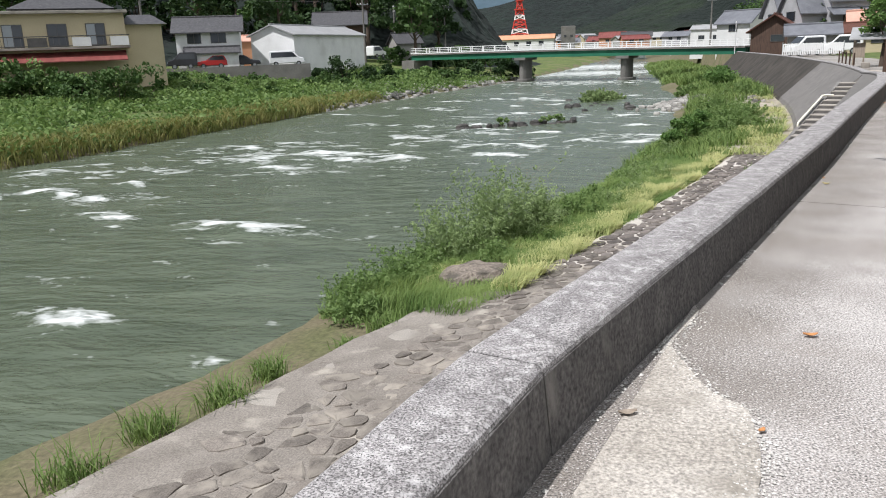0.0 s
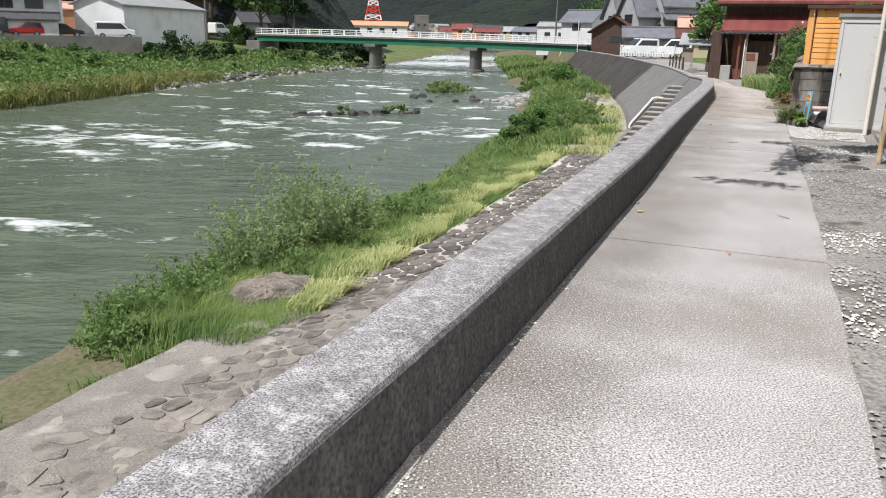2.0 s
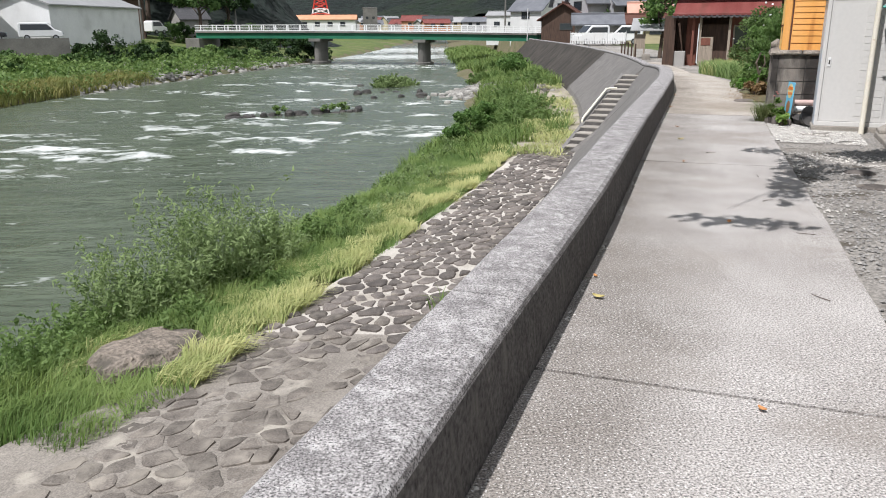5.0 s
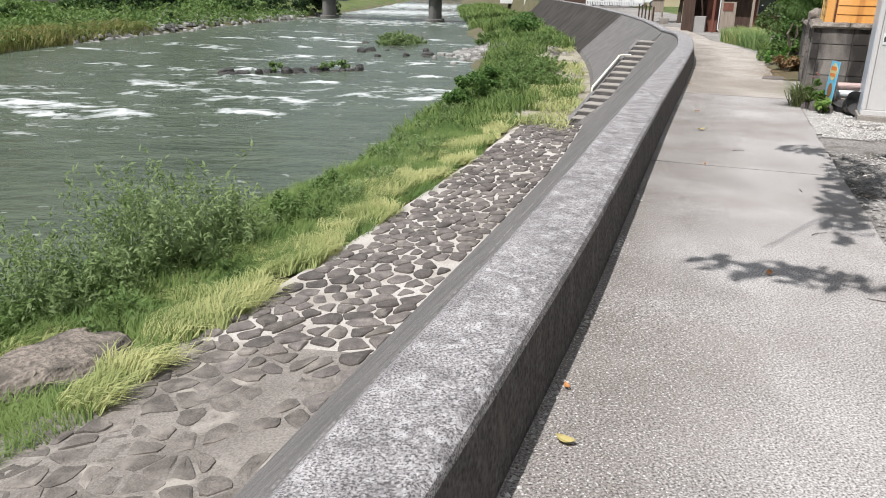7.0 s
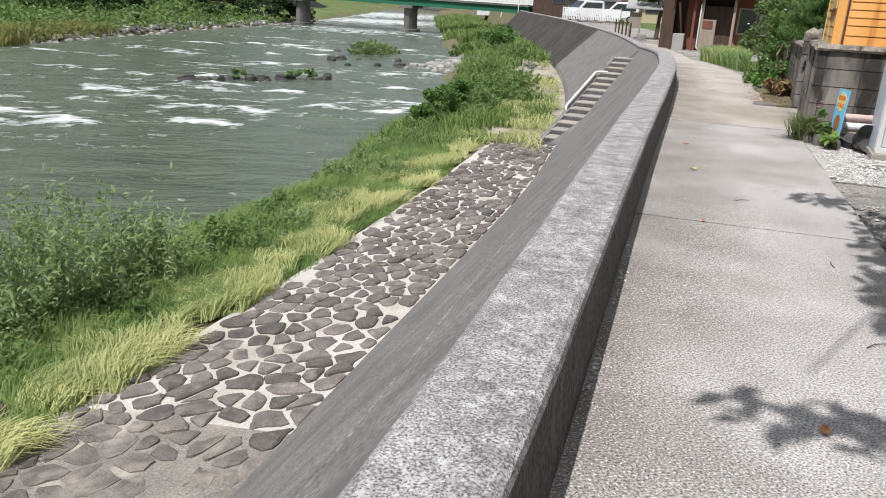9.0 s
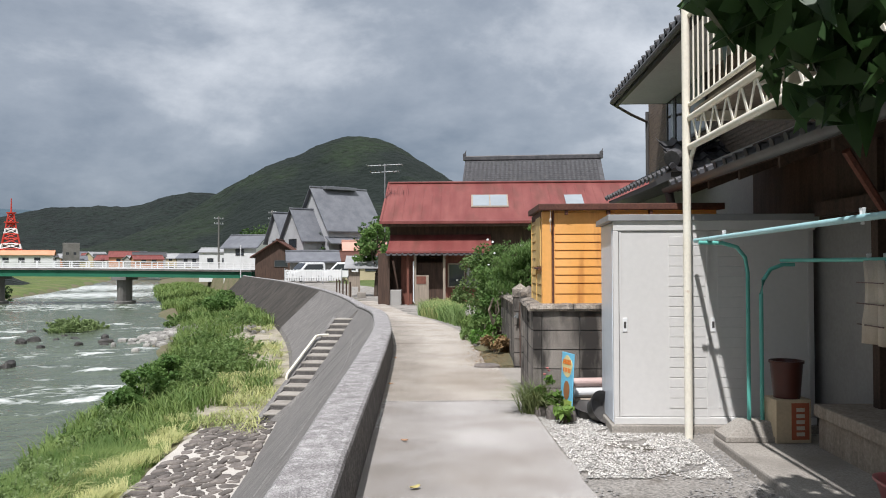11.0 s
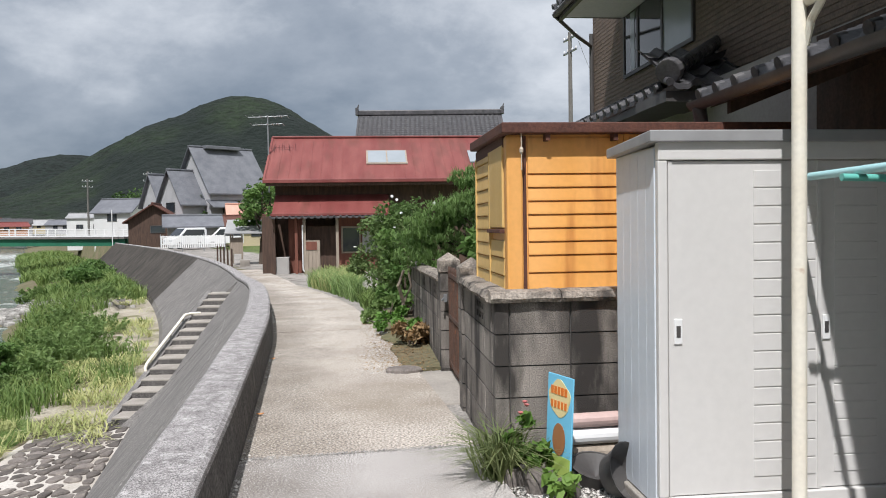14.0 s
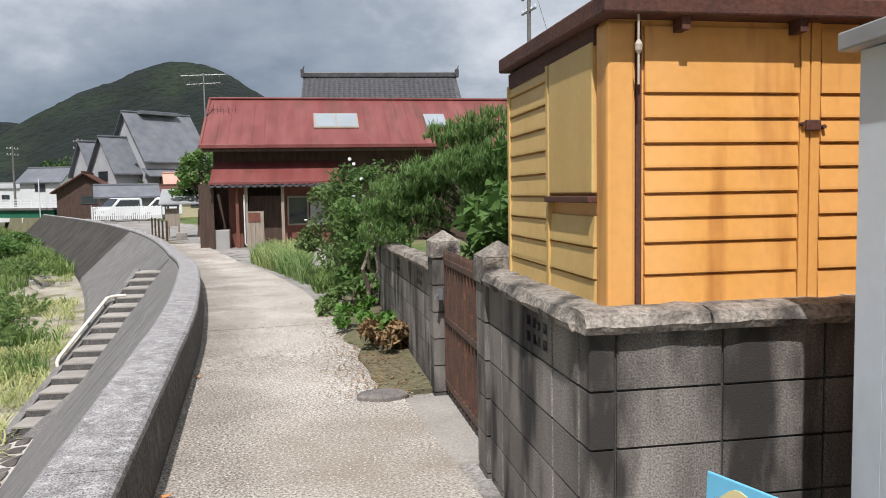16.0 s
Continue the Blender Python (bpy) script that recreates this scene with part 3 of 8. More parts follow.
GX, GY = axis(-40, 32, 0.6, 2500), axis(-14, 130, 0.8, 2500)
gxx, gyy = np.meshgrid(GX, GY)
gz = ground_z(gxx.ravel(), gyy.ravel())
w = len(GX)
g = Build()
g.v = list(zip(gxx.ravel().tolist(), gyy.ravel().tolist(), gz.tolist()))
g.f = [(j * w + i, j * w + i + 1, (j + 1) * w + i + 1, (j + 1) * w + i) for j in range(len(GY) - 1) for i in range(w - 1)]
ground = plain("ground", g, SOIL, "valley ground of soil and trodden earth beside the river", "ground", kind="structure", smooth=True)
ground.data.materials.append(MEADOW)
ground.data.materials.append(GRAVEL)
ground.data.materials.append(SAND)
mid_x = (gxx[:-1, :-1] + gxx[1:, 1:]).ravel() / 2
mid_y = (gyy[:-1, :-1] + gyy[1:, 1:]).ravel() / 2
m_far, m_foot = side_distance(mid_x, mid_y, FAR_BANK), side_distance(mid_x, mid_y, FOOT[::6])
slot = np.where(m_far > 0.8, 1, np.where(m_foot < -1.0, 2, 0))
slot = np.where((m_foot > 2.5) & (m_foot < 7.2) & (mid_y > 27) & (mid_y < 100) & (rough(mid_x, mid_y, 2.6, 6.0) > -0.35), 3, slot)
slot = np.where((m_foot < -6) & (mid_y > 24), 1, slot)
ground.data.polygons.foreach_set("material_index", slot.astype(np.int32))

# ---- river ----
RAPIDS = [(-12, 36, 9, 5.0, 0.38), (-3, 43, 7, 3.0, 0.38), (-20, 30, 7, 4.0, 0.38), (-8.5, 12.5, 1.3, 0.55, 0.95), (-10.2, 11.6, 1.0, 0.4, 0.7), (2, 54, 7, 4.0, 0.35),
          (5, 105, 14, 8.0, 0.7), (9, 140, 16, 14.0, 1.0), (14, 180, 20, 24.0, 1.0), (-2, 84, 8, 2.0, 0.4)]
crest = random.Random(12)
for x0, y0, spread_x, spread_y, count in ((-12, 37, 6.5, 4.5, 30), (-4, 43, 6.0, 3.0, 16), (-19, 30, 4.5, 3.5, 12), (-14, 22, 6, 3.0, 5), (3, 40, 3.0, 2.5, 5), (2, 56, 6, 6.0, 14), (-6, 62, 7, 7, 10), (4, 76, 7, 8, 10)):
    for _ in range(count):
        RAPIDS.append((crest.gauss(x0, spread_x), crest.gauss(y0, spread_y), crest.uniform(0.8, 3.4), crest.uniform(0.35, 0.85), crest.uniform(0.6, 1.0)))
WX, WY = axis(-34, 24, 0.45, 90, 1.3), axis(0, 110, 0.45, 500, 1.3)
wxx, wyy = np.meshgrid(WX, WY)
rap = np.zeros(wxx.shape)
for cx, cy, sx, sy, a in RAPIDS:
    tx, ty = (wxx - cx) * 0.94 - (wyy - cy) * 0.34, (wyy - cy) * 0.94 + (wxx - cx) * 0.34
    rap = np.maximum(rap, a * np.exp(-(tx / sx) ** 2 - (ty / sy) ** 2))
fade = np.clip((160 - np.abs(wyy)) / 60, 0, 1)
wz = WATER_Z + fade * (0.045 * rough(wxx, wyy, 0.9, 3.0) + 0.05 * rough(wxx, wyy, 2.4, 1.0) + 0.16 * rap * rough(wxx, wyy, 0.75, 5.0) + 0.12 * rap)
w = len(WX)
g = Build()
g.v = list(zip(wxx.ravel().tolist(), wyy.ravel().tolist(), wz.ravel().tolist()))
keep = (side_distance(wxx.ravel(), wyy.ravel(), FOOT[::6]) > 4.5) & (side_distance(wxx.ravel(), wyy.ravel(), FAR_BANK) < 6)
g.f = [(j * w + i, j * w + i + 1, (j + 1) * w + i + 1, (j + 1) * w + i) for j in range(len(WY) - 1) for i in range(w - 1)
       if keep[j * w + i] and keep[(j + 1) * w + i + 1]]
river = plain("water", g, WATER, "fast green-grey river water with white foam over rapids", "river", kind="structure", smooth=True)
river.data.attributes.new("rapids", "FLOAT", "POINT").data.foreach_set("value", rap.ravel().astype(np.float32))

# ---- river wall: parapet, slope, stone apron ----
S0, S_END = s_at(-8.0), s_at(101.5)
PAR_H = 0.37
parapet = thing("wall_river", "low concrete flood parapet with a pale worn top and darker side", "wall", kind="structure")
joints = [S0] + [s_at(y) for y in (-3.2, 2.0, 6.8, 12.0, 17.4, 22.6, 27.8, 33.2, 38.6, 44.0, 49.5, 55, 61, 67, 73, 79, 85, 91)] + [S_END]
for a, b in zip(joints[:-1], joints[1:]):
    a, b = a + 0.006, b - 0.006
    body = [(0.0, -0.12), (0.045, PAR_H - 0.035), (0.05, PAR_H - 0.03), (0.385, PAR_H - 0.03), (0.40, PAR_H - 0.12), (0.30, -0.12)]
    part("wall_panel", sweep(body, a, b, 0.5, True, 0.004), PARAPET_SIDE, parapet, "dark concrete side of the parapet")
    cap = [(0.042, PAR_H - 0.045), (0.05, PAR_H - 0.018), (0.075, PAR_H), (0.365, PAR_H + 0.004), (0.392, PAR_H - 0.02), (0.396, PAR_H - 0.06), (0.2, PAR_H - 0.06)]
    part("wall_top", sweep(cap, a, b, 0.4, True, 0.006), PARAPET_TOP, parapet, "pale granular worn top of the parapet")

slope = thing("embankment", "sloping grey concrete revetment below the parapet", "embankment", kind="structure")
SLOPE_FOOT = 2.82
ST_A, ST_B, ST_N = Vector((9.72, 28.6, -2.52)), Vector((14.15, 35.5, -0.47)), 14
stair_line = []
for k in range(29):
    p = ST_A.lerp(ST_B, k / 28)
    near = np.hypot(FOOT[:, 0] - p.x, FOOT[:, 1] - p.y)
    stair_line.append((FOOT_S[near.argmin()] + 0.001 * k, near.min(), p.z))
stair_s, stair_d, stair_z = np.array(stair_line).T


def slope_z(d, drop):
    return float(np.interp(d, [0.42, SLOPE_FOOT], [PAR_H - 0.12, drop]))


def slope_profile(s, y):
    """The section of the revetment, cut down along the stairs."""
    drop = -2.5 - float(lane_z(y))
    a, b = 0.9, 1.9
    floor_a, floor_b = slope_z(a, drop), slope_z(b, drop)
    if stair_s[0] < s < stair_s[-1]:
        c = float(np.interp(s, stair_s, stair_d))
        a, b = max(0.44, c - 0.50), max(0.60, c + 0.50)
        tread = float(np.interp(s, stair_s, stair_z)) - float(lane_z(y)) - 0.22
        floor_a, floor_b = min(slope_z(a, drop), tread), min(slope_z(b, drop), tread)
    return [(0.385, PAR_H - 0.10), (0.42, PAR_H - 0.12), (a, slope_z(a, drop)), (a + 0.01, floor_a), (b, floor_b), (max(SLOPE_FOOT, b + 0.02), drop), (SLOPE_FOOT + 0.3, drop - 0.6), (0.385, drop - 0.6)]


marks = [-8.0, -3.0, 2.0, 7.0, 12.0, 17.0, 22.0, 27.4, 33, 40, 48, 56, 66, 76, 88, 101.5]
for a, b in zip(marks[:-1], marks[1:]):
    g = Build()
    ss = np.linspace(s_at(a) + 0.006, s_at(b) - 0.006, max(3, int((b - a) / (0.2 if 27 < a < 34 else 1.0))))
    rows = []
    for s in ss:
        y0 = float(np.interp(s, FOOT_S, FOOT[:, 1]))
        rows += [along(s, d + 0.012 * noise.noise((s, d * 2, 1)), z) for d, z in slope_profile(s, y0)]
    g.add(rows, [(i * 8 + j, i * 8 + (j + 1) % 8, (i + 1) * 8 + (j + 1) % 8, (i + 1) * 8 + j) for i in range(len(ss) - 1) for j in range(8)]
          + [(7, 6, 5, 4, 3, 2, 1, 0), tuple((len(ss) - 1) * 8 + j for j in range(8))])
    part("slope_panel", g, SLOPE if b < 57 else SLOPE_DARK, slope, "" if b < 57 else "dark water-stained concrete river wall")

# stone apron on the bank
apron = thing("apron", "rough stone pitching set in pale mortar at the foot of the embankment", "stone paving", kind="structure")


def apron_edge(y):
    return float(np.interp(y, [-10, 7.6, 9.3, 10.5, 14, 20, 25, 27.5], [6.55, 6.4, 6.3, 5.55, 5.15, 5.1, 5.0, 4.85]))


def apron_z(y, d):
    return -2.52 - 0.10 * (d - SLOPE_FOOT) - 0.02 * rough(np.array(d * 2.0), np.array(y), 0.6) - float(lane_z(y))


MORTAR_WORN = material("brown_mortar", (0.265, 0.238, 0.208), (0.19, 0.168, 0.145), 1.6, 0.95, 40, 0.35, 0.6,
                       stain=(0.38, 0.345, 0.295), stain_scale=1.8, stain_lo=0.58, stain_hi=0.68, bump_dist=0.02)
nd, n1 = 12, 13
for y_a, y_b, bed_mat, bed_label in ((-10, 12.2, MORTAR_WORN, "earth-stained mortar smeared over the stones"), (12.2, 27.8, MORTAR, "pale mortar bed between the stones")):
    g = Build()
    ss = np.linspace(s_at(y_a), s_at(y_b), int((y_b - y_a) / 0.27))
    for s in ss:
        y0 = float(np.interp(s, FOOT_S, FOOT[:, 1]))
        e = apron_edge(y0) + 0.08 * noise.noise((s * 1.3, 0, 7))
        for k in range(nd):
            d = SLOPE_FOOT - 0.15 + (e - SLOPE_FOOT + 0.15) * k / (nd - 1)
            g.v.append(along(s, d, apron_z(y0, d) + 0.025 * noise.noise((s * 1.5, d * 1.5, 3))))
        g.v.append(along(s, e + 0.12, apron_z(y0, e) - 0.45))
    g.f = [(i * n1 + j, i * n1 + j + 1, (i + 1) * n1 + j + 1, (i + 1) * n1 + j) for i in range(len(ss) - 1) for j in range(nd)]
    part("mortar_bed", g, bed_mat, apron, bed_label, smooth=True)
g = sweep([(6.32, -2.98), (6.32, -2.875), (5.45, -2.80), (5.40, -3.0)], s_at(-10), s_at(9.0), 0.5, True, 0.02)
part("kerb_strip", g, OLD_CONCRETE, apron, "smooth concrete strip along the water")


def cobble(rx, ry, h, seed, sides=9):
    """A flat irregular stone with a domed, worn top."""
    g = Build()
    rs = [1 + 0.24 * noise.noise((math.cos(a) * 1.6 + seed * 3.1, math.sin(a) * 1.6, seed)) for a in (2 * math.pi * k / sides for k in range(sides))]
    for f, z in ((1.0, -0.04), (0.97, h * 0.45), (0.80, h * 0.9), (0.40, h * 1.05)):
        for k in range(sides):
            a = 2 * math.pi * k / sides
            g.v.append((rx * rs[k] * f * math.cos(a), ry * rs[k] * f * math.sin(a), z + 0.012 * noise.noise((k + seed, f * 5, 2))))
    g.v.append((0, 0, h))
    for i in range(3):
        g.f += [(i * sides + k, i * sides + (k + 1) % sides, (i + 1) * sides + (k + 1) % sides, (i + 1) * sides + k) for k in range(sides)]
    g.f += [(3 * sides + k, 3 * sides + (k + 1) % sides, 4 * sides) for k in range(sides)]
    return g


# ---- lane ----
lane = thing("path", "pale worn concrete lane with cross joints along the parapet", "path", kind="structure")
LANE_W = 1.58
slab_ends = [(-14.0, 6.9), (6.9, 12.2), (12.2, 16.85), (16.85, 22.6), (22.6, 27.3), (27.3, 33.0), (33.0, 38.5), (38.5, 47)]
for k, (a, b) in enumerate(slab_ends):
    s0, s1 = s_at(a) + 0.012, s_at(b) - 0.012
    ss = np.linspace(s0, s1, 14 if k else 50)
    g = Build()
    cols = [0.03, -0.4, -0.8, -1.2, -LANE_W]
    for s in ss:
        for j, d in enumerate(cols):
            dd = d + (0.03 * noise.noise((s * 2.2, 3, 1)) if j == 4 else 0.0)
            g.v.append(along(s, dd, 0.004 * noise.noise((s, d, 5))))
    nn = len(cols)
    top = len(g.v)
    g.v += [(x, y, z - 0.10) for x, y, z in g.v]
    g.f = [(i * nn + j, (i + 1) * nn + j, (i + 1) * nn + j + 1, i * nn + j + 1) for i in range(len(ss) - 1) for j in range(nn - 1)]
    ring = [j for j in range(nn)] + [i * nn + nn - 1 for i in range(1, len(ss))] + [(len(ss) - 1) * nn + j for j in range(nn - 2, -1, -1)] + [i * nn for i in range(len(ss) - 2, 0, -1)]
    g.f += [(ring[i], ring[(i + 1) % len(ring)], top + ring[(i + 1) % len(ring)], top + ring[i]) for i in range(len(ring))]
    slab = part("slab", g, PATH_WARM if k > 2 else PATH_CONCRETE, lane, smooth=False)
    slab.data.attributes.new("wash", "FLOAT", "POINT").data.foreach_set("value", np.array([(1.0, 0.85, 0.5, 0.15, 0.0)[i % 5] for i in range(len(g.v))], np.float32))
# crumbled patch of bare grit beside the parapet
WORN = [(0.02, -3.4), (-0.6, -3.1), (-0.8, -1.2), (-0.8, 0.6), (-0.76, 1.6), (-0.73, 2.0), (-0.67, 2.36), (-0.56, 2.66), (-0.50, 2.71), (-0.355, 2.78), (-0.2, 2.97), (-0.13, 3.06), (-0.04, 3.2), (-0.035, 3.7), (0.02, 3.8)]
g = Build()
rim = []
for (d0, y0), (d1, y1) in zip(WORN[:-1], WORN[1:]):
    for k in range(6):
        f = k / 6
        wob = 0.018 * noise.noise((y0 * 3 + f * 5, d0 * 9, 2.0))
        rim.append((d0 + (d1 - d0) * f - abs(wob) * (d0 < 0), y0 + (y1 - y0) * f + wob))
rim.append(WORN[-1])
g.v = [along(s_at(y), d, 0.007) for d, y in rim] + [along(s_at(y), d, -0.05) for d, y in rim]
n = len(rim)
g.f = [tuple(range(n))[::-1]] + [(i, (i + 1) % n, n + (i + 1) % n, n + i) for i in range(n)]
GRIT = material("crumbled_concrete", (0.46, 0.425, 0.38), (0.34, 0.31, 0.27), 2.2, 0.95, 80, 0.55, 0.6, stain=(0.24, 0.215, 0.18), stain_scale=3.0, stain_lo=0.55, stain_hi=0.72, bump_dist=0.008)
part("worn_patch", g, GRIT, lane, "crumbled concrete patch with loose grit")

# ---- stairs down to the bank ----
stairs = thing("stairs", "concrete steps running diagonally down the embankment to the river bank", "stairs", kind="structure")
run = (ST_B - ST_A) / ST_N
flat = Vector((run.x, run.y, 0)).normalized()
across = Vector((flat.y, -flat.x, 0))
for k in range(ST_N):
    c = ST_A + run * k
    depth = Vector((run.x, run.y, 0)).length
    m = Matrix((( across.x, flat.x, 0, c.x), (across.y, flat.y, 0, c.y), (0, 0, 1, c.z), (0, 0, 0, 1)))
    g = Build().box(-0.47, 0.47, 0, depth + 0.05, -0.45, run.z, m)
    step = part("step", g, OLD_CONCRETE, stairs, bevel=0.012)
    # a thin dark sheet over each step's front paints its shade
    part("riser", Build().box(-0.465, 0.465, -0.006, 0.0, -0.02, run.z - 0.035, m), PARAPET_SIDE, step, "thin dark sheet painting the riser's shade")
g = Build()
for side, wd in ((-0.56, 0.14),):
    pts = []
    for k in (0, 1):
        c = ST_A + run * (ST_N * k)
        for du in (side - wd / 2, side + wd / 2):
            for dz in (-0.5, -0.10):
                q = c + across * du
                pts.append((q.x, q.y, q.z + dz + run.z))
    g.add(pts, [(0, 1, 3, 2), (4, 6, 7, 5), (0, 4, 5, 1), (2, 3, 7, 6), (0, 2, 6, 4), (1, 5, 7, 3)])
part("stair_kerb", g, SLOPE, stairs, bevel=0.01)
rail = thing("handrail", "cream-painted pipe handrail beside the concrete steps", "handrail")
a, b = ST_A + run * 4.2 - across * 0.60, ST_A + run * 9.7 - across * 0.60
pts = [a + Vector((0, 0, 0.0)), a + Vector((0, 0, 0.12)), a + flat * 0.1 + Vector((0, 0, 0.20)), b + Vector((0, 0, 0.20)), b + flat * 0.15 + Vector((0, 0, 0.22)) + across * 0.1, b + flat * 0.3 + Vector((0, 0, 0.22)) + across * 0.35]
part("pipe", Build().tube(pts, 0.038, 10), CREAM_STEEL, rail, smooth=True)
for k in (4.5, 7.5, 9.4):
    c = ST_A + run * k - across * 0.60
    part("post", Build().tube([c + Vector((0, 0, -0.05)), c + Vector((0, 0, 0.20))], 0.025, 8), STEEL, rail, smooth=True)


# ---- yard: block wall, gate, sheds ----
COURSE = 0.205
block_shapes = {}


def block_piece(parent, length, m, depth=0.10, height=COURSE - 0.010, mat=BLOCK):
    key = (round(length, 3), depth, round(height, 3), mat.name)
    if key not in block_shapes:
        e = 0.006
        g = Build()
        g.add([(e, 0, 0), (length - e, 0, 0), (length - e, 0, height), (e, 0, height),
               (0, e, -0.0), (length, e, -0.0), (length, e, height), (0, e, height),
               (0, depth, 0), (length, depth, 0), (length, depth, height), (0, depth, height)],
              [(0, 1, 2, 3), (4, 5, 1, 0), (1, 5, 6, 2), (2, 6, 7, 3), (4, 0, 3, 7), (8, 11, 10, 9), (4, 8, 9, 5), (5, 9, 10, 6), (6, 10, 11, 7), (7, 11, 8, 4)])
        block_shapes[key] = g.mesh("block", mat)
    ob = new("block", block_shapes[key])
    ob.parent, ob.matrix_basis = parent, m
    return ob


garden_wall = thing("wall_yard", "weathered grey concrete block wall with a rough mossy coping", "wall", YARD, kind="structure")
g = Build().box(0.02, 2.5, 0.015, 0.10, -0.3, 1.02).box(0.015, 0.10, 0.02, 1.46, -0.3, 1.02).box(0.015, 0.10, 3.42, 8.6, -0.4, 0.92)
part("mortar_core", g, material("block_mortar", (0.10, 0.095, 0.088), (0.065, 0.062, 0.058), 4.0, 0.95, 60, 0.3, 0.3), garden_wall, "dark mortar between the blocks")
turn_v = Matrix(((0, 1, 0, 0), (1, 0, 0, 0), (0, 0, 1, 0), (0, 0, 0, 1)))
for c in range(-1, 5):
    z = c * COURSE + 0.005
    for k in range(6):
        u0 = 0.0 if k == 0 else 0.10 + 0.40 * (k - 1)
        block_piece(garden_wall, 0.092 if k == 0 else 0.392, Matrix.Translation((u0 + 0.004, 0.002 * noise.noise((k, c, 1)), z)))
    for v0, v1 in ((0.10, 0.40), (0.40, 0.80), (0.80, 1.20), (1.20, 1.46)):
        if c == 4 and v0 == 0.40:
            continue
        m = Matrix.Translation((0.002 * noise.noise((v0 * 9, c, 4)), v0 + 0.004, z)) @ turn_v
        block_piece(garden_wall, v1 - v0 - 0.008, m)
    if c < 4:
        v0, k = 3.42, 0
        while v0 < 8.4:
            m = Matrix.Translation((0.003 * noise.noise((v0 * 9, c, 4)), v0 + 0.004, z + 0.09 - 0.02 * (v0 - 3))) @ turn_v
            if not (c == 3 and k in (1, 5)):
                block_piece(garden_wall, 0.392, m)
            v0, k = v0 + 0.40, k + 1


def vent_block(v0, z):
    g = Build()
    for a, b, c, d in ((0, 0.392, 0, 0.04), (0, 0.392, 0.155, 0.195), (0, 0.05, 0.04, 0.155), (0.342, 0.392, 0.04, 0.155),
                       (0.06, 0.19, 0.085, 0.11), (0.21, 0.34, 0.085, 0.11), (0.115, 0.145, 0.04, 0.155), (0.25, 0.28, 0.04, 0.155), (0.18, 0.21, 0.06, 0.135)):
        g.box(0.0, 0.09, v0 + a, v0 + b, z + c, z + d)
    part("vent_block", g, BLOCK, garden_wall, "pierced ornamental vent block")
    # dark backing sheet stands in for the shade inside the openings
    part("vent_shade", Build().box(0.085, 0.098, v0, v0 + 0.39, z, z + 0.195), PARAPET_SIDE, garden_wall)


vent_block(0.404, 4 * COURSE + 0.005)
vent_block(3.824, 3 * COURSE + 0.08)
vent_block(5.424, 3 * COURSE + 0.05)


def coping_piece(parent, length, m):
    g = Build()
    ns = 9
    prof = [(-0.035, 0.0), (-0.05, 0.028), (-0.03, 0.066), (0.02, 0.078), (0.10, 0.078), (0.15, 0.05), (0.15, 0.0)]
    for i in range(ns):
        for j, (y, z) in enumerate(prof):
            e = 0.012 * noise.noise((i * 0.9 + length * 7 + m.translation.x * 5, j * 1.3, m.translation.y * 3))
            g.v.append((0.004 + (length - 0.008) * i / (ns - 1), y + e, z + e * 0.8))
    n = len(prof)
    g.f = [(i * n + j, (i + 1) * n + j, (i + 1) * n + (j + 1) % n, i * n + (j + 1) % n) for i in range(ns - 1) for j in range(n)] + [tuple(range(n)), tuple((ns - 1) * n + j for j in range(n))[::-1]]
    part("coping", g, COPING, parent, at=m)


for u0, ln in ((-0.03, 0.46), (0.43, 0.6), (1.03, 0.6), (1.63, 0.6)):
    coping_piece(garden_wall, ln, Matrix.Translation((u0, 0, 1.025)))
for v0, ln in ((0.06, 0.68), (0.74, 0.72)):
    coping_piece(garden_wall, ln, Matrix.Translation((0, v0, 1.025)) @ turn_v)
for k in range(9):
    coping_piece(garden_wall, 0.58, Matrix.Translation((0, 3.42 + 0.58 * k, 0.915 - 0.012 * k)) @ turn_v)


def gate_pillar(v0, h):
    p = thing("gate_pillar", "grey concrete gate pillar with a pyramid cap beside the block wall", "pillar", yard(-0.02, v0), "gate pillars")
    for c in range(-1, 5):
        block_piece(p, 0.205, Matrix.Translation((0.0, 0, c * COURSE + 0.005)), depth=0.205)
    z0 = 5 * COURSE
    g = Build().box(-0.012, 0.217, -0.012, 0.217, z0, h)
    k = len(g.v)
    g.add([(-0.012, -0.012, h), (0.217, -0.012, h), (0.217, 0.217, h), (-0.012, 0.217, h), (0.1025, 0.1025, h + 0.085)], [(0, 1, 4), (1, 2, 4), (2, 3, 4), (3, 0, 4)])
    part("cap", g, COPING, p, "rough pointed concrete cap", bevel=0.008)


gate_pillar(1.47, 1.17)
gate_pillar(3.20, 1.15)
gate = thing("gate", "rusty dark brown steel bar gate, closed, between the pillars", "gate", yard(0.06, 1.70))
GATE_METAL = material("gate_metal", (0.075, 0.047, 0.036), (0.12, 0.062, 0.042), 6.0, 0.6, 60, 0.25, 0.2, stain=(0.2, 0.085, 0.045), stain_scale=9.0, stain_lo=0.6, stain_hi=0.7)
for z0 in (0.06, 0.55, 0.98):
    part("gate_rail", Build().box(0, 0.03, 0.0, 1.48, z0, z0 + 0.045), GATE_METAL, gate, bevel=0.004)
for k in range(15):
    v0 = 0.02 + 0.1025 * k
    g = Build().extrude_x([(v0, 0.03), (v0, 1.06), (v0 + 0.006, 1.09), (v0 + 0.012, 1.09), (v0 + 0.02, 1.06), (v0 + 0.02, 0.03)], 0.002, 0.024)
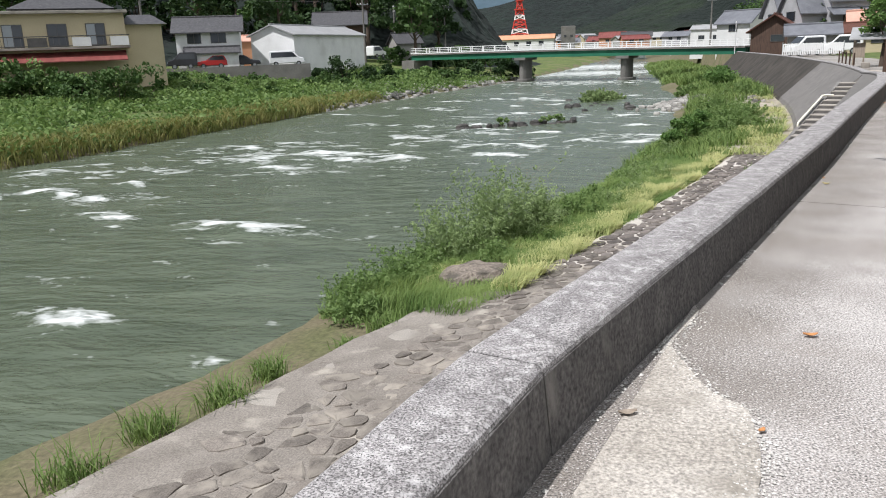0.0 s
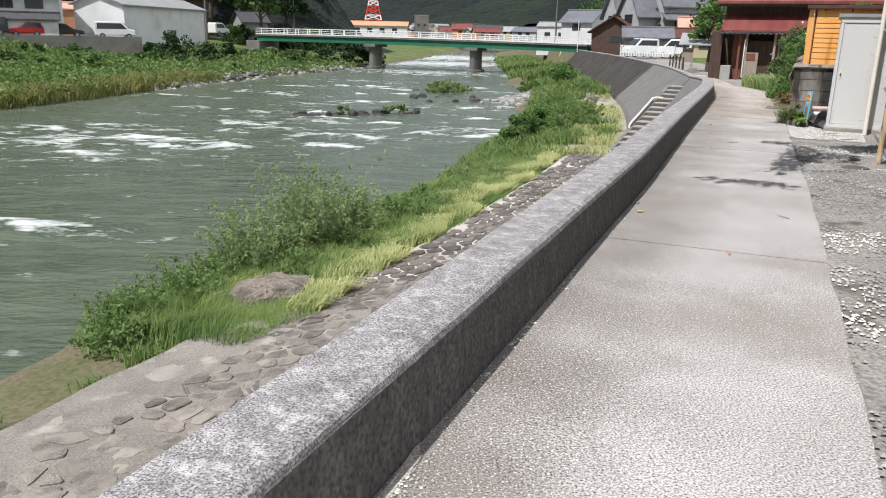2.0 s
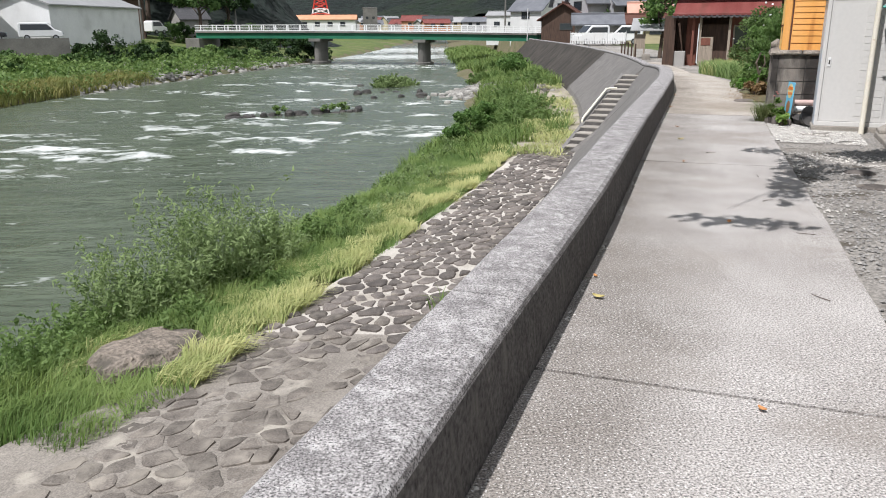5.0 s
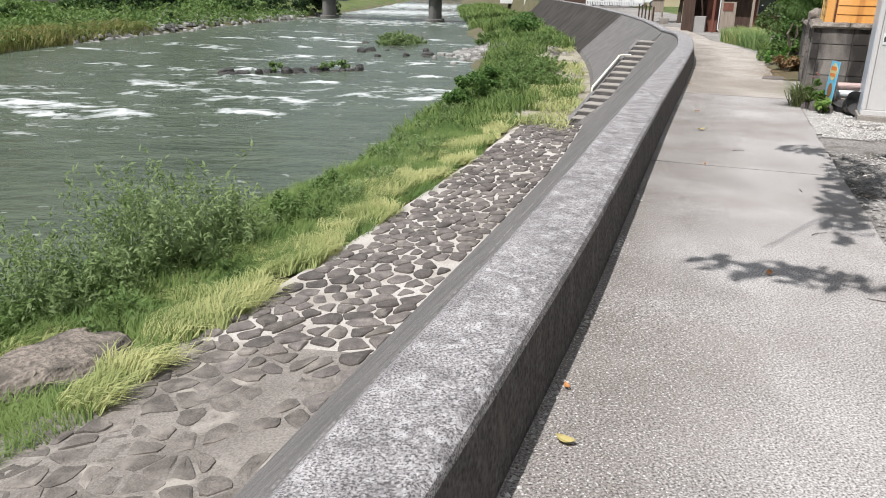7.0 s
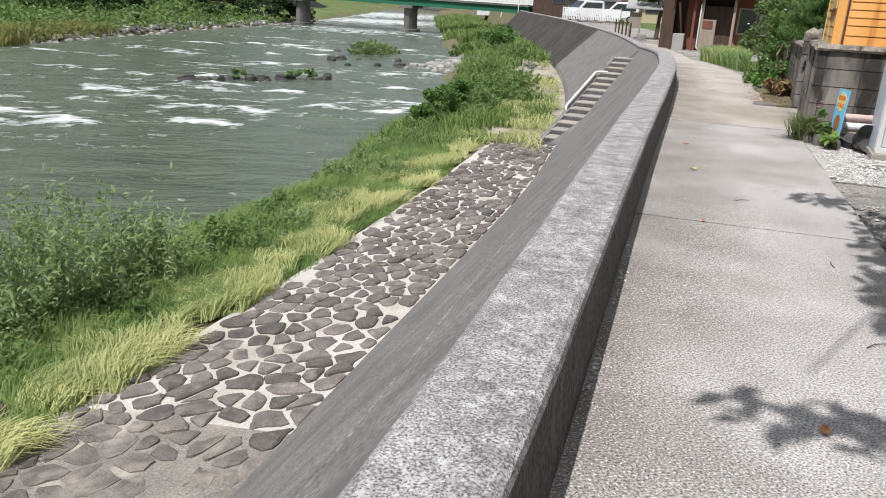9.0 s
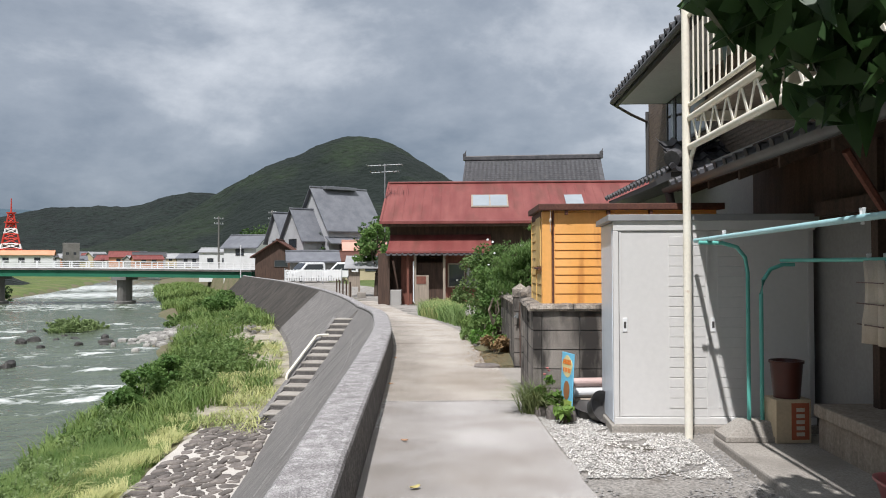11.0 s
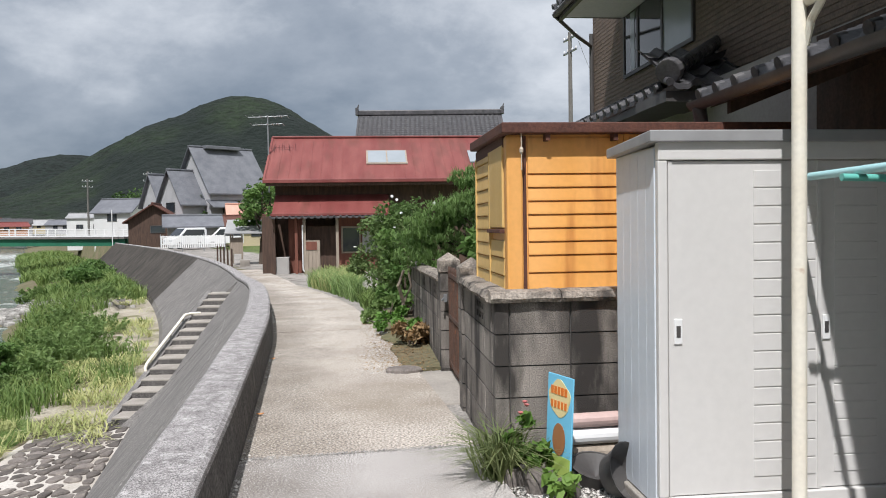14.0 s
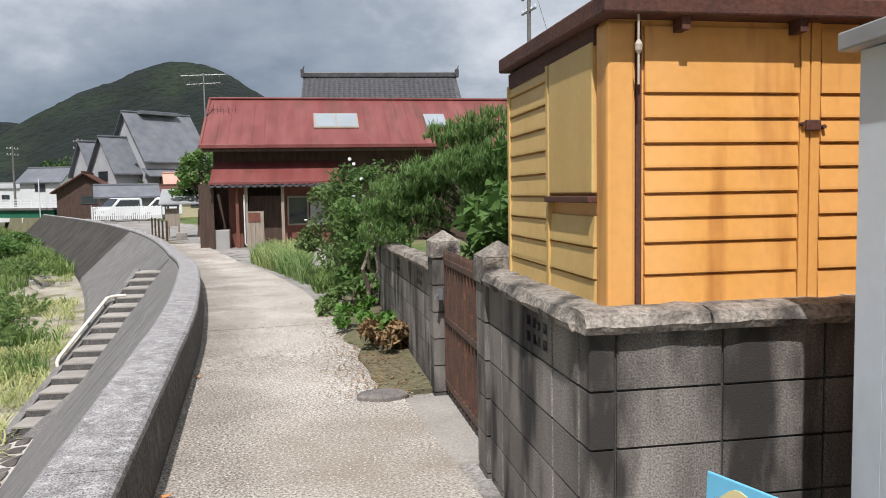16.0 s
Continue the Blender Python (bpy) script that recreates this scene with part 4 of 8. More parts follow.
    part("gate_bar", g, GATE_METAL, gate)
part("gate_hinge", Build().tube([(-0.03, 0.015, 0.86), (-0.03, 0.015, 0.94)], 0.022, 8), STEEL, gate)
part("gate_hinge", Build().tube([(-0.03, 0.015, 0.16), (-0.03, 0.015, 0.24)], 0.022, 8), STEEL, gate)
part("latch", Build().box(-0.05, -0.02, 1.41, 1.46, 0.72, 0.80).tube([(-0.05, 1.43, 0.76), (-0.08, 1.38, 0.74)], 0.01, 6), STEEL, gate, "worn steel latch")
threshold = plain("doorstep", Build().box(-0.32, 0.15, 1.72, 3.16, -0.2, -0.01), OLD_CONCRETE, "grey concrete threshold below the gate", "doorstep", bevel=0.02, m=YARD)

# orange steel shed behind the wall
orange = thing("garden_shed", "orange steel lap-board shed with rust streaks and a brown roof", "shed", YARD)
U0, V0, V1, U1 = 0.115, 0.115, 1.42, 2.0
part("body", Build().box(U0 + 0.014, U1 - 0.01, V0 + 0.014, V1, -0.1, 2.11), ORANGE, orange)
part("corner_post", Build().box(U0, U0 + 0.105, V0, V0 + 0.11, 0.0, 2.10), ORANGE, orange, "orange corner post streaked with rust", bevel=0.012)
part("rust_strip", Build().box(U0 + 0.108, U0 + 0.13, V0 + 0.002, V0 + 0.02, 0.0, 2.10), RUST, orange, "rusted brown joint strip", bevel=0.003)
LAPS = [1.085, 1.205] + [1.32 + 0.0885 * k for k in range(7)] + [2.09]


def lap_boards(axis_name, a, b, z_list, mat):
    for z0, z1 in zip(z_list[:-1], z_list[1:]):
        prof = [(0.014, z0), (-0.006, z0 + 0.003), (-0.006, z0 + 0.012), (0.002, z1 - 0.007), (0.014, z1 - 0.004)]
        if axis_name == "u":
            g = Build().extrude_x([(V0 + y, z) for y, z in prof], a, b)
        else:
            g = Build().extrude_x([(-(U0 + y), z) for y, z in prof], a, b, Matrix(((0, -1, 0, 0), (1, 0, 0, 0), (0, 0, 1, 0), (0, 0, 0, 1))))
        part("board", g, mat, orange, bevel=0.0)


lap_boards("u", 0.255, 0.855, LAPS, ORANGE)
lap_boards("u", 0.945, 1.55, LAPS, ORANGE)
part("door_stile", Build().box(0.86, 0.897, V0 - 0.006, V0 + 0.014, 1.08, 2.11).box(0.902, 0.94, V0 - 0.006, V0 + 0.014, 1.08, 2.11), ORANGE, orange, bevel=0.004)
hasp = part("hasp", Build().box(0.875, 0.935, V0 - 0.022, V0 - 0.006, 1.715, 1.755), RUST, orange, "rusted hasp plate", bevel=0.004)
part("bolt", Build().tube([(0.865, V0 - 0.02, 1.74), (0.865, V0, 1.74)], 0.008, 8), RUST, hasp)
part("bolt", Build().tube([(0.95, V0 - 0.02, 1.73), (0.95, V0, 1.73)], 0.008, 8), RUST, hasp)
lap_boards("v", 0.79, 1.40, [1.07, 1.18] + [1.19 + 0.1 * k for k in range(9)] + [2.05], ORANGE_PALE)
lap_boards("v", 0.24, 0.75, [1.07, 1.18, 1.30, 1.42], ORANGE_PALE)
part("shutter_panel", Build().box(U0 - 0.012, U0 + 0.014, 0.235, 0.74, 1.50, 2.05), ORANGE_PALE, orange, "plain ochre panel over the window", bevel=0.006)
part("shutter_sill", Build().box(U0 - 0.03, U0 + 0.014, 0.225, 0.755, 1.465, 1.49), RUST, orange, "brown rusted sill", bevel=0.004)
part("edge_strip", Build().box(U0 - 0.012, U0 + 0.014, 0.755, 0.785, 1.05, 2.05), ORANGE_PALE, orange)
part("edge_strip", Build().box(U0 - 0.012, U0 + 0.014, 1.40, 1.43, 1.05, 2.05), ORANGE_PALE, orange)
roof_g = Build().add([(U0 - 0.045, V0 - 0.09, 2.105), (U1 + 0.05, V0 - 0.09, 2.105), (U1 + 0.05, V1 + 0.05, 2.125), (U0 - 0.045, V1 + 0.05, 2.125),
                      (U0 - 0.045, V0 - 0.09, 2.175), (U1 + 0.05, V0 - 0.09, 2.175), (U1 + 0.05, V1 + 0.05, 2.195), (U0 - 0.045, V1 + 0.05, 2.195)],
                     [(3, 2, 1, 0), (4, 5, 6, 7), (0, 1, 5, 4), (1, 2, 6, 5), (2, 3, 7, 6), (3, 0, 4, 7)])
part("roof", roof_g, RUST, orange, "brown rusted sheet roof", bevel=0.008)
part("gable_board", Build().box(U0 - 0.005, U0 + 0.014, V0 + 0.11, V1, 2.035, 2.11), RUST, orange)
for k in range(3):
    part("roof_bracket", Build().box(0.36 + 0.45 * k, 0.39 + 0.45 * k, V0 - 0.07, V0, 2.06, 2.11), RUST, orange)
cord = thing("cord", "knotted pale nylon cord hanging from the shed roof", "cord", yard(0.20, 0.045, 2.11))
pts = [(0.02 * noise.noise((k, 0, 3)), 0.015 * noise.noise((k, 5, 3)), -0.03 * k) for k in range(9)]
part("strand", Build().tube(pts, 0.004, 6), CLOTH_CREAM, cord)
part("knot", Build().lathe([(0.003, -0.14), (0.012, -0.125), (0.014, -0.105), (0.006, -0.09)], 8), CLOTH_CREAM, cord)

# white steel storage shed
shed = thing("storage_shed", "white enamelled steel storage shed with two sliding doors", "shed", YARD)
A0, A1, B0, B1, HZ = 0.66, 2.5, -1.05, -0.46, 1.93
part("base", Build().box(A0 - 0.03, A1 + 0.02, B0 - 0.06, B1 + 0.03, -0.1, 0.05), OLD_CONCRETE, shed, "grey concrete base", bevel=0.01)
part("frame", Build().box(A0 + 0.006, A1, B0 + 0.02, B1, 0.05, HZ - 0.02), SHED_WHITE, shed)
part("sill", Build().box(A0, A1, B0 - 0.025, B0 + 0.02, 0.05, 0.115), SHED_WHITE, shed, bevel=0.006)
part("lintel", Build().box(A0, A1, B0 - 0.025, B0 + 0.02, 1.835, HZ), SHED_WHITE, shed, bevel=0.006)
part("corner_post", Build().box(A0, A0 + 0.05, B0 - 0.022, B0 + 0.02, 0.115, 1.835), SHED_WHITE, shed, bevel=0.006)
for k in range(5):
    y0 = B0 + 0.025 + 0.115 * k
    part("side_panel", Build().box(A0 - 0.004, A0 + 0.006, y0, y0 + 0.114, 0.06, HZ - 0.03), SHED_SKYLIT, shed, "white side panel with sky-lit shade painted in as pale blue", bevel=0.001)
part("roof", Build().add([(A0 - 0.05, B0 - 0.05, 1.925), (A1 + 0.03, B0 - 0.05, 1.925), (A1 + 0.03, B1 + 0.05, 1.90), (A0 - 0.05, B1 + 0.05, 1.90),
                          (A0 - 0.05, B0 - 0.05, 1.985), (A1 + 0.03, B0 - 0.05, 1.985), (A1 + 0.03, B1 + 0.05, 1.955), (A0 - 0.05, B1 + 0.05, 1.955)],
                         [(3, 2, 1, 0), (4, 5, 6, 7), (0, 1, 5, 4), (1, 2, 6, 5), (2, 3, 7, 6), (3, 0, 4, 7)]), SHEET_ROOF, shed, "grey weathered sheet roof", bevel=0.006)


def shed_door(u0, u1, y, handle_u, ribs):
    d = part("sliding_door", Build().box(u0, u1, y, y + 0.012, 0.12, 1.83), SHED_WHITE, shed, bevel=0.003)
    for a, b in ((u0, u0 + 0.02), (u1 - 0.02, u1)):
        part("door_edge", Build().box(a, b, y - 0.006, y, 0.12, 1.83), SHED_WHITE, d)
    z = 0.2
    while z < 1.74:
        part("rib", Build().box(ribs[0], ribs[1], y - 0.004, y, z, z + 0.085), SHED_WHITE, d, bevel=0.0015)
        z += 0.0935
    h = part("handle", Build().box(handle_u - 0.022, handle_u + 0.022, y - 0.008, y, 0.90, 1.03), WHITE_PAINT, d, "pale recessed pull", bevel=0.005)
    # no hollow is cut: a raised dark plate paints the pull's inner shade
    part("recess", Build().box(handle_u - 0.011, handle_u + 0.011, y - 0.0095, y - 0.008, 0.935, 0.995), GUTTER, h)


shed_door(A0 + 0.055, 1.535, B0 - 0.010, A0 + 0.105, (1.17, 1.505))
shed_door(1.52, 2.46, B0 + 0.006, 1.575, (1.62, 1.86))

# small things between shed and wall
sign = thing("sign_board", "leaning blue notice board with an orange-lettered cream panel", "sign", yard(0.29, -0.42, 0.0) @ pose(0, 0, 0, -3, 0, -71))
part("board", Build().box(-0.13, 0.13, 0, 0.012, 0.01, 0.63), SIGN_BLUE, sign, bevel=0.003)
cloud_edge = [(0.11 * math.cos(a) * (1 + 0.06 * math.sin(5 * a)), 0.495 + 0.105 * math.sin(a) * (1 + 0.08 * math.sin(4 * a + 1))) for a in (2 * math.pi * k / 28 for k in range(28))]
FLAT_UP = Matrix(((1, 0, 0, 0), (0, 0, -1, 0), (0, 1, 0, 0), (0, 0, 0, 1)))
part("panel", Build().prism(cloud_edge, 0.0, 0.003, FLAT_UP), SIGN_CREAM, sign)
part("green_field", Build().box(-0.125, 0.125, -0.003, 0.0, 0.02, 0.16), material("sign_green", (0.42, 0.55, 0.14), (0.38, 0.5, 0.12), 2.0, 0.4, 20, 0.03, 0.0), sign)
for k in range(5):
    a = -0.086 + 0.035 * k
    part("letter_bar", Build().box(a, a + 0.026, -0.006, -0.003, 0.515, 0.562), SIGN_ORANGE, sign)
    part("letter_bar", Build().box(a + 0.004, a + 0.025, -0.006, -0.003, 0.435, 0.478), SIGN_ORANGE, sign)
oval = [(0.01 + 0.065 * math.cos(a), 0.255 + 0.095 * math.sin(a)) for a in (2 * math.pi * k / 18 for k in range(18))]
part("picture", Build().prism(oval, 0.003, 0.006, FLAT_UP), SIGN_BROWN, sign, "plain brown oval")
for k, (z, r, mat, lab) in enumerate(((0.30, 0.045, material("faded_pink", (0.58, 0.42, 0.38), (0.5, 0.36, 0.33), 3.0, 0.5, 30, 0.08, 0.05), "faded pink plastic pipe lying on its side"), (0.20, 0.05, WHITE_PAINT, "white plastic pipe lying on its side"), (0.09, 0.055, GREY_WOOD, "pale wooden roll lying on its side"))):
    plain("pipe", Build().tube([(0.40, -0.20, z), (0.95, -0.20, z + 0.01)], r, 14), mat, lab, "pipe", "stacked pipes", smooth=False, m=YARD)
for u0 in (0.45, 0.84):
    plain("support_brick", Build().box(u0, u0 + 0.07, -0.30, -0.12, -0.04, 0.045), OLD_CONCRETE, "grey concrete bearer under the pipes", "brick", m=YARD)
tub_g = Build().lathe([(0.001, 0.005), (0.11, 0.0), (0.155, 0.13), (0.165, 0.135), (0.15, 0.125), (0.10, 0.015), (0.001, 0.015)], 20)
plain("pot", tub_g, GUTTER, "tipped black plastic plant pot on the gravel", "pot", "pots", smooth=True, m=yard(0.56, -0.62, 0.09) @ pose(0, 0, 0, 66, 0, 35))
plain("pot", Build().lathe([(0.001, 0.0), (0.12, 0.0), (0.15, 0.1), (0.16, 0.1), (0.14, 0.09), (0.001, 0.02)], 20), GUTTER, "black plastic plant saucer lying on gravel", "pot", "pots", smooth=True, m=yard(0.52, -0.42, 0.0) @ pose(0, 0, 0, 14, 4, 0))
for k, (u, v, r) in enumerate(((0.17, -0.50, 0.10), (0.30, -0.62, 0.08), (0.05, -0.38, 0.07))):
    ob = plain("rock", cobble(r, r * 0.8, r * 1.1, 11 + k, 10), STONE, "rounded pale garden rock by the plants", "rock", "garden rocks", smooth=True, m=yard(u, v, 0.0))

# ---- lean-to roofs and the house beside the lane ----
def eave_ends(length, pitch):
    """Round end caps of the lowest tile course."""
    g = Build()
    for i in range(int(length / pitch) + 1):
        g.tube([(pitch * i, -0.012, 0.032), (pitch * i, 0.05, 0.05)], 0.04, 9)
    return g


def tile_roof(name, parent, length, run_len, rise, m, mat=TILE, pitch=0.265, row=0.24):
    """Wavy clay tiles: x along the eave, y up the slope; each course steps down onto the next."""
    nx, ny = int(length / pitch) * 10 + 1, int(run_len / row)
    g = Build()
    for j in range(ny):
        for e, yy in ((0, j * row), (1, (j + 1) * row + 0.02)):
            for i in range(nx):
                x = pitch * i / 10
                ph = 2 * math.pi * (i % 10) / 10
                wave = 0.030 * math.cos(ph) + 0.012 * math.cos(2 * ph)
                y = min(yy, run_len)
                g.v.append((x, y, rise * y / run_len + wave + (0.035 if e == 0 else 0.0)))
    for j in range(ny):
        a = 2 * j * nx
        g.f += [(a + i, a + i + 1, a + nx + i + 1, a + nx + i) for i in range(nx - 1)]
        if j:
            b = (2 * j - 1) * nx
            g.f += [(b + i, b + i + 1, a + i + 1, a + i) for i in range(nx - 1)]
    for i in range(nx - 1):
        k = len(g.v)
        g.v += [(g.v[i][0], 0.0, g.v[i][2] - 0.05), (g.v[i + 1][0], 0.0, g.v[i + 1][2] - 0.05)]
        g.f.append((k, k + 1, i + 1, i))
    part("eave_tiling", eave_ends(length, pitch), mat, parent, "round tile ends along the eave", at=m, smooth=True)["kind"] = "stuff"
    return part(name, g, mat, parent, at=m, smooth=True)


def eave_frame(u, v, z):
    """A frame whose x runs back along -v and whose y climbs towards +u."""
    return Matrix(((0, 1, 0, u), (-1, 0, 0, v), (0, 0, 1, z), (0, 0, 0, 1)))


house = thing("house", "two-storey brown house with dark tiled roofs beside the lane", "house", YARD)
part("lower_wall", Build().box(2.58, 8.0, -14.0, 7.6, -0.1, 2.9), HOUSE_WALL, house, "dim grey plaster ground-floor wall")
# dark panel added on the plaster to deepen the shade below the eave
part("wall_boarding", Build().box(2.555, 2.58, -14.0, 0.6, 1.9, 2.88), DARK_WOOD, house, "dark wooden panel added to paint the shade under the eave")
part("upper_wall", Build().box(3.0, 8.2, -14.0, 7.5, 2.8, 4.95), BROWN_TILE, house, "brown narrow-tile upper wall")
g = Build()
for k in range(34):
    z = 2.9 + 0.06 * k
    g.box(2.992, 3.0, -14.0, 7.5, z, z + 0.052)
part("tile_cladding", g, BROWN_TILE, house, "courses of thin brown wall tile")["kind"] = "stuff"
part("corner_pipe", Build().tube([(2.95, 7.45, 3.2), (2.95, 7.45, 4.6)], 0.035, 8), GUTTER, house)
win = part("window", Build().box(2.955, 2.99, 3.62, 5.95, 3.58, 3.63).box(2.955, 2.99, 3.62, 5.95, 4.46, 4.51).box(2.955, 2.99, 3.62, 3.67, 3.63, 4.46).box(2.955, 2.99, 5.90, 5.95, 3.63, 4.46).box(2.955, 2.99, 4.5, 4.56, 3.63, 4.46).box(2.955, 2.99, 5.35, 5.41, 3.63, 4.46), GUTTER, house, "dark aluminium window frame")
part("pane", Build().box(2.968, 2.975, 3.67, 4.5, 3.63, 4.46), PALE_GLASS, win, "pale frosted pane")
part("pane", Build().box(2.968, 2.975, 4.56, 5.35, 3.63, 4.46), GLASS, win)
part("pane", Build().box(2.968, 2.975, 5.41, 5.90, 3.63, 4.46), GLASS, win)
part("pane", Build().box(2.962, 2.967, 5.50, 5.66, 3.65, 4.44), PALE_GLASS, win, "pale frosted pane")
part("soffit", Build().box(2.08, 3.0, -14.0, 5.95, 4.46, 4.50), SOFFIT, house, "pale grey boarded soffit")
part("fascia", Build().box(2.02, 2.08, -14.0, 6.0, 4.42, 4.58), GUTTER, house)
part("end_fascia", Build().box(2.08, 8.2, 5.94, 6.0, 4.46, 4.58), GUTTER, house)
tile_roof("upper_roof", house, 20.0, 4.6, 2.0, eave_frame(1.96, 6.04, 4.59))
part("roof_gutter", Build().tube([(1.98, 6.0, 4.50), (1.98, -14, 4.50)], 0.05, 8), GUTTER, house)
part("drain_pipe", Build().tube([(1.98, 5.95, 4.46), (2.5, 6.8, 4.42), (2.94, 7.44, 4.40)], 0.028, 8), GUTTER, house)
# middle roof with a hipped end
tile_roof("middle_roof", house, 5.0, 0.95, 0.5, eave_frame(2.08, 7.3, 2.80))
part("middle_eave", Build().box(2.12, 2.98, 2.25, 7.2, 2.68, 2.76), GUTTER, house, "dark eave boards")
tile_roof("hip_roof", house, 2.2, 1.0, 0.55, Matrix(((1, 0, 0, 2.06), (0, 1, 0, 2.14), (0, 0, 1, 2.80), (0, 0, 0, 1))))
part("hip_eave", Build().box(2.05, 4.2, 2.2, 3.0, 2.66, 2.76), GUTTER, house)
for k in range(12):
    f = k / 11
    g = Build().tube([(2.10 + 0.85 * f, 2.22 + 0.85 * f, 2.93 + 0.48 * f), (2.10 + 0.85 * (f + 0.08), 2.22 + 0.85 * (f + 0.08), 2.94 + 0.48 * (f + 0.08))], 0.075, 10, 0.068)
    part("ridge_tile", g, TILE, house, smooth=True)
part("ridge_end", Build().tube([(2.06, 2.18, 2.93), (2.13, 2.25, 2.97)], 0.125, 14), TILE, house, "round ornamental ridge-end tile", bevel=0.012)
# low roof over the yard
tile_roof("low_roof", house, 12.5, 1.45, 0.55, eave_frame(1.60, 0.50, 2.40))
part("low_eave", Build().add([(1.66, 0.45, 2.33), (1.66, -12, 2.33), (3.0, -12, 2.84), (3.0, 0.45, 2.84), (1.66, 0.45, 2.39), (1.66, -12, 2.39), (3.0, -12, 2.90), (3.0, 0.45, 2.90)],
                             [(0, 1, 2, 3), (7, 6, 5, 4), (0, 4, 5, 1), (3, 2, 6, 7), (0, 3, 7, 4), (1, 5, 6, 2)]), DARK_WOOD, house, "dark rafters and boards")
for k in range(14):
    v = 0.2 - 0.85 * k
    part("rafter", Build().add([(1.66, v, 2.25), (1.66, v - 0.05, 2.25), (2.98, v - 0.05, 2.76), (2.98, v, 2.76), (1.66, v, 2.33), (1.66, v - 0.05, 2.33), (2.98, v - 0.05, 2.84), (2.98, v, 2.84)],
                               [(0, 1, 2, 3), (7, 6, 5, 4), (0, 4, 5, 1), (3, 2, 6, 7), (0, 3, 7, 4), (1, 5, 6, 2)]), DARK_WOOD, house)
half = [(0.06 * math.cos(a), 0.06 * math.sin(a)) for a in (math.pi + math.pi * k / 8 for k in range(9))]
half += [(x * 0.88, z * 0.88) for x, z in half[::-1]]
part("gutter", Build().add([(1.56 + x, 0.5, 2.37 + z) for x, z in half] + [(1.56 + x, -12, 2.37 + z) for x, z in half],
                           [(i, i + 1, 19 + i, 18 + i) for i in range(17)]), GUTTER, house, "dark half-round gutter", smooth=True)
part("down_pipe", Build().tube([(1.56, 0.42, 2.33), (1.58, 0.42, 2.2), (1.68, 0.42, 2.0), (1.70, 0.42, 0.0)], 0.05, 10, None), GUTTER, house, "dark tapered downpipe", smooth=True)
for k, (a, b) in enumerate(((-3.1, -2.2), (-4.05, -3.15), (-5.0, -4.1), (-6.0, -5.1))):
    w1 = part("sliding_window", Build().box(2.545, 2.58, a, b, 0.62, 0.67).box(2.545, 2.58, a, b, 1.80, 1.86).box(2.545, 2.58, a, a + 0.05, 0.67, 1.80).box(2.545, 2.58, b - 0.05, b, 0.67, 1.80), GUTTER, house, "dark-framed sliding window")
    part("pane", Build().box(2.56, 2.57, a + 0.05, b - 0.05, 0.67, 1.80), GLASS, w1)
part("wall_post", Build().box(2.5, 2.6, -2.15, -2.05, 0.0, 2.5), DARK_WOOD, house)
part("eave_beam", Build().box(2.44, 2.58, -12, -1.2, 1.95, 2.07), DARK_WOOD, house)
part("strut", Build().tube([(2.5, -2.6, 1.6), (1.9, -2.9, 2.3)], 0.03, 6), RED_WOOD, house)
part("bench_step", Build().box(2.10, 2.58, -8.0, -1.9, 0.30, 0.40).box(2.14, 2.2, -8.0, -1.9, -0.05, 0.30), GREY_WOOD, house, "weathered wooden step along the wall", bevel=0.01)
yard_step = plain("doorstep", Build().box(1.42, 2.58, -12.0, -1.5, -0.2, 0.05), OLD_CONCRETE, "long low concrete step along the house wall", "step", kind="structure", bevel=0.02, m=YARD)

# steel drying balcony on posts
balcony = thing("balcony", "cream-painted steel truss balcony on slender posts, spotted with rust", "balcony", YARD)
part("post", Build().tube([(1.275, -1.30, -0.05), (1.275, -1.30, 4.3)], 0.036, 12), CREAM_STEEL, balcony, smooth=True)
part("post", Build().tube([(1.29, -4.95, -0.05), (1.29, -4.95, 2.6)], 0.034, 12), RUST_STEEL, balcony, "post with peeling paint and rust", smooth=True)
part("post", Build().tube([(1.29, -8.6, -0.05), (1.29, -8.6, 2.6)], 0.034, 12), RUST_STEEL, balcony, "post with peeling paint and rust", smooth=True)
for z, r in ((2.57, 0.03), (2.83, 0.03), (2.95, 0.02), (3.75, 0.02)):
    part("chord", Build().tube([(1.30, -1.31, z), (1.30, -8.6, z)], r, 10), CREAM_STEEL, balcony, smooth=True)
v, k = -1.42, 0
while v > -8.4:
    a, b = (2.59, 2.81) if k % 2 else (2.81, 2.59)
    g = Build().box(-0.004, 0.004, -0.014, 0.014, 0, math.hypot(0.22, 0.13), Matrix.Translation((1.30, v, a)) @ Vector((0, -0.13, b - a)).to_track_quat("Z", "X").to_matrix().to_4x4() @ pose(0, 0, 0, 0, 0, 90))
    part("web_bar", g, CREAM_STEEL, balcony)
    v, k = v - 0.15, k + 1
v = -1.45
while v > -8.4:
    part("baluster", Build().tube([(1.30, v, 2.95), (1.30, v, 3.75)], 0.008, 6), CREAM_STEEL, balcony)
    v -= 0.14
part("bracket", Build().tube([(1.30, -1.31, 2.36), (1.30, -1.36, 2.47), (1.30, -1.48, 2.57)], 0.02, 8), CREAM_STEEL, balcony)
for k in range(6):
    part("floor_beam", Build().box(1.32, 3.0, -1.5 - 1.35 * k, -1.44 - 1.35 * k, 2.78, 2.86), CREAM_STEEL, balcony)
part("deck", Build().box(1.33, 2.98, -8.5, -1.35, 2.87, 2.91), GREY_WOOD, balcony, "grey timber deck")
cover = thing("shutter", "white louvred shutter standing on the balcony", "shutter", yard(2.0, -1.9, 2.91))
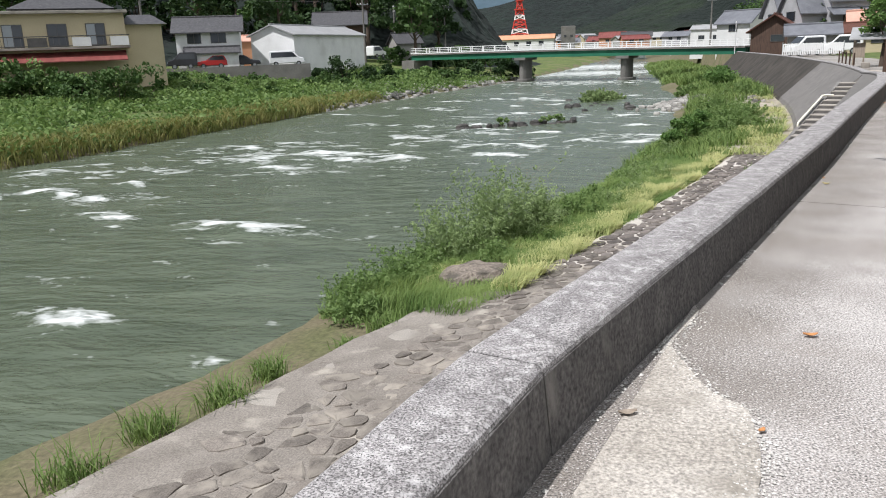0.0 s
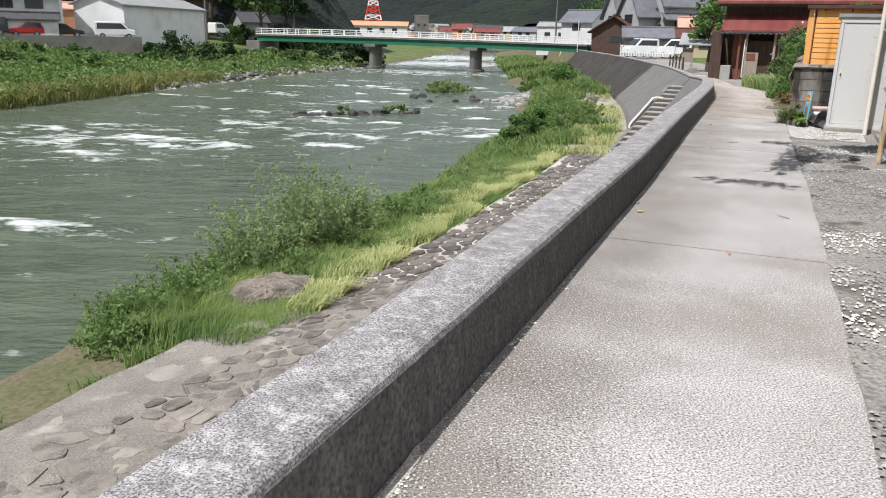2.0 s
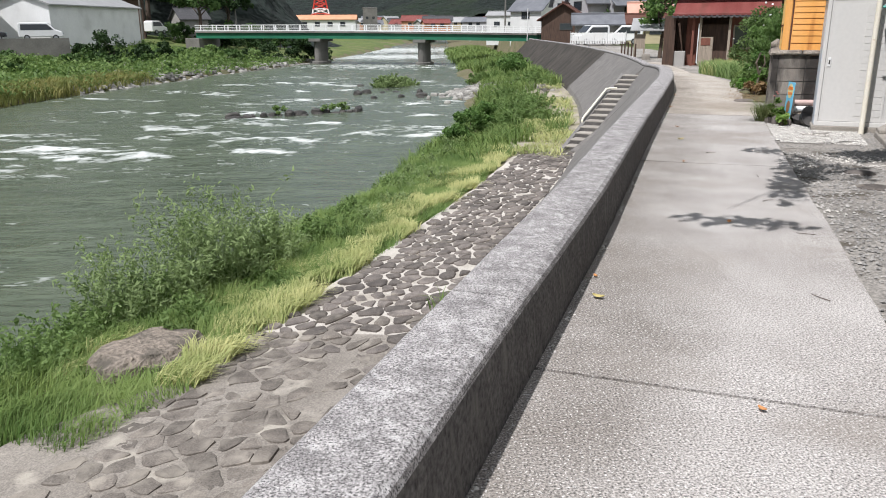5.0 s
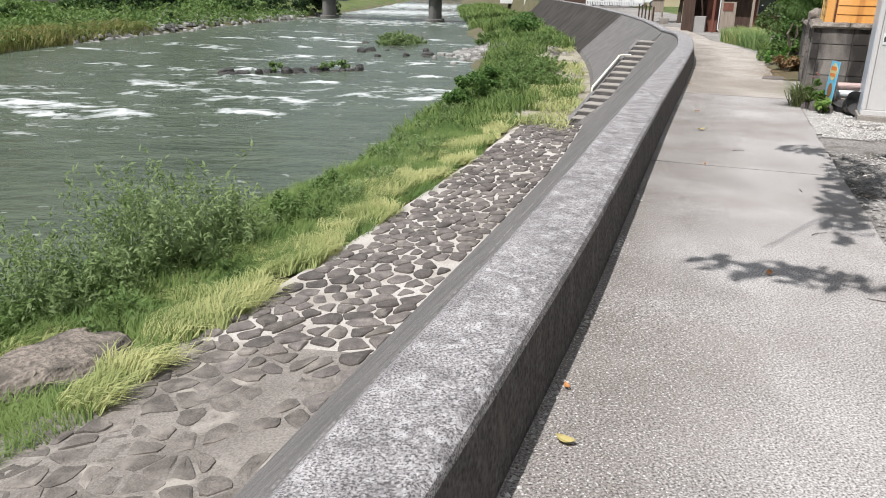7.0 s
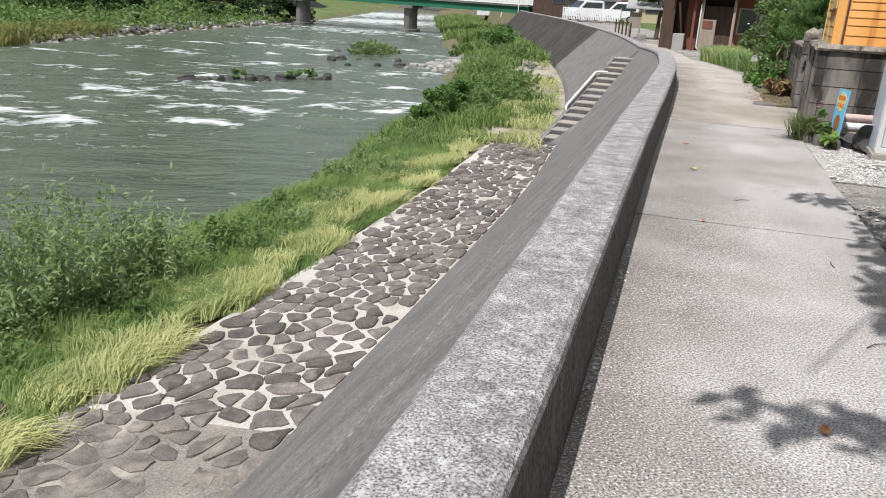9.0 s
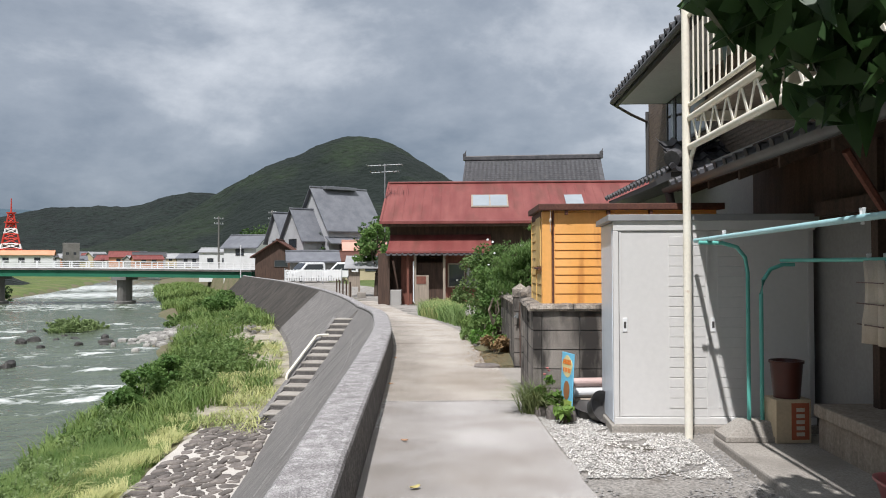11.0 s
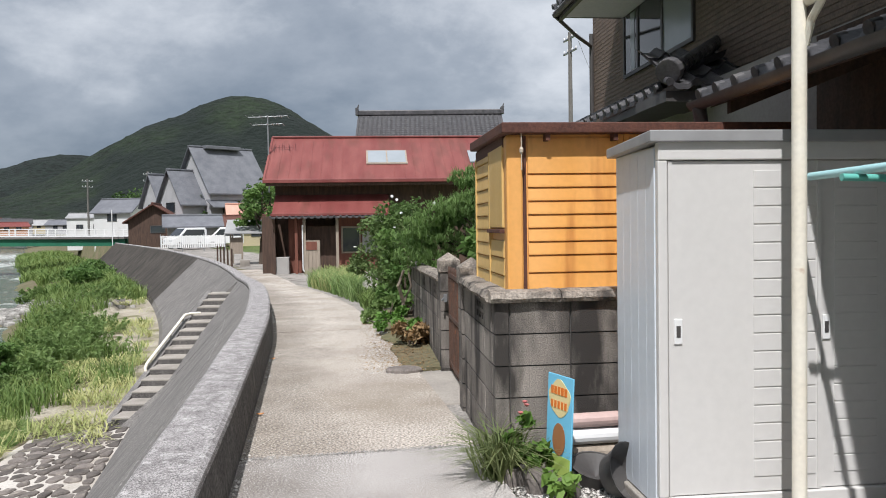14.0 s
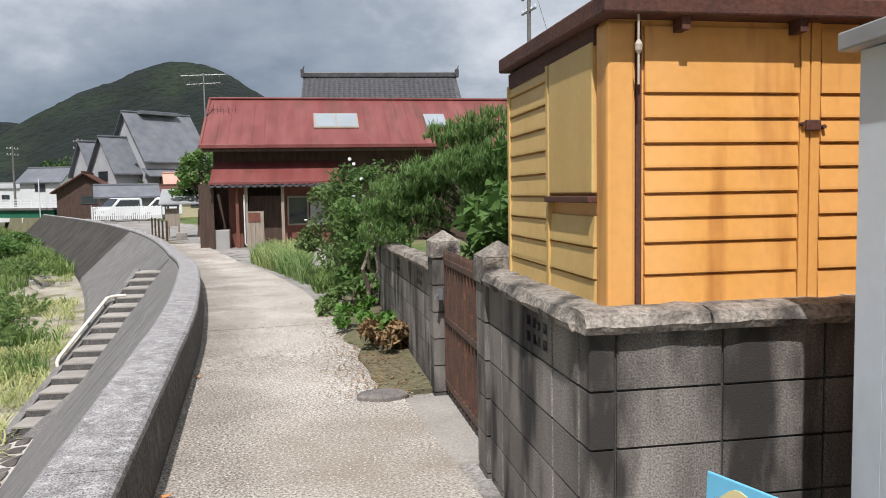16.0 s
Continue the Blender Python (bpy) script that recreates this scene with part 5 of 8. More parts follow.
part("shutter_frame", Build().box(0, 0.05, 0, 0.04, 0, 1.0).box(0, 0.05, 0.36, 0.40, 0, 1.0), WHITE_PAINT, cover)
for k in range(16):
    part("slat", Build().box(0.0, 0.05, 0.04, 0.36, 0.04 + 0.06 * k, 0.075 + 0.06 * k), WHITE_PAINT, cover)

# laundry stands
def laundry_stand(v):
    st = thing("laundry_stand", "mint-green tubular laundry stand on a concrete foot", "laundry stand", yard(1.74, v, 0.05), "laundry stands")
    foot = Build().prism([(-0.30, -0.16), (0.30, -0.16), (0.30, 0.16), (-0.30, 0.16)], 0.0, 0.05)
    foot.add([(-0.28, -0.14, 0.05), (0.28, -0.14, 0.05), (0.28, 0.14, 0.05), (-0.28, 0.14, 0.05), (-0.12, -0.09, 0.16), (0.12, -0.09, 0.16), (0.12, 0.09, 0.16), (-0.12, 0.09, 0.16)],
             [(0, 1, 5, 4), (1, 2, 6, 5), (2, 3, 7, 6), (3, 0, 4, 7), (4, 5, 6, 7)])
    part("foot", foot, OLD_CONCRETE, st, "weathered concrete foot", bevel=0.008)
    arc = [(-0.05, 0, 0.1), (-0.05, 0, 1.40), (-0.07, 0, 1.53), (-0.14, 0, 1.62), (-0.26, 0, 1.655), (-0.46, 0, 1.66)]
    part("tube", Build().tube(arc, 0.017, 10), MINT, st, smooth=True)
    arc = [(0.06, 0, 0.1), (0.06, 0, 1.22), (0.08, 0, 1.34), (0.14, 0, 1.43), (0.24, 0, 1.47), (0.34, 0, 1.47)]
    part("tube", Build().tube(arc, 0.017, 10), MINT, st, smooth=True)
    return st


laundry_stand(-1.62)
laundry_stand(-5.75)
plain("laundry_pole", Build().tube([(1.36, -1.25, 1.735), (1.42, -5.95, 1.80)], 0.02, 10), SKY_PIPE, "pale blue plastic-coated laundry pole on the stands", "laundry pole", "laundry poles", smooth=True, m=YARD)
plain("laundry_pole", Build().tube([(2.02, -1.5, 1.555), (2.0, -5.95, 1.56)], 0.016, 10), MINT, "mint-green laundry pole hung with washing", "laundry pole", "laundry poles", smooth=True, m=YARD)


def hanging(name, label, mat, outline, v0, top, cat, wave=0.03, u=2.01):
    """Washing on the pole: an outline of (v, drop) rows with folds, doubled over the pole."""
    g = Build()
    rows, n = len(outline), 15
    for r, (drop, a, b) in enumerate(outline):
        for i in range(n):
            f = i / (n - 1)
            g.v.append((wave * math.sin(f * 13 + r * 0.25) * min(1.0, drop * 3) + 0.012 * math.sin(f * 31 + r) - 0.02, -(a + (b - a) * f), -drop))
    g.f = [(r * n + i, r * n + i + 1, (r + 1) * n + i + 1, (r + 1) * n + i) for r in range(rows - 1) for i in range(n - 1)]
    ob = plain(name, g, mat, label, cat, smooth=True, m=yard(u, v0, top))
    sol = ob.modifiers.new("thickness", "SOLIDIFY")
    sol.thickness = 0.012
    return ob


towel = hanging("towel", "cream checked hand towel pegged on the laundry pole", CLOTH_CREAM, [(0, 0, 0.26), (0.2, 0.0, 0.30), (0.40, -0.05, 0.33), (0.55, -0.07, 0.33)], -2.95, 1.55, "towel")
for k in range(3):
    part("stripe", Build().box(-0.062, -0.055, -0.30, 0.03, -0.15 - 0.14 * k, -0.142 - 0.14 * k), BROWN_PLASTIC, towel, "thin brown woven stripe")
hanging("shirt", "dark grey shirt hanging from the laundry pole", CLOTH_GREY, [(0, 0.1, 0.5), (0.1, 0.02, 0.58), (0.3, 0.05, 0.5), (0.5, -0.02, 0.48), (0.78, -0.12, 0.40)], -3.3, 1.55, "shirt", 0.04)
hanging("shirt", "white long shirt hanging from the laundry pole", CLOTH_WHITE, [(0, 0.0, 0.75), (0.15, 0.0, 0.72), (0.35, 0.02, 0.6), (0.62, 0.05, 0.42)], -3.85, 1.55, "shirt", 0.03)
hanging("shirt", "white undershirt hanging from the laundry pole", CLOTH_WHITE, [(0, 0.0, 0.5), (0.3, 0.05, 0.5), (0.6, 0.1, 0.5)], -4.7, 1.55, "shirt", 0.03)
for k, (u, v, z) in enumerate(((2.01, -2.97, 1.54), (2.01, -3.18, 1.54), (2.01, -3.45, 1.54), (2.01, -3.86, 1.54), (2.0, -4.5, 1.54), (1.37, -2.0, 1.74), (1.40, -4.1, 1.77))):
    plain("clothes_peg", Build().box(-0.008, 0.008, -0.006, 0.0, -0.03, 0.06, pose(0, 0, 0, 14, 0, 0)).box(-0.008, 0.008, 0.002, 0.008, -0.03, 0.06, pose(0, 0, 0, -14, 0, 0)), WHITE_PAINT, "white plastic clothes peg on the laundry pole", "clothes peg", "clothes pegs", m=yard(u, v, z))
crate = thing("crate", "cream printed cardboard crate on the concrete step", "box", yard(1.98, -1.68, 0.05) @ pose(0, 0, 0, 0, 0, 6))
part("box", Build().box(-0.15, 0.15, -0.11, 0.11, 0.0, 0.36), material("cardboard", (0.56, 0.45, 0.30), (0.5, 0.4, 0.27), 3.0, 0.9, 40, 0.08, 0.1), crate, bevel=0.006)
part("print_panel", Build().box(-0.02, 0.13, -0.113, -0.11, 0.03, 0.33), TERRACOTTA, crate, "red printed panel")
for k in range(5):
    part("letter_bar", Build().box(0.02, 0.09, -0.116, -0.113, 0.06 + 0.05 * k, 0.09 + 0.05 * k), CLOTH_CREAM, crate)
plain("bucket", Build().lathe([(0.001, 0), (0.105, 0), (0.13, 0.29), (0.14, 0.29), (0.14, 0.31), (0.125, 0.31), (0.12, 0.28), (0.001, 0.02)], 22), BROWN_PLASTIC, "dark brown plastic bucket standing on the crate", "bucket", smooth=True, m=yard(1.98, -1.68, 0.41))
tub = thing("wash_tub", "pink plastic wash tub resting by the house step", "wash tub", yard(1.98, -3.7, 0.05) @ pose(0, 0, 0, 0, 0, 88))
tg = Build()
for f, z in ((0.82, 0.0), (1.0, 0.17), (1.06, 0.175), (1.06, 0.19), (0.97, 0.185), (0.78, 0.015)):
    tg.v += [((0.34 * f) * math.copysign(abs(math.cos(a)) ** 0.5, math.cos(a)), (0.22 * f) * math.copysign(abs(math.sin(a)) ** 0.5, math.sin(a)), z) for a in (2 * math.pi * k / 24 for k in range(24))]
tg.f = [(i * 24 + k, i * 24 + (k + 1) % 24, (i + 1) * 24 + (k + 1) % 24, (i + 1) * 24 + k) for i in range(5) for k in range(24)] + [tuple(range(24))[::-1], tuple(120 + k for k in range(24))]
part("basin", tg, PINK_PLASTIC, tub, smooth=True)
blind = thing("reed_blind", "rolled-out grey reed blind leaning on the wooden step", "blind", yard(2.2, -3.6, 0.42) @ pose(0, 0, 0, 0, -14, 0))
for k in range(26):
    part("reed", Build().tube([(0.02 + 0.008 * k, 0.6 + 0.01 * (k % 3), 0.02 + 0.006 * k), (0.02 + 0.008 * k, -1.1 - 0.012 * (k % 4), 0.01 + 0.006 * k)], 0.006, 5), GREY_WOOD, blind)
planter = thing("planter", "terracotta-red plastic planter on pale gravel", "planter", yard(1.30, -9.3, 0.0))
part("trough", Build().lathe([(0.001, 0), (0.13, 0), (0.17, 0.2), (0.19, 0.2), (0.19, 0.24), (0.165, 0.24), (0.15, 0.03), (0.001, 0.03)], 22), TERRACOTTA, planter, smooth=True)
part("soil", Build().lathe([(0.001, 0.20), (0.16, 0.19)], 18), SOIL, planter)


# ---- red-roofed house at the bend ----
def slope_sheet(g, u0, u1, v0, z0, v1, z1, thick=0.06, wave=0.0):
    g.add([(u0, v0, z0), (u1, v0, z0), (u1, v1, z1), (u0, v1, z1), (u0, v0, z0 - thick), (u1, v0, z0 - thick), (u1, v1, z1 - thick), (u0, v1, z1 - thick)],
          [(0, 1, 2, 3), (7, 6, 5, 4), (0, 4, 5, 1), (1, 5, 6, 2), (2, 6, 7, 3), (3, 7, 4, 0)])
    return g


red = thing("red_house", "old dark timber house with faded red sheet roofs", "house", YARD)
RZ = -0.52
part("front_roof", slope_sheet(Build(), -4.95, 9.0, 28.35, 3.52, 32.2, 5.78), RED_ROOF, red, "faded red sheet roof")
part("back_roof", slope_sheet(Build(), -4.95, 9.0, 36.0, 3.52, 32.2, 5.78), RED_ROOF, red)
for k in range(31):
    u = -4.9 + 0.46 * k
    part("roof_seam", Build().add([(u, 28.33, 3.52), (u + 0.03, 28.33, 3.52), (u + 0.03, 32.2, 5.78), (u, 32.2, 5.78), (u, 28.33, 3.532), (u + 0.03, 28.33, 3.532), (u + 0.03, 32.2, 5.792), (u, 32.2, 5.792)],
                                  [(3, 2, 1, 0), (4, 5, 6, 7), (0, 1, 5, 4), (1, 2, 6, 5), (2, 3, 7, 6), (3, 0, 4, 7)]), RED_ROOF, red)
part("eave_trim", Build().box(-5.0, 9.0, 28.27, 28.36, 3.40, 3.56), RED_ROOF, red, bevel=0.02)
part("eave_shadow_board", Build().box(-4.9, 9.0, 28.36, 28.42, 3.28, 3.40), DARK_WOOD, red)
part("ridge_cap", Build().box(-5.0, 9.0, 32.05, 32.35, 5.74, 5.84), RED_ROOF, red, bevel=0.03)
part("verge", slope_sheet(Build(), -5.02, -4.93, 28.33, 3.56, 32.2, 5.83, 0.16), RED_ROOF, red)
sky_pane = part("skylight", slope_sheet(Build(), -0.60, 1.25, 29.6, 4.30, 30.75, 4.98, 0.05), GREY_WOOD, red, "pale wired-glass roof light")
sky_pane.location.z = 0.03
part("pane", slope_sheet(Build(), -0.52, 0.30, 29.65, 4.345, 30.70, 4.965, 0.01), PALE_GLASS, sky_pane)
part("pane", slope_sheet(Build(), 0.36, 1.18, 29.65, 4.345, 30.70, 4.965, 0.01), PALE_GLASS, sky_pane)
sky_two = part("skylight", slope_sheet(Build(), 4.1, 5.0, 29.7, 4.36, 30.7, 4.95, 0.05), PALE_GLASS, red, "pale wired-glass roof light")
sky_two.location.z = 0.03
part("body", Build().box(-4.6, 8.8, 29.3, 35.6, RZ, 3.5), DARK_WOOD, red, "dark weathered timber wall")
part("gable", Build().add([(-4.6, 29.3, 3.45), (-4.6, 35.6, 3.45), (-4.6, 32.3, 5.7), (-4.5, 29.3, 3.45), (-4.5, 35.6, 3.45), (-4.5, 32.3, 5.7)], [(0, 2, 1), (3, 4, 5), (0, 1, 4, 3), (1, 2, 5, 4), (2, 0, 3, 5)]), RED_WOOD, red)
part("porch_roof", slope_sheet(Build(), -4.6, 0.35, 27.75, 2.06, 29.3, 2.92), RED_ROOF, red, "faded red sheet porch roof")
for k in range(11):
    u = -4.55 + 0.48 * k
    part("porch_seam", Build().add([(u, 27.74, 2.06), (u + 0.03, 27.74, 2.06), (u + 0.03, 29.3, 2.92), (u, 29.3, 2.92), (u, 27.74, 2.072), (u + 0.03, 27.74, 2.072), (u + 0.03, 29.3, 2.932), (u, 29.3, 2.932)],
                                   [(3, 2, 1, 0), (4, 5, 6, 7), (0, 1, 5, 4), (1, 2, 6, 5), (2, 3, 7, 6), (3, 0, 4, 7)]), RED_ROOF, red)
part("porch_eave", Build().box(-4.65, 0.4, 27.68, 27.76, 1.98, 2.09), RED_ROOF, red, bevel=0.01)
tile_roof("tile_eave", red, 5.0, 0.5, 0.2, Matrix(((1, 0, 0, -4.65), (0, 1, 0, 27.55), (0, 0, 1, 1.90), (0, 0, 0, 1))))
for u, mat in ((-4.55, DARK_WOOD), (-3.62, RED_WOOD), (-3.28, GREY_WOOD), (-1.90, GREY_WOOD), (0.2, DARK_WOOD)):
    part("porch_post", Build().box(u - 0.06, u + 0.06, 27.9, 28.02, RZ - 0.1, 1.95), mat, red, bevel=0.01)
part("porch_wall", Build().box(-1.9, 0.3, 28.6, 28.7, RZ - 0.1, 2.2).box(-4.0, -3.3, 28.6, 28.7, RZ - 0.1, 2.2), RED_WOOD, red)
door = part("door", Build().box(-3.22, -1.96, 28.5, 28.58, RZ - 0.05, 1.55), DARK_WOOD, red, "dark brown plank door", bevel=0.01)
for k in range(5):
    part("plank", Build().box(-3.18 + 0.245 * k, -2.96 + 0.245 * k, 28.48, 28.5, RZ, 1.5), DARK_WOOD, door)
leaf_door = part("leaning_board", Build().box(-3.28, -2.62, 27.72, 27.78, RZ, 0.95), GREY_WOOD, red, "pale weathered board door leaning on the porch")
for k in range(4):
    part("plank", Build().box(-3.27 + 0.165 * k, -3.12 + 0.165 * k, 27.70, 27.72, RZ, 0.94), GREY_WOOD, leaf_door)
part("notice", Build().box(-3.2, -2.75, 27.68, 27.70, 0.55, 0.9), RED_WOOD, leaf_door)
w2 = part("porch_window", Build().box(-1.75, -0.9, 28.55, 28.6, 0.35, 0.42).box(-1.75, -0.9, 28.55, 28.6, 1.45, 1.52).box(-1.75, -1.68, 28.55, 28.6, 0.42, 1.45).box(-0.97, -0.9, 28.55, 28.6, 0.42, 1.45), GREY_WOOD, red, "grey timber window frame")
part("pane", Build().box(-1.68, -0.97, 28.57, 28.58, 0.42, 1.45), GLASS, w2)
part("meter_box", Build().box(-0.85, -0.2, 28.4, 28.6, 0.35, 1.3), material("meter_grey", (0.33, 0.33, 0.30), (0.28, 0.28, 0.26), 2.0, 0.6, 20, 0.1, 0.05), red, "grey steel meter box", bevel=0.02)
part("pipe", Build().tube([(-3.35, 27.86, 1.6), (-3.35, 27.86, -0.3), (-3.1, 27.8, RZ)], 0.03, 8), WHITE_PAINT, red, "white plastic drain pipe")
part("side_shed", Build().box(-5.1, -4.6, 28.4, 31.0, RZ - 0.1, 2.0), DARK_WOOD, red)
plain("washing_machine", Build().box(-4.55, -3.95, 28.0, 28.5, RZ, 0.25), HOUSE_WALL, "grey old appliance under the porch roof", "appliance", bevel=0.03, m=YARD)
antenna = thing("tv_antenna", "thin aluminium television antenna mast by the red roof", "antenna", yard(-5.0, 30.5, 3.4))
part("mast", Build().tube([(0, 0, -0.3), (0, 0, 3.2)], 0.03, 6), STEEL, antenna)
for z, ln in ((3.1, 0.9), (2.75, 0.7)):
    part("boom", Build().tube([(-ln, 0.1, z), (ln, -0.1, z + 0.05)], 0.018, 5), STEEL, antenna)
    for k in range(7):
        x = -ln + 2 * ln * k / 6
        part("element", Build().tube([(x, -0.45, z + 0.02), (x, 0.45, z + 0.02)], 0.012, 4), STEEL, antenna)

# ---- other houses: one builder ----
def gable_house(name, label, m, w, d, h, rise, wall_mat, roof_mat, over=0.4, windows=(), ridge_x=True, gable_mat=None, cat="house"):
    """w along x, d along y, eaves at h, ridge along x; windows: (side, along, z, width, height)."""
    ob = thing(name, label, cat, m)
    part("wall", Build().box(-w / 2, w / 2, -d / 2, d / 2, -1.5, h), wall_mat, ob)
    for x in (-w / 2, w / 2 - 0.08):
        part("gable", Build().add([(x, -d / 2, h), (x, d / 2, h), (x, 0, h + rise), (x + 0.08, -d / 2, h), (x + 0.08, d / 2, h), (x + 0.08, 0, h + rise)],
                                  [(0, 2, 1), (3, 4, 5), (0, 1, 4, 3), (1, 2, 5, 4), (2, 0, 3, 5)]), gable_mat or wall_mat, ob)
    e = over * rise / (d / 2)
    for s in (-1, 1):
        g = Build()
        slope_sheet(g, -w / 2 - over, w / 2 + over, s * (d / 2 + over), h - e + 0.08, 0, h + rise + 0.1, 0.14)
        part("roof", g, roof_mat, ob)
    part("ridge", Build().box(-w / 2 - over, w / 2 + over, -0.15, 0.15, h + rise + 0.02, h + rise + 0.22), roof_mat, ob, bevel=0.05)
    for side, a, z, ww, hh in windows:
        if side in "fb":
            y = (-d / 2 - 0.05) if side == "f" else d / 2
            fr = part("window", Build().box(a - ww / 2, a + ww / 2, y, y + 0.05, z, z + 0.06).box(a - ww / 2, a + ww / 2, y, y + 0.05, z + hh - 0.06, z + hh).box(a - ww / 2, a - ww / 2 + 0.06, y, y + 0.05, z, z + hh).box(a + ww / 2 - 0.06, a + ww / 2, y, y + 0.05, z, z + hh).box(a - 0.03, a + 0.03, y, y + 0.05, z, z + hh), GUTTER, ob)
            part("pane", Build().box(a - ww / 2 + 0.06, a + ww / 2 - 0.06, y + 0.015, y + 0.03, z + 0.06, z + hh - 0.06), GLASS, fr)
        else:
            x = (-w / 2 - 0.05) if side == "l" else w / 2
            fr = part("window", Build().box(x, x + 0.05, a - ww / 2, a + ww / 2, z, z + 0.06).box(x, x + 0.05, a - ww / 2, a + ww / 2, z + hh - 0.06, z + hh).box(x, x + 0.05, a - ww / 2, a - ww / 2 + 0.06, z, z + hh).box(x, x + 0.05, a + ww / 2 - 0.06, a + ww / 2, z, z + hh), GUTTER, ob)
            part("pane", Build().box(x + 0.015, x + 0.03, a - ww / 2 + 0.06, a + ww / 2 - 0.06, z + 0.06, z + hh - 0.06), GLASS, fr)
    return ob


# big tiled roof behind the red house
temple = thing("tiled_house", "large house with a dark tiled hip-and-gable roof behind the red roofs", "house", pose(34.2, 53.6, 0, 0, 0, -33))
part("wall", Build().box(-5.2, 5.2, -3.2, 3.2, -0.5, 5.9), WHITE_WALL, temple)
tile_roof("front_roof", temple, 9.2, 4.0, 2.6, Matrix(((1, 0, 0, -4.6), (0, 1, 0, -3.9), (0, 0, 1, 6.2), (0, 0, 0, 1))), pitch=0.3)
part("roof_under", slope_sheet(Build(), -4.7, 4.7, -3.95, 6.15, 0, 8.75, 0.2), TILE, temple)
part("roof_back", slope_sheet(Build(), -4.7, 4.7, 3.95, 6.15, 0, 8.8, 0.2), TILE, temple)
part("gable", Build().add([(-4.5, -3.2, 6.2), (-4.5, 3.2, 6.2), (-4.5, 0, 8.5), (-4.4, -3.2, 6.2), (-4.4, 3.2, 6.2), (-4.4, 0, 8.5)], [(0, 2, 1), (3, 4, 5), (0, 1, 4, 3), (1, 2, 5, 4), (2, 0, 3, 5)]), WHITE_WALL, temple)
part("ridge", Build().box(-4.75, 4.75, -0.18, 0.18, 8.7, 9.05), TILE, temple, bevel=0.06)
for x in (-4.75, 4.75):
    part("ridge_ornament", Build().prism([(-0.1, -0.25), (0.1, -0.25), (0.1, 0.25), (-0.1, 0.25)], 8.75, 9.2, Matrix.Translation((x, 0, 0))).tube([(x, 0, 9.15), (x + 0.12, 0, 9.45)], 0.09, 6, 0.02), TILE, temple)

# gabled grey house and its neighbours by the bridge
grey_yaw = 12
main = gable_house("grey_house", "large pale house with steep grey tiled gables above the river lane", pose(36.6, 101.5, 0, 0, 0, grey_yaw), 7.4, 7.6, 6.0, 4.9, PALE_GREY_WALL, TILE_GREY, 0.5,
                   [("f", -1.5, 3.2, 1.4, 1.1), ("f", 1.6, 3.2, 1.4, 1.1), ("l", 0.2, 7.0, 1.0, 1.0), ("l", -1.2, 3.0, 1.3, 1.2)])
part("skirt_roof", slope_sheet(Build(), -4.2, 4.3, -5.2, 3.9, -3.7, 4.75, 0.12), TILE_GREY, main, "lower grey tiled skirt roof")
part("roof_vent", Build().box(-2.4, 2.2, -0.9, 0.9, 10.75, 11.15), TILE_GREY, main, "raised ridge vent", bevel=0.05)
gable_house("grey_house", "pale side wing with a steep grey tiled gable", pose(32.4, 100.6, 0, 0, 0, grey_yaw), 4.4, 5.2, 4.7, 3.4, PALE_GREY_WALL, TILE_GREY, 0.45, [("l", 0.0, 3.4, 2.0, 1.1), ("f", 0.4, 2.0, 1.3, 1.0)])
gable_house("grey_house", "small pale wing with a steep grey tiled gable", pose(31.8, 107.5, 0, 0, 0, grey_yaw), 3.8, 4.6, 4.7, 3.3, PALE_GREY_WALL, TILE_GREY, 0.45, [("l", 0.0, 3.4, 1.8, 1.1)])
gable_house("timber_house", "small dark timber house with a brown sheet roof by the bridge", pose(27.9, 97.0, 0.1, 0, 0, -112), 5.4, 5.0, 2.4, 1.6, DARK_WOOD, RUST, 0.5, [("b", 0.2, 1.2, 1.5, 0.9), ("r", 0.4, 1.0, 1.5, 0.8)], gable_mat=DARK_WOOD)
gable_house("tiled_shed", "low grey tiled outbuilding before the steep gables", pose(28.6, 86.8, 0, 0, 0, -14), 4.6, 3.2, 1.9, 0.8, HOUSE_WALL, TILE_GREY, 0.5, [("f", -0.8, 0.7, 1.2, 0.8)], cat="outbuilding")
gable_house("low_house", "long low house with a rusty brown roof behind parked vans", pose(33.4, 90.0, 0, 0, 0, -16), 8.6, 4.0, 1.9, 0.8, TAN_WALL, RUST, 0.5, [("f", -2.6, 0.6, 1.6, 1.0), ("f", 0.2, 0.6, 1.6, 1.0), ("f", 2.8, 0.6, 1.6, 1.0)])
gable_house("pink_house", "low house with a faded pink sheet roof", pose(37.6, 95.2, 0, 0, 0, -15), 4.6, 3.0, 2.9, 1.2, WHITE_WALL, PINK_ROOF, 0.4, [("f", 0, 1.4, 1.4, 0.9)])
gable_house("white_house", "two-storey white house with a grey roof beyond the bridge", pose(29.4, 120.0, 0, 0, 0, -40), 5.0, 5.5, 3.9, 1.6, WHITE_WALL, TILE_GREY, 0.4, [("l", 0, 2.5, 1.2, 1.0), ("f", 0, 2.6, 1.3, 1.0)])
gable_house("white_house", "plain white low building beyond the bridge", pose(29.2, 140.5, 0, 0, 0, -20), 6.0, 5.0, 3.4, 0.6, WHITE_WALL, SHEET_ROOF, 0.2, [("f", -1.2, 1.6, 1.0, 0.8), ("f", 1.2, 1.6, 1.0, 0.8)])

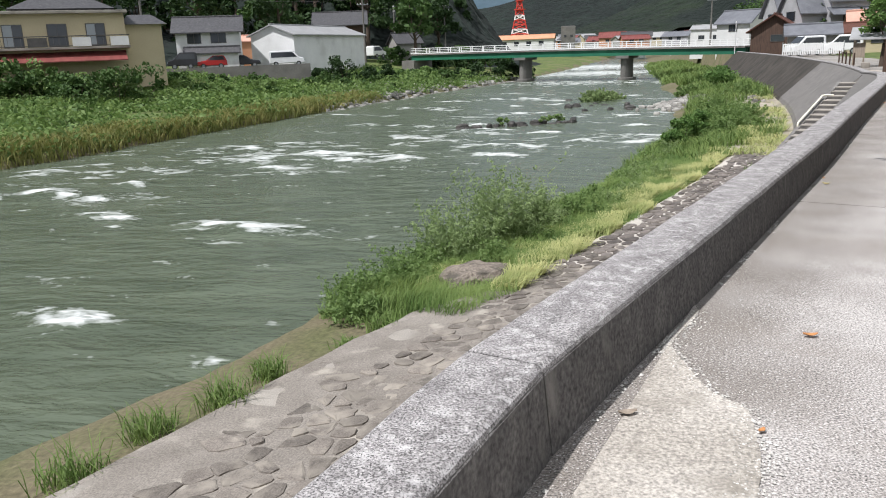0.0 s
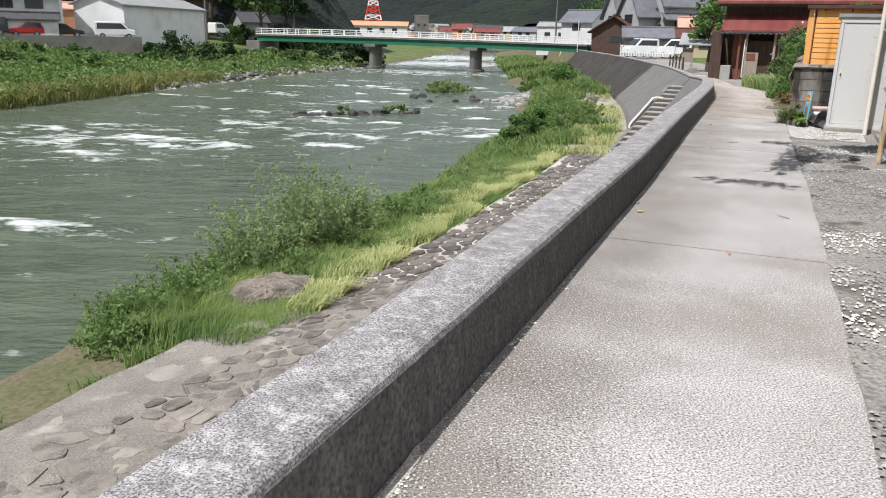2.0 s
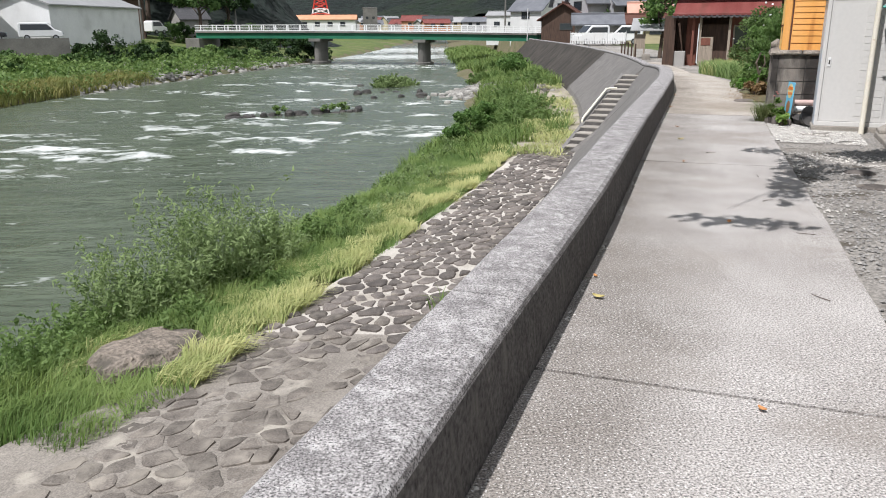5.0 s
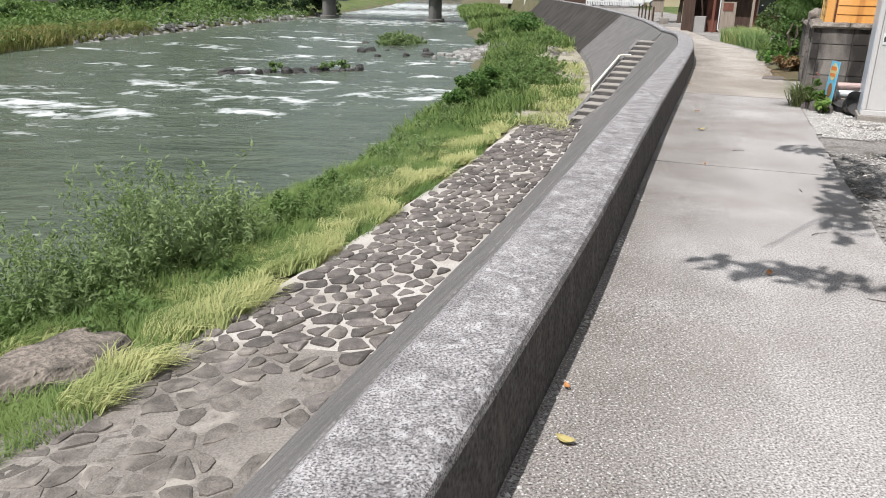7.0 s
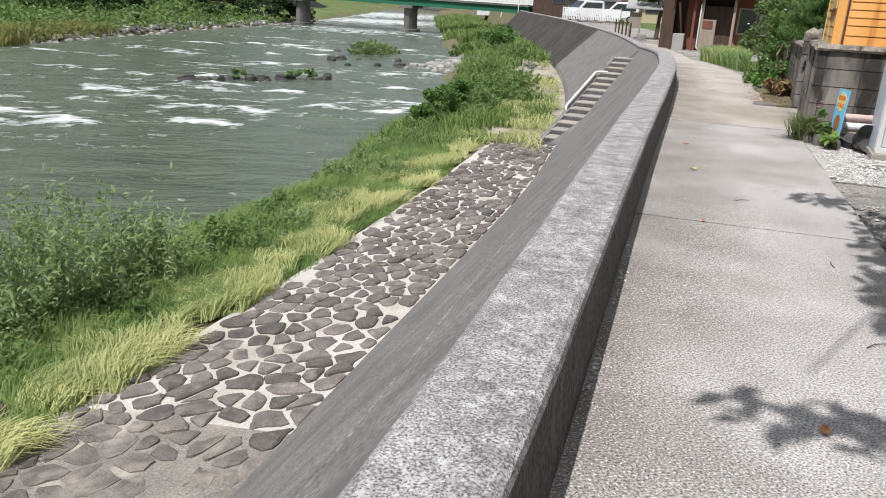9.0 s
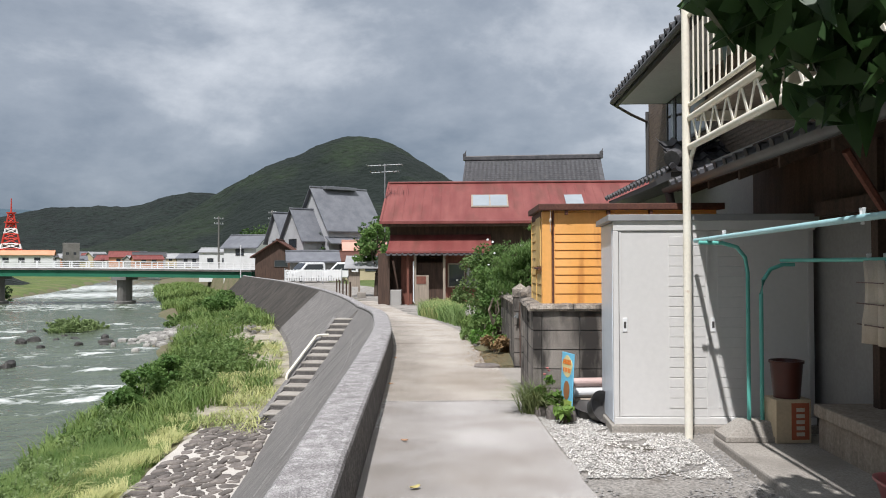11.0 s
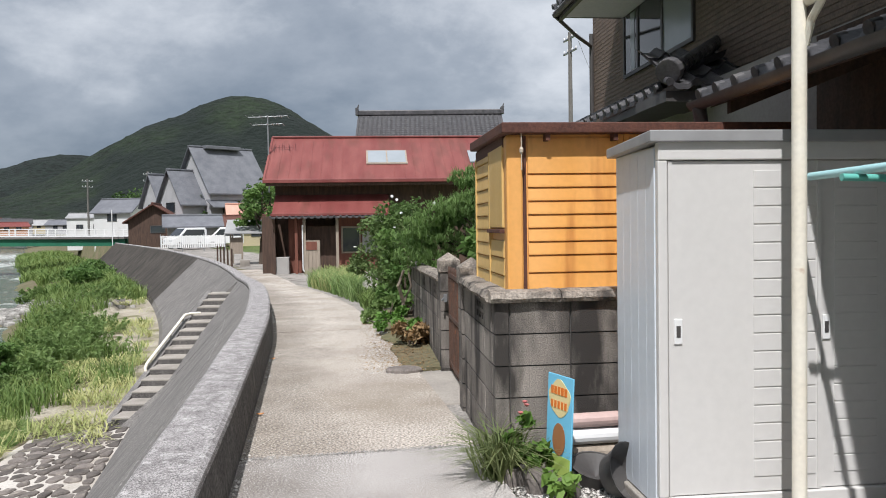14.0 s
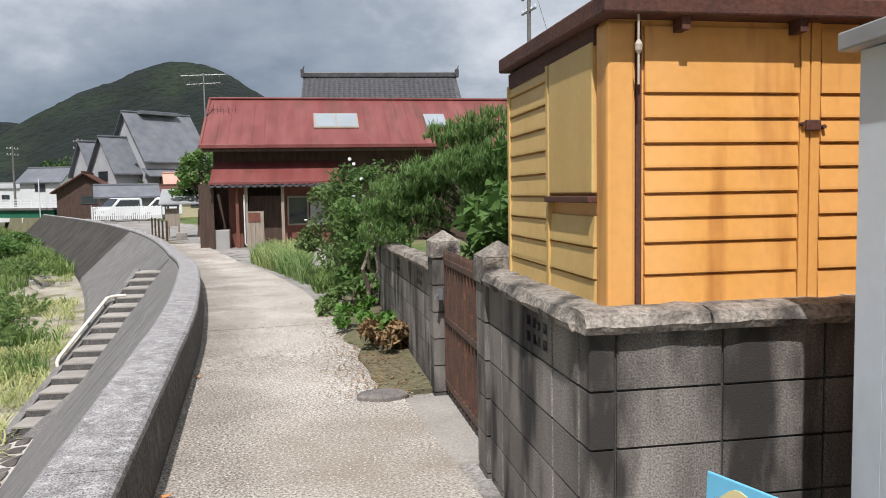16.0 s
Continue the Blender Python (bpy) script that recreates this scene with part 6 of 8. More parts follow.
fence = thing("fence", "white picket fence along the lane in front of parked vans", "fence", pose(23.4, 78.6, -0.12, 0, 0, -16))
for k in range(34):
    part("picket", Build().box(0.155 * k, 0.155 * k + 0.10, 0, 0.03, 0.0, 1.02 + 0.05 * (k % 2)), WHITE_PAINT, fence)
for z in (0.3, 0.95):
    part("fence_rail", Build().box(0, 5.3, 0.03, 0.06, z, z + 0.08), WHITE_PAINT, fence)
for k in range(4):
    part("fence_post", Build().box(1.75 * k - 0.04, 1.75 * k + 0.04, 0.03, 0.12, -0.4, 1.2), STEEL, fence)


def vehicle(label, m, paint, van, length=4.3, group="parked cars"):
    """A parked car: x forward; body, glasshouse, four wheels, lights."""
    w = 0.82
    ob = thing("van" if van else "car", label, "car", m, group)
    if van:
        side = [(-length / 2, 0.35), (-length / 2, 1.75), (-length / 2 + 0.2, 1.9), (length / 2 - 1.5, 1.9), (length / 2 - 0.75, 1.15), (length / 2 - 0.1, 0.95), (length / 2, 0.4)]
        glass = [(-length / 2 + 0.25, 1.1), (-length / 2 + 0.3, 1.72), (length / 2 - 1.52, 1.72), (length / 2 - 0.95, 1.12)]
    else:
        side = [(-length / 2, 0.35), (-length / 2 + 0.05, 0.95), (-length / 2 + 0.35, 1.5), (length / 2 - 2.0, 1.52), (length / 2 - 1.15, 0.98), (length / 2 - 0.12, 0.82), (length / 2, 0.4)]
        glass = [(-length / 2 + 0.3, 1.0), (-length / 2 + 0.5, 1.42), (length / 2 - 2.02, 1.44), (length / 2 - 1.3, 1.0)]
    turn = Matrix(((0, 1, 0, 0), (1, 0, 0, 0), (0, 0, 1, 0), (0, 0, 0, 1)))
    part("body", Build().extrude_x(side, -w, w, turn), paint, ob, bevel=0.09)
    part("side_glass", Build().extrude_x(glass, -w - 0.012, -w + 0.02, turn), GLASS, ob)
    part("side_glass", Build().extrude_x(glass, w - 0.02, w + 0.012, turn), GLASS, ob)
    fx = length / 2 - (1.5 if van else 2.0)
    fz = (1.9, 1.15) if van else (1.52, 0.98)
    bx = fx + (0.75 if van else 0.85)
    part("windscreen", Build().add([(fx + 0.1, -0.68, fz[0] - 0.06), (fx + 0.1, 0.68, fz[0] - 0.06), (bx, 0.74, fz[1] + 0.06), (bx, -0.74, fz[1] + 0.06), (fx + 0.13, -0.68, fz[0] - 0.05), (fx + 0.13, 0.68, fz[0] - 0.05), (bx + 0.03, 0.74, fz[1] + 0.07), (bx + 0.03, -0.74, fz[1] + 0.07)],
                                   [(0, 1, 2, 3), (7, 6, 5, 4), (0, 4, 5, 1), (1, 5, 6, 2), (2, 6, 7, 3), (3, 7, 4, 0)]), GLASS, ob)
    for x in (-length / 2 + 0.8, length / 2 - 0.8):
        for y in (-w + 0.08, w - 0.08):
            wh = part("wheel", Build().tube([(x, y - 0.1, 0.31), (x, y + 0.1, 0.31)], 0.31, 16), RUBBER, ob)
            part("rim", Build().tube([(x, y - 0.115, 0.31), (x, y + 0.115, 0.31)], 0.19, 12), STEEL, wh)
    for y in (-0.6, 0.6):
        part("headlight", Build().box(length / 2 - 0.1, length / 2 + 0.01, y - 0.16, y + 0.16, 0.66, 0.82), PALE_GLASS, ob, bevel=0.03)
    return ob


vehicle("white van parked behind the picket fence", pose(26.6, 82.6, -0.3, 0, 0, 195), CAR_WHITE, True, 3.6, "vans by the fence")
vehicle("white van parked beside the low house", pose(30.0, 82.0, -0.3, 0, 0, 160), CAR_WHITE, True, 3.6, "vans by the fence")
shelter = thing("shelter", "small lean-to shelter with a sheet roof on thin posts", "shelter", pose(21.2, 53.2, -0.5, 0, 0, -24))
for x, y in ((-0.6, -0.6), (0.0, -0.6), (-0.6, 0.8), (1.7, 0.8)):
    part("post", Build().tube([(x, y, 0), (x, y, 1.75)], 0.05, 6), GREY_WOOD, shelter)
part("roof", slope_sheet(Build(), -0.9, 2.2, -0.9, 1.75, 1.2, 2.5, 0.06), SHEET_ROOF, shelter, "grey sheet roof")
part("panel", Build().box(-0.62, 0.05, -0.64, -0.58, 0.6, 1.5), GREY_WOOD, shelter, "weathered board panel")
for k in range(5):
    plain("bollard", Build().tube([(0, 0, -0.1), (0, 0, 0.95)], 0.05, 8), DARK_WOOD, "short dark wooden post beside the lane", "post", "lane posts", m=pose(19.6 + 0.45 * k, 50.5 + 1.9 * k, -0.5))
plain("stone_base", Build().box(-0.25, 0.25, -0.25, 0.25, -0.2, 0.35), OLD_CONCRETE, "grey concrete footing block beside the shelter", "block", bevel=0.03, m=pose(20.4, 50.8, -0.5, 0, 0, -20))

# ---- bridge ----
BR, BL = Vector((24.6, 102.1, 0.0)), Vector((-19.6, 123.3, 0.0))
span = (BL - BR)
bridge_m = Matrix.Translation(BR) @ Matrix.Rotation(math.atan2(span.y, span.x), 4, "Z")
BLEN = span.length
bridge = thing("bridge", "green steel girder bridge with white railings across the river", "bridge", bridge_m, kind="structure")


def deck_z(x):
    return 0.72 + 0.42 * x / BLEN + 0.12 * math.sin(math.pi * min(1, max(0, x / BLEN)))


def beam(y0, y1, lo, hi, n=14, x0=-1.0, x1=None):
    x1 = BLEN + 1.0 if x1 is None else x1
    g = Build()
    for i in range(n + 1):
        x = x0 + (x1 - x0) * i / n
        g.v += [(x, y0, deck_z(x) + lo), (x, y1, deck_z(x) + lo), (x, y1, deck_z(x) + hi), (x, y0, deck_z(x) + hi)]
    g.f = [(i * 4 + j, i * 4 + (j + 1) % 4, i * 4 + 4 + (j + 1) % 4, i * 4 + 4 + j) for i in range(n) for j in range(4)] + [(0, 3, 2, 1), (n * 4, n * 4 + 1, n * 4 + 2, n * 4 + 3)]
    return g


part("deck", beam(-4.0, 0.0, -0.22, 0.0), PIER, bridge, "grey concrete deck")
for y in (-0.35, -1.7, -3.8):
    part("girder", beam(y, y + 0.12, -0.95, -0.22), BRIDGE_GREEN, bridge)
    part("flange", beam(y - 0.12, y + 0.24, -1.0, -0.95), BRIDGE_GREEN, bridge)
for k in range(25):
    x = BLEN * k / 24
    part("stiffener", Build().box(x - 0.04, x + 0.04, -0.36, -0.22, deck_z(x) - 0.95, deck_z(x) - 0.22), BRIDGE_GREEN, bridge)
for y in (-0.08, -3.95):
    part("kerb", beam(y - 0.1, y + 0.1, 0.0, 0.14), WHITE_PAINT, bridge)
    for z, t in ((0.80, 0.09), (0.52, 0.06), (0.28, 0.06)):
        part("railing", beam(y - 0.04, y + 0.04, z, z + t), WHITE_PAINT, bridge)
    for k in range(25):
        x = BLEN * k / 24
        part("rail_post", Build().box(x - 0.06, x + 0.06, y - 0.05, y + 0.05, deck_z(x), deck_z(x) + 0.86), WHITE_PAINT, bridge)
for x in (0.303 * BLEN, 0.622 * BLEN):
    part("pier", Build().prism([(x + 0.75 * math.cos(a), -2.0 + 1.5 * math.sin(a)) for a in (2 * math.pi * k / 16 for k in range(16))], -4.5, deck_z(x) - 1.35), PIER, bridge, "grey concrete pier", bevel=0.05)
    part("pier_head", Build().box(x - 0.9, x + 0.9, -4.0, 0.0, deck_z(x) - 1.4, deck_z(x) - 1.0), PIER, bridge, bevel=0.05)
    part("pier_foot", Build().prism([(x + 1.15 * math.cos(a), -2.0 + 1.9 * math.sin(a)) for a in (2 * math.pi * k / 16 for k in range(16))], -4.5, -3.0), PIER, bridge, bevel=0.08)
for x in (-1.4, BLEN + 1.2):
    part("abutment", Build().box(x - 1.2, x + 1.2, -4.6, 0.6, -4.0, deck_z(x) - 0.98), PIER, bridge, bevel=0.05)
post = thing("sign_pole", "thin white pole at the end of the bridge", "pole", pose(24.2, 101.2, -0.2))
part("pole", Build().tube([(0, 0, 0), (0, 0, 3.9)], 0.05, 6), WHITE_PAINT, post)

# ---- far bank: apartment, houses, warehouse, cars ----
apt_dir = math.degrees(math.atan2(67.2 - 60.2, -33.6 + 44.8))
apt = thing("apartment", "tan two-storey apartment block with a long balcony and a red awning", "apartment building", pose(-48.9, 59.8, 0.3, 0, 0, apt_dir))
AW = 22.0
part("wall", Build().box(-AW + 14.0, 14.0, 0.0, 8.0, -1.0, 5.6), TAN_WALL, apt)
part("roof", Build().box(-AW + 13.7, 14.3, -0.6, 8.3, 5.6, 5.85), OLD_CONCRETE, apt, "flat concrete roof edge", bevel=0.03)
part("balcony_floor", Build().box(-AW + 14.0, 14.2, -1.4, 0.0, 2.55, 2.75), OLD_CONCRETE, apt, bevel=0.02)
part("awning", slope_sheet(Build(), -AW + 13.6, 13.8, -2.3, 1.55, 0.0, 2.35, 0.08), RED_ROOF, apt, "faded red sheet awning")
part("balcony_rail", Build().box(-AW + 14.0, 14.2, -1.4, -1.35, 3.62, 3.70).box(-AW + 14.0, 14.2, -1.4, -1.35, 2.85, 2.9), GUTTER, apt)
for k in range(45):
    part("baluster", Build().box(-AW + 14.0 + 0.5 * k, -AW + 14.03 + 0.5 * k, -1.39, -1.36, 2.75, 3.65), GUTTER, apt)
for k, x in enumerate((-5.5, -1.5, 2.3, 6.0, 9.5, 12.6)):
    part("balcony_panel", Build().box(x, x + 1.5, -1.45, -1.40, 2.78, 3.55), WHITE_WALL if k % 3 else GUTTER, apt, "pale balcony panel")
    wf = part("window", Build().box(x - 1.9, x - 0.3, -0.05, 0.0, 2.8, 4.75), GUTTER, apt)
    part("pane", Build().box(x - 1.82, x - 1.12, -0.06, -0.05, 2.88, 4.68), PALE_GLASS if k % 2 else GLASS, wf)
    part("pane", Build().box(x - 1.08, x - 0.38, -0.06, -0.05, 2.88, 4.68), GLASS, wf)
part("roof_house", Build().box(5.0, 13.0, 1.5, 7.5, 5.85, 6.1).add([(4.6, 1.0, 6.1), (13.4, 1.0, 6.1), (13.4, 8.0, 6.1), (4.6, 8.0, 6.1), (7, 4.5, 7.4), (11, 4.5, 7.4)], [(0, 1, 5, 4), (1, 2, 5), (2, 3, 4, 5), (3, 0, 4)]), TILE, apt, "dark hipped roof")
part("side_wing", Build().box(14.0, 17.2, 1.0, 6.0, -1.0, 4.6), TAN_WALL, apt)
part("wing_roof", Build().add([(13.6, 0.4, 4.6), (17.7, 0.4, 4.6), (17.7, 6.6, 4.6), (13.6, 6.6, 4.6), (14.5, 3.5, 5.6), (16.6, 3.5, 5.6)], [(0, 1, 5, 4), (1, 2, 5), (2, 3, 4, 5), (3, 0, 4), (3, 2, 1, 0)]), TILE, apt, "dark hipped roof")
gable_house("tiled_house", "two-storey house with dark grey tiles and a white gable", pose(-40.2, 92.5, 0.6, 0, 0, 20), 7.4, 6.0, 4.3, 1.6, WHITE_WALL, TILE, 0.5,
            [("f", -1.6, 2.8, 1.6, 1.2), ("f", 1.2, 2.8, 1.8, 1.2), ("f", -1.8, 0.6, 1.5, 1.3), ("f", 1.6, 0.6, 1.8, 1.3), ("l", 0.5, 2.6, 1.3, 1.0)])
gable_house("porch_roof", "low dark tiled lean-to beside the parked cars", pose(-38.6, 89.2, 0.5, 0, 0, 20), 6.0, 1.6, 1.9, 0.5, WHITE_WALL, TILE, 0.3, cat="lean-to")
gable_house("orange_house", "low house with a salmon-orange wall behind the cars", pose(-39.5, 103.0, 0.5, 0, 0, 20), 6.5, 4.5, 3.2, 0.7, BRICK_ORANGE, PINK_ROOF, 0.2)
gable_house("warehouse", "white corrugated warehouse with a shallow grey gable roof", pose(-31.6, 106.8, 0.2, 0, 0, 77), 20.0, 6.4, 4.1, 1.15, WHITE_WALL, SHEET_ROOF, 0.4, [("r", 0, 0, 0.01, 0.01)])
gable_house("dark_house", "old dark house with a heavy tiled roof among trees", pose(-35.0, 136.5, 1.5, 0, 0, 12), 8.5, 7.0, 5.2, 2.0, DARK_WOOD, TILE, 0.6, [("f", -1.5, 3.0, 1.2, 1.0)])
gable_house("hut", "small grey hut with a dark roof by the trees", pose(-24.0, 138.5, 0.8, 0, 0, 35), 4.6, 4.0, 2.4, 1.5, HOUSE_WALL, TILE, 0.4)
vehicle("dark van parked under the house", pose(-41.6, 87.3, 0.55, 0, 0, 205), CAR_DARK, True, 3.4)
vehicle("red hatchback parked beside dark cars", pose(-38.7, 89.0, 0.45, 0, 0, 205), CAR_RED, False, 3.6)
vehicle("dark blue car parked beside the red one", pose(-35.6, 91.8, 0.4, 0, 0, 25), CAR_DARK, False, 3.6)
vehicle("white van parked in front of the warehouse", pose(-31.4, 95.0, 0.35, 0, 0, 20), CAR_WHITE, True, 4.4)
vehicle("small white truck on the far road", pose(-27.0, 128.0, 0.8, 0, 0, 60), CAR_WHITE, True, 3.2)
plain("retaining_wall", Build().box(-13, 9, 0, 0.25, -1.6, 0.45), PIER, "low grey concrete wall below the parked cars", "wall", kind="structure", m=pose(-35.5, 87.5, 0.2, 0, 0, 22))


def utility_pole(m, h, label, wires=()):
    p = thing("utility_pole", label, "utility pole", m, "utility poles")
    part("pole", Build().tube([(0, 0, -0.5), (0, 0, h)], 0.17, 10, 0.11), PIER, p, smooth=True)
    for z in (h - 0.4, h - 1.2):
        part("cross_arm", Build().box(-0.9, 0.9, -0.05, 0.05, z, z + 0.09), STEEL, p)
        for x in (-0.8, -0.3, 0.3, 0.8):
            part("insulator", Build().lathe([(0.0, 0), (0.05, 0.02), (0.05, 0.12), (0.0, 0.16)], 8, (x, 0, z + 0.09)), WHITE_PAINT, p)
    return p


for k, (x, y, z, h) in enumerate(((-27.5, 122.0, 0.6, 9.5), (-44.5, 84.5, 0.5, 9.0), (-26.2, 141.0, 0.8, 9.0), (-17.5, 145.0, 0.8, 9.0), (38.45, 44.95, -0.2, 13.0), (30.5, 111.0, 0.2, 8.5), (26.6, 128.0, 0.2, 8.5), (-48.0, 75.0, 0.6, 10.0))):
    utility_pole(pose(x, y, z, 0, 0, 30 + 40 * (k % 3)), h, "grey concrete utility pole with steel cross-arms")


def wire(a, b, sag):
    a, b = Vector(a), Vector(b)
    pts = [a.lerp(b, f) - Vector((0, 0, sag * 4 * f * (1 - f))) for f in (k / 14 for k in range(15))]
    plain("power_line", Build().tube(pts, 0.012, 4), GUTTER, "thin black overhead power line", "cable", "power lines")


wire((38.9, 44.7, 12.3), (70, 70, 13.0), 0.6)
wire((-48.0, 75.0, 10.2), (-44.5, 84.5, 9.2), 0.2)
wire((-44.5, 84.5, 9.2), (-27.5, 122.0, 9.8), 0.7)
wire((-27.5, 122.0, 9.4), (-26.2, 141.0, 9.2), 0.4)
wire((-26.2, 141.0, 9.2), (-17.5, 145.0, 9.2), 0.3)

# red and white lattice tower with its station
tower = thing("lattice_tower", "red and white steel lattice communications tower above a low station", "tower", pose(-7.4, 268.0, 2.5))
TH = 18.0


def tower_half(z):
    return 3.2 * (1 - z / TH) ** 1.5 + 0.35


levels = [0, 1.8, 3.5, 5.0, 6.5, 8.0, 9.5, 11.0, 12.5, 14.0]
for k, (z0, z1) in enumerate(zip(levels[:-1], levels[1:])):
    a, b = tower_half(z0), tower_half(z1)
    c0 = [(a, a), (-a, a), (-a, -a), (a, -a)]
    c1 = [(b, b), (-b, b), (-b, -b), (b, -b)]
    mat = WHITE_PAINT if k in (2, 5) else TOWER_RED
    for i in range(4):
        j = (i + 1) % 4
        part("tower_leg", Build().tube([(*c0[i], z0), (*c1[i], z1)], 0.2, 5), mat, tower)
        part("tower_brace", Build().tube([(*c0[i], z0), (*c1[j], z1)], 0.13, 4), mat, tower)
        part("tower_brace", Build().tube([(*c0[j], z0), (*c1[i], z1)], 0.13, 4), mat, tower)
        part("tower_tie", Build().tube([(*c1[i], z1), (*c1[j], z1)], 0.13, 4), mat, tower)
for z, r in ((11.2, 1.9), (14.0, 1.3)):
    part("tower_platform", Build().prism([(r * math.cos(a), r * math.sin(a)) for a in (2 * math.pi * k / 12 for k in range(12))], z, z + 0.35), TOWER_RED, tower, "round red platform")
part("mast", Build().tube([(0, 0, 14.0), (0, 0, 18.5)], 0.25, 8, 0.12), TOWER_RED, tower)
gable_house("station", "low pale station building with an orange roof under the tower", pose(-6.0, 262.0, 1.2, 0, 0, -4), 20.0, 8.0, 3.0, 1.2, WHITE_WALL, BRICK_ORANGE, 0.4, [("f", -6, 0.8, 1.6, 1.4), ("f", -2, 0.8, 1.6, 1.4), ("f", 2, 0.8, 1.6, 1.4), ("f", 6, 0.8, 1.6, 1.4)], cat="building")
gable_house("office", "small grey flat-topped concrete block in the town", pose(8.5, 262.0, 1.2, 0, 0, 0), 4.5, 5.0, 6.3, 0.1, PIER, PIER, 0.05, [("f", -1, 3.0, 0.8, 0.8), ("f", 1, 3.0, 0.8, 0.8)], cat="building")
town = random.Random(5)
for k in range(64):
    x, y = town.uniform(-4, 105), town.uniform(255, 380)
    if x < 20 and y < 285:
        continue
    walls, roofs = (PALE_GREY_WALL, TAN_WALL, HOUSE_WALL, BRICK_ORANGE), (TILE, TILE_GREY, SHEET_ROOF, RED_ROOF, PINK_ROOF)
    i, j = (0, 0, 2, 1, 2, 0, 3)[town.randrange(7)], (0, 1, 2, 3, 1, 0, 2)[town.randrange(7)]
    lab = ("pale grey", "tan", "grey", "salmon")[i] + " town house with a " + ("dark tiled", "grey tiled", "grey sheet", "red sheet", "pink sheet")[j] + " roof"
    gable_house("town_house", lab, pose(x, y, 0.5 + (y - 230) * 0.01, 0, 0, town.uniform(-40, 40)), town.uniform(5, 10), town.uniform(4, 6), town.uniform(1.6, 3.4), town.uniform(0.9, 1.8), walls[i], roofs[j], 0.4,
                [("f", -1.5, 1.0, 1.4, 1.1), ("f", 1.5, 1.0, 1.4, 1.1)])


# ---- hills ----
def hill(name, label, hills, cx, cy, half_w, half_d, step, mat, bumps, yaw=0.0, base=-4.0):
    """A wooded hill from a few broad swells, broken by crowns."""
    xs, ys = np.arange(-half_w, half_w + 1, step), np.arange(-half_d, half_d + 1, step)
    xx, yy = np.meshgrid(xs, ys)
    z = np.zeros(xx.shape)
    for hx, hy, hh, sx, sy in hills:
        z = np.maximum(z, 0) + hh * np.exp(-((xx - hx) / sx) ** 2 - ((yy - hy) / sy) ** 2)
    mask = np.clip(z / 12.0, 0, 1)
    z = z + mask * (bumps * np.abs(rough(xx, yy, step * 1.15, 1.0)) + bumps * 0.9 * rough(xx, yy, step * 3.7, 2.0) + bumps * 1.8 * rough(xx, yy, step * 13, 3.0)) + base
    n = len(xs)
    g = Build()
    g.v = list(zip(xx.ravel().tolist(), yy.ravel().tolist(), z.ravel().tolist()))
    zr = z.ravel()
    g.f = [(j * n + i, j * n + i + 1, (j + 1) * n + i + 1, (j + 1) * n + i) for j in range(len(ys) - 1) for i in range(n - 1) if max(zr[j * n + i], zr[(j + 1) * n + i + 1]) > base + 1]
    plain(name, g, mat, label, "hill", kind="structure", smooth=True, m=pose(cx, cy, 0, 0, 0, yaw))


def ridge(label, crest, cx, cy, half_w, half_d, step, mat, bumps, depth, yaw):
    """A wooded ridge: a smooth crest line with spurs running down from it, broken by crowns."""
    xs, ys = np.arange(-half_w, half_w + 1, step), np.arange(-half_d, half_d + 1, step)
    xx, yy = np.meshgrid(xs, ys)
    cu, cz = np.array(crest, float).T
    fine_u = np.arange(cu[0], cu[-1], 4.0)
    kernel = np.exp(-(np.arange(-6, 7) / 3.0) ** 2)
    fine_z = np.convolve(np.pad(np.interp(fine_u, cu, cz), 6, mode="edge"), kernel / kernel.sum(), "valid")
    spur = 1.0 + 0.25 * rough(xx, yy * 0.35, 45.0, 4.0)
    z = np.interp(xx, fine_u, fine_z) * np.exp(-np.abs(yy / (depth * spur)) ** 1.5)
    mask = np.clip(z / 12.0, 0, 1)
    z = z + mask * (bumps * np.abs(rough(xx, yy, step * 1.15, 1.0)) + bumps * 0.7 * rough(xx, yy, step * 3.7, 2.0)) - 2.0
    n = len(xs)
    g = Build()
    g.v = list(zip(xx.ravel().tolist(), yy.ravel().tolist(), z.ravel().tolist()))
    g.f = [(j * n + i, j * n + i + 1, (j + 1) * n + i + 1, (j + 1) * n + i) for j in range(len(ys) - 1) for i in range(n - 1)]
    plain("backdrop", g, mat, label, "hill", kind="structure", smooth=True, m=pose(cx, cy, 0, 0, 0, yaw))


ridge("rounded green wooded mountain above the town", [(-170, 4), (-110, 20), (-60, 40), (-29, 54), (7, 77), (55, 108), (81, 117), (123, 139), (159, 146), (198, 139), (274, 92), (322, 66), (420, 40)],
      152, 845, 400, 260, 6.0, FOREST_LIGHT, 2.6, 190, -10)
ridge("long dark wooded ridge behind the town", [(-620, 30), (-420, 40), (-340, 46), (-254, 54), (-178, 70), (-88, 72), (-50, 88), (-15, 93), (15, 88), (70, 62), (200, 50), (420, 40)],
      178, 993, 600, 240, 7.0, FOREST, 2.8, 150, -10)
hill("backdrop", "ridge far up the valley, coloured with painted blue haze", [(0, 0, 85, 420, 200), (300, 0, 70, 300, 200), (-350, 0, 75, 300, 200)], -120, 2000, 900, 350, 22.0, FAR_HAZE, 6.0)
hill("backdrop", "steep dark cedar-wooded hillside behind the far-bank houses", [(-36, 24, 52, 42, 36), (-70, 60, 75, 70, 60), (8, 30, 26, 22, 34), (22, -16, 45, 18, 22), (-120, 0, 70, 60, 60), (-160, -60, 70, 60, 70)], -62, 185, 240, 190, 2.6, FOREST, 2.4, 30)


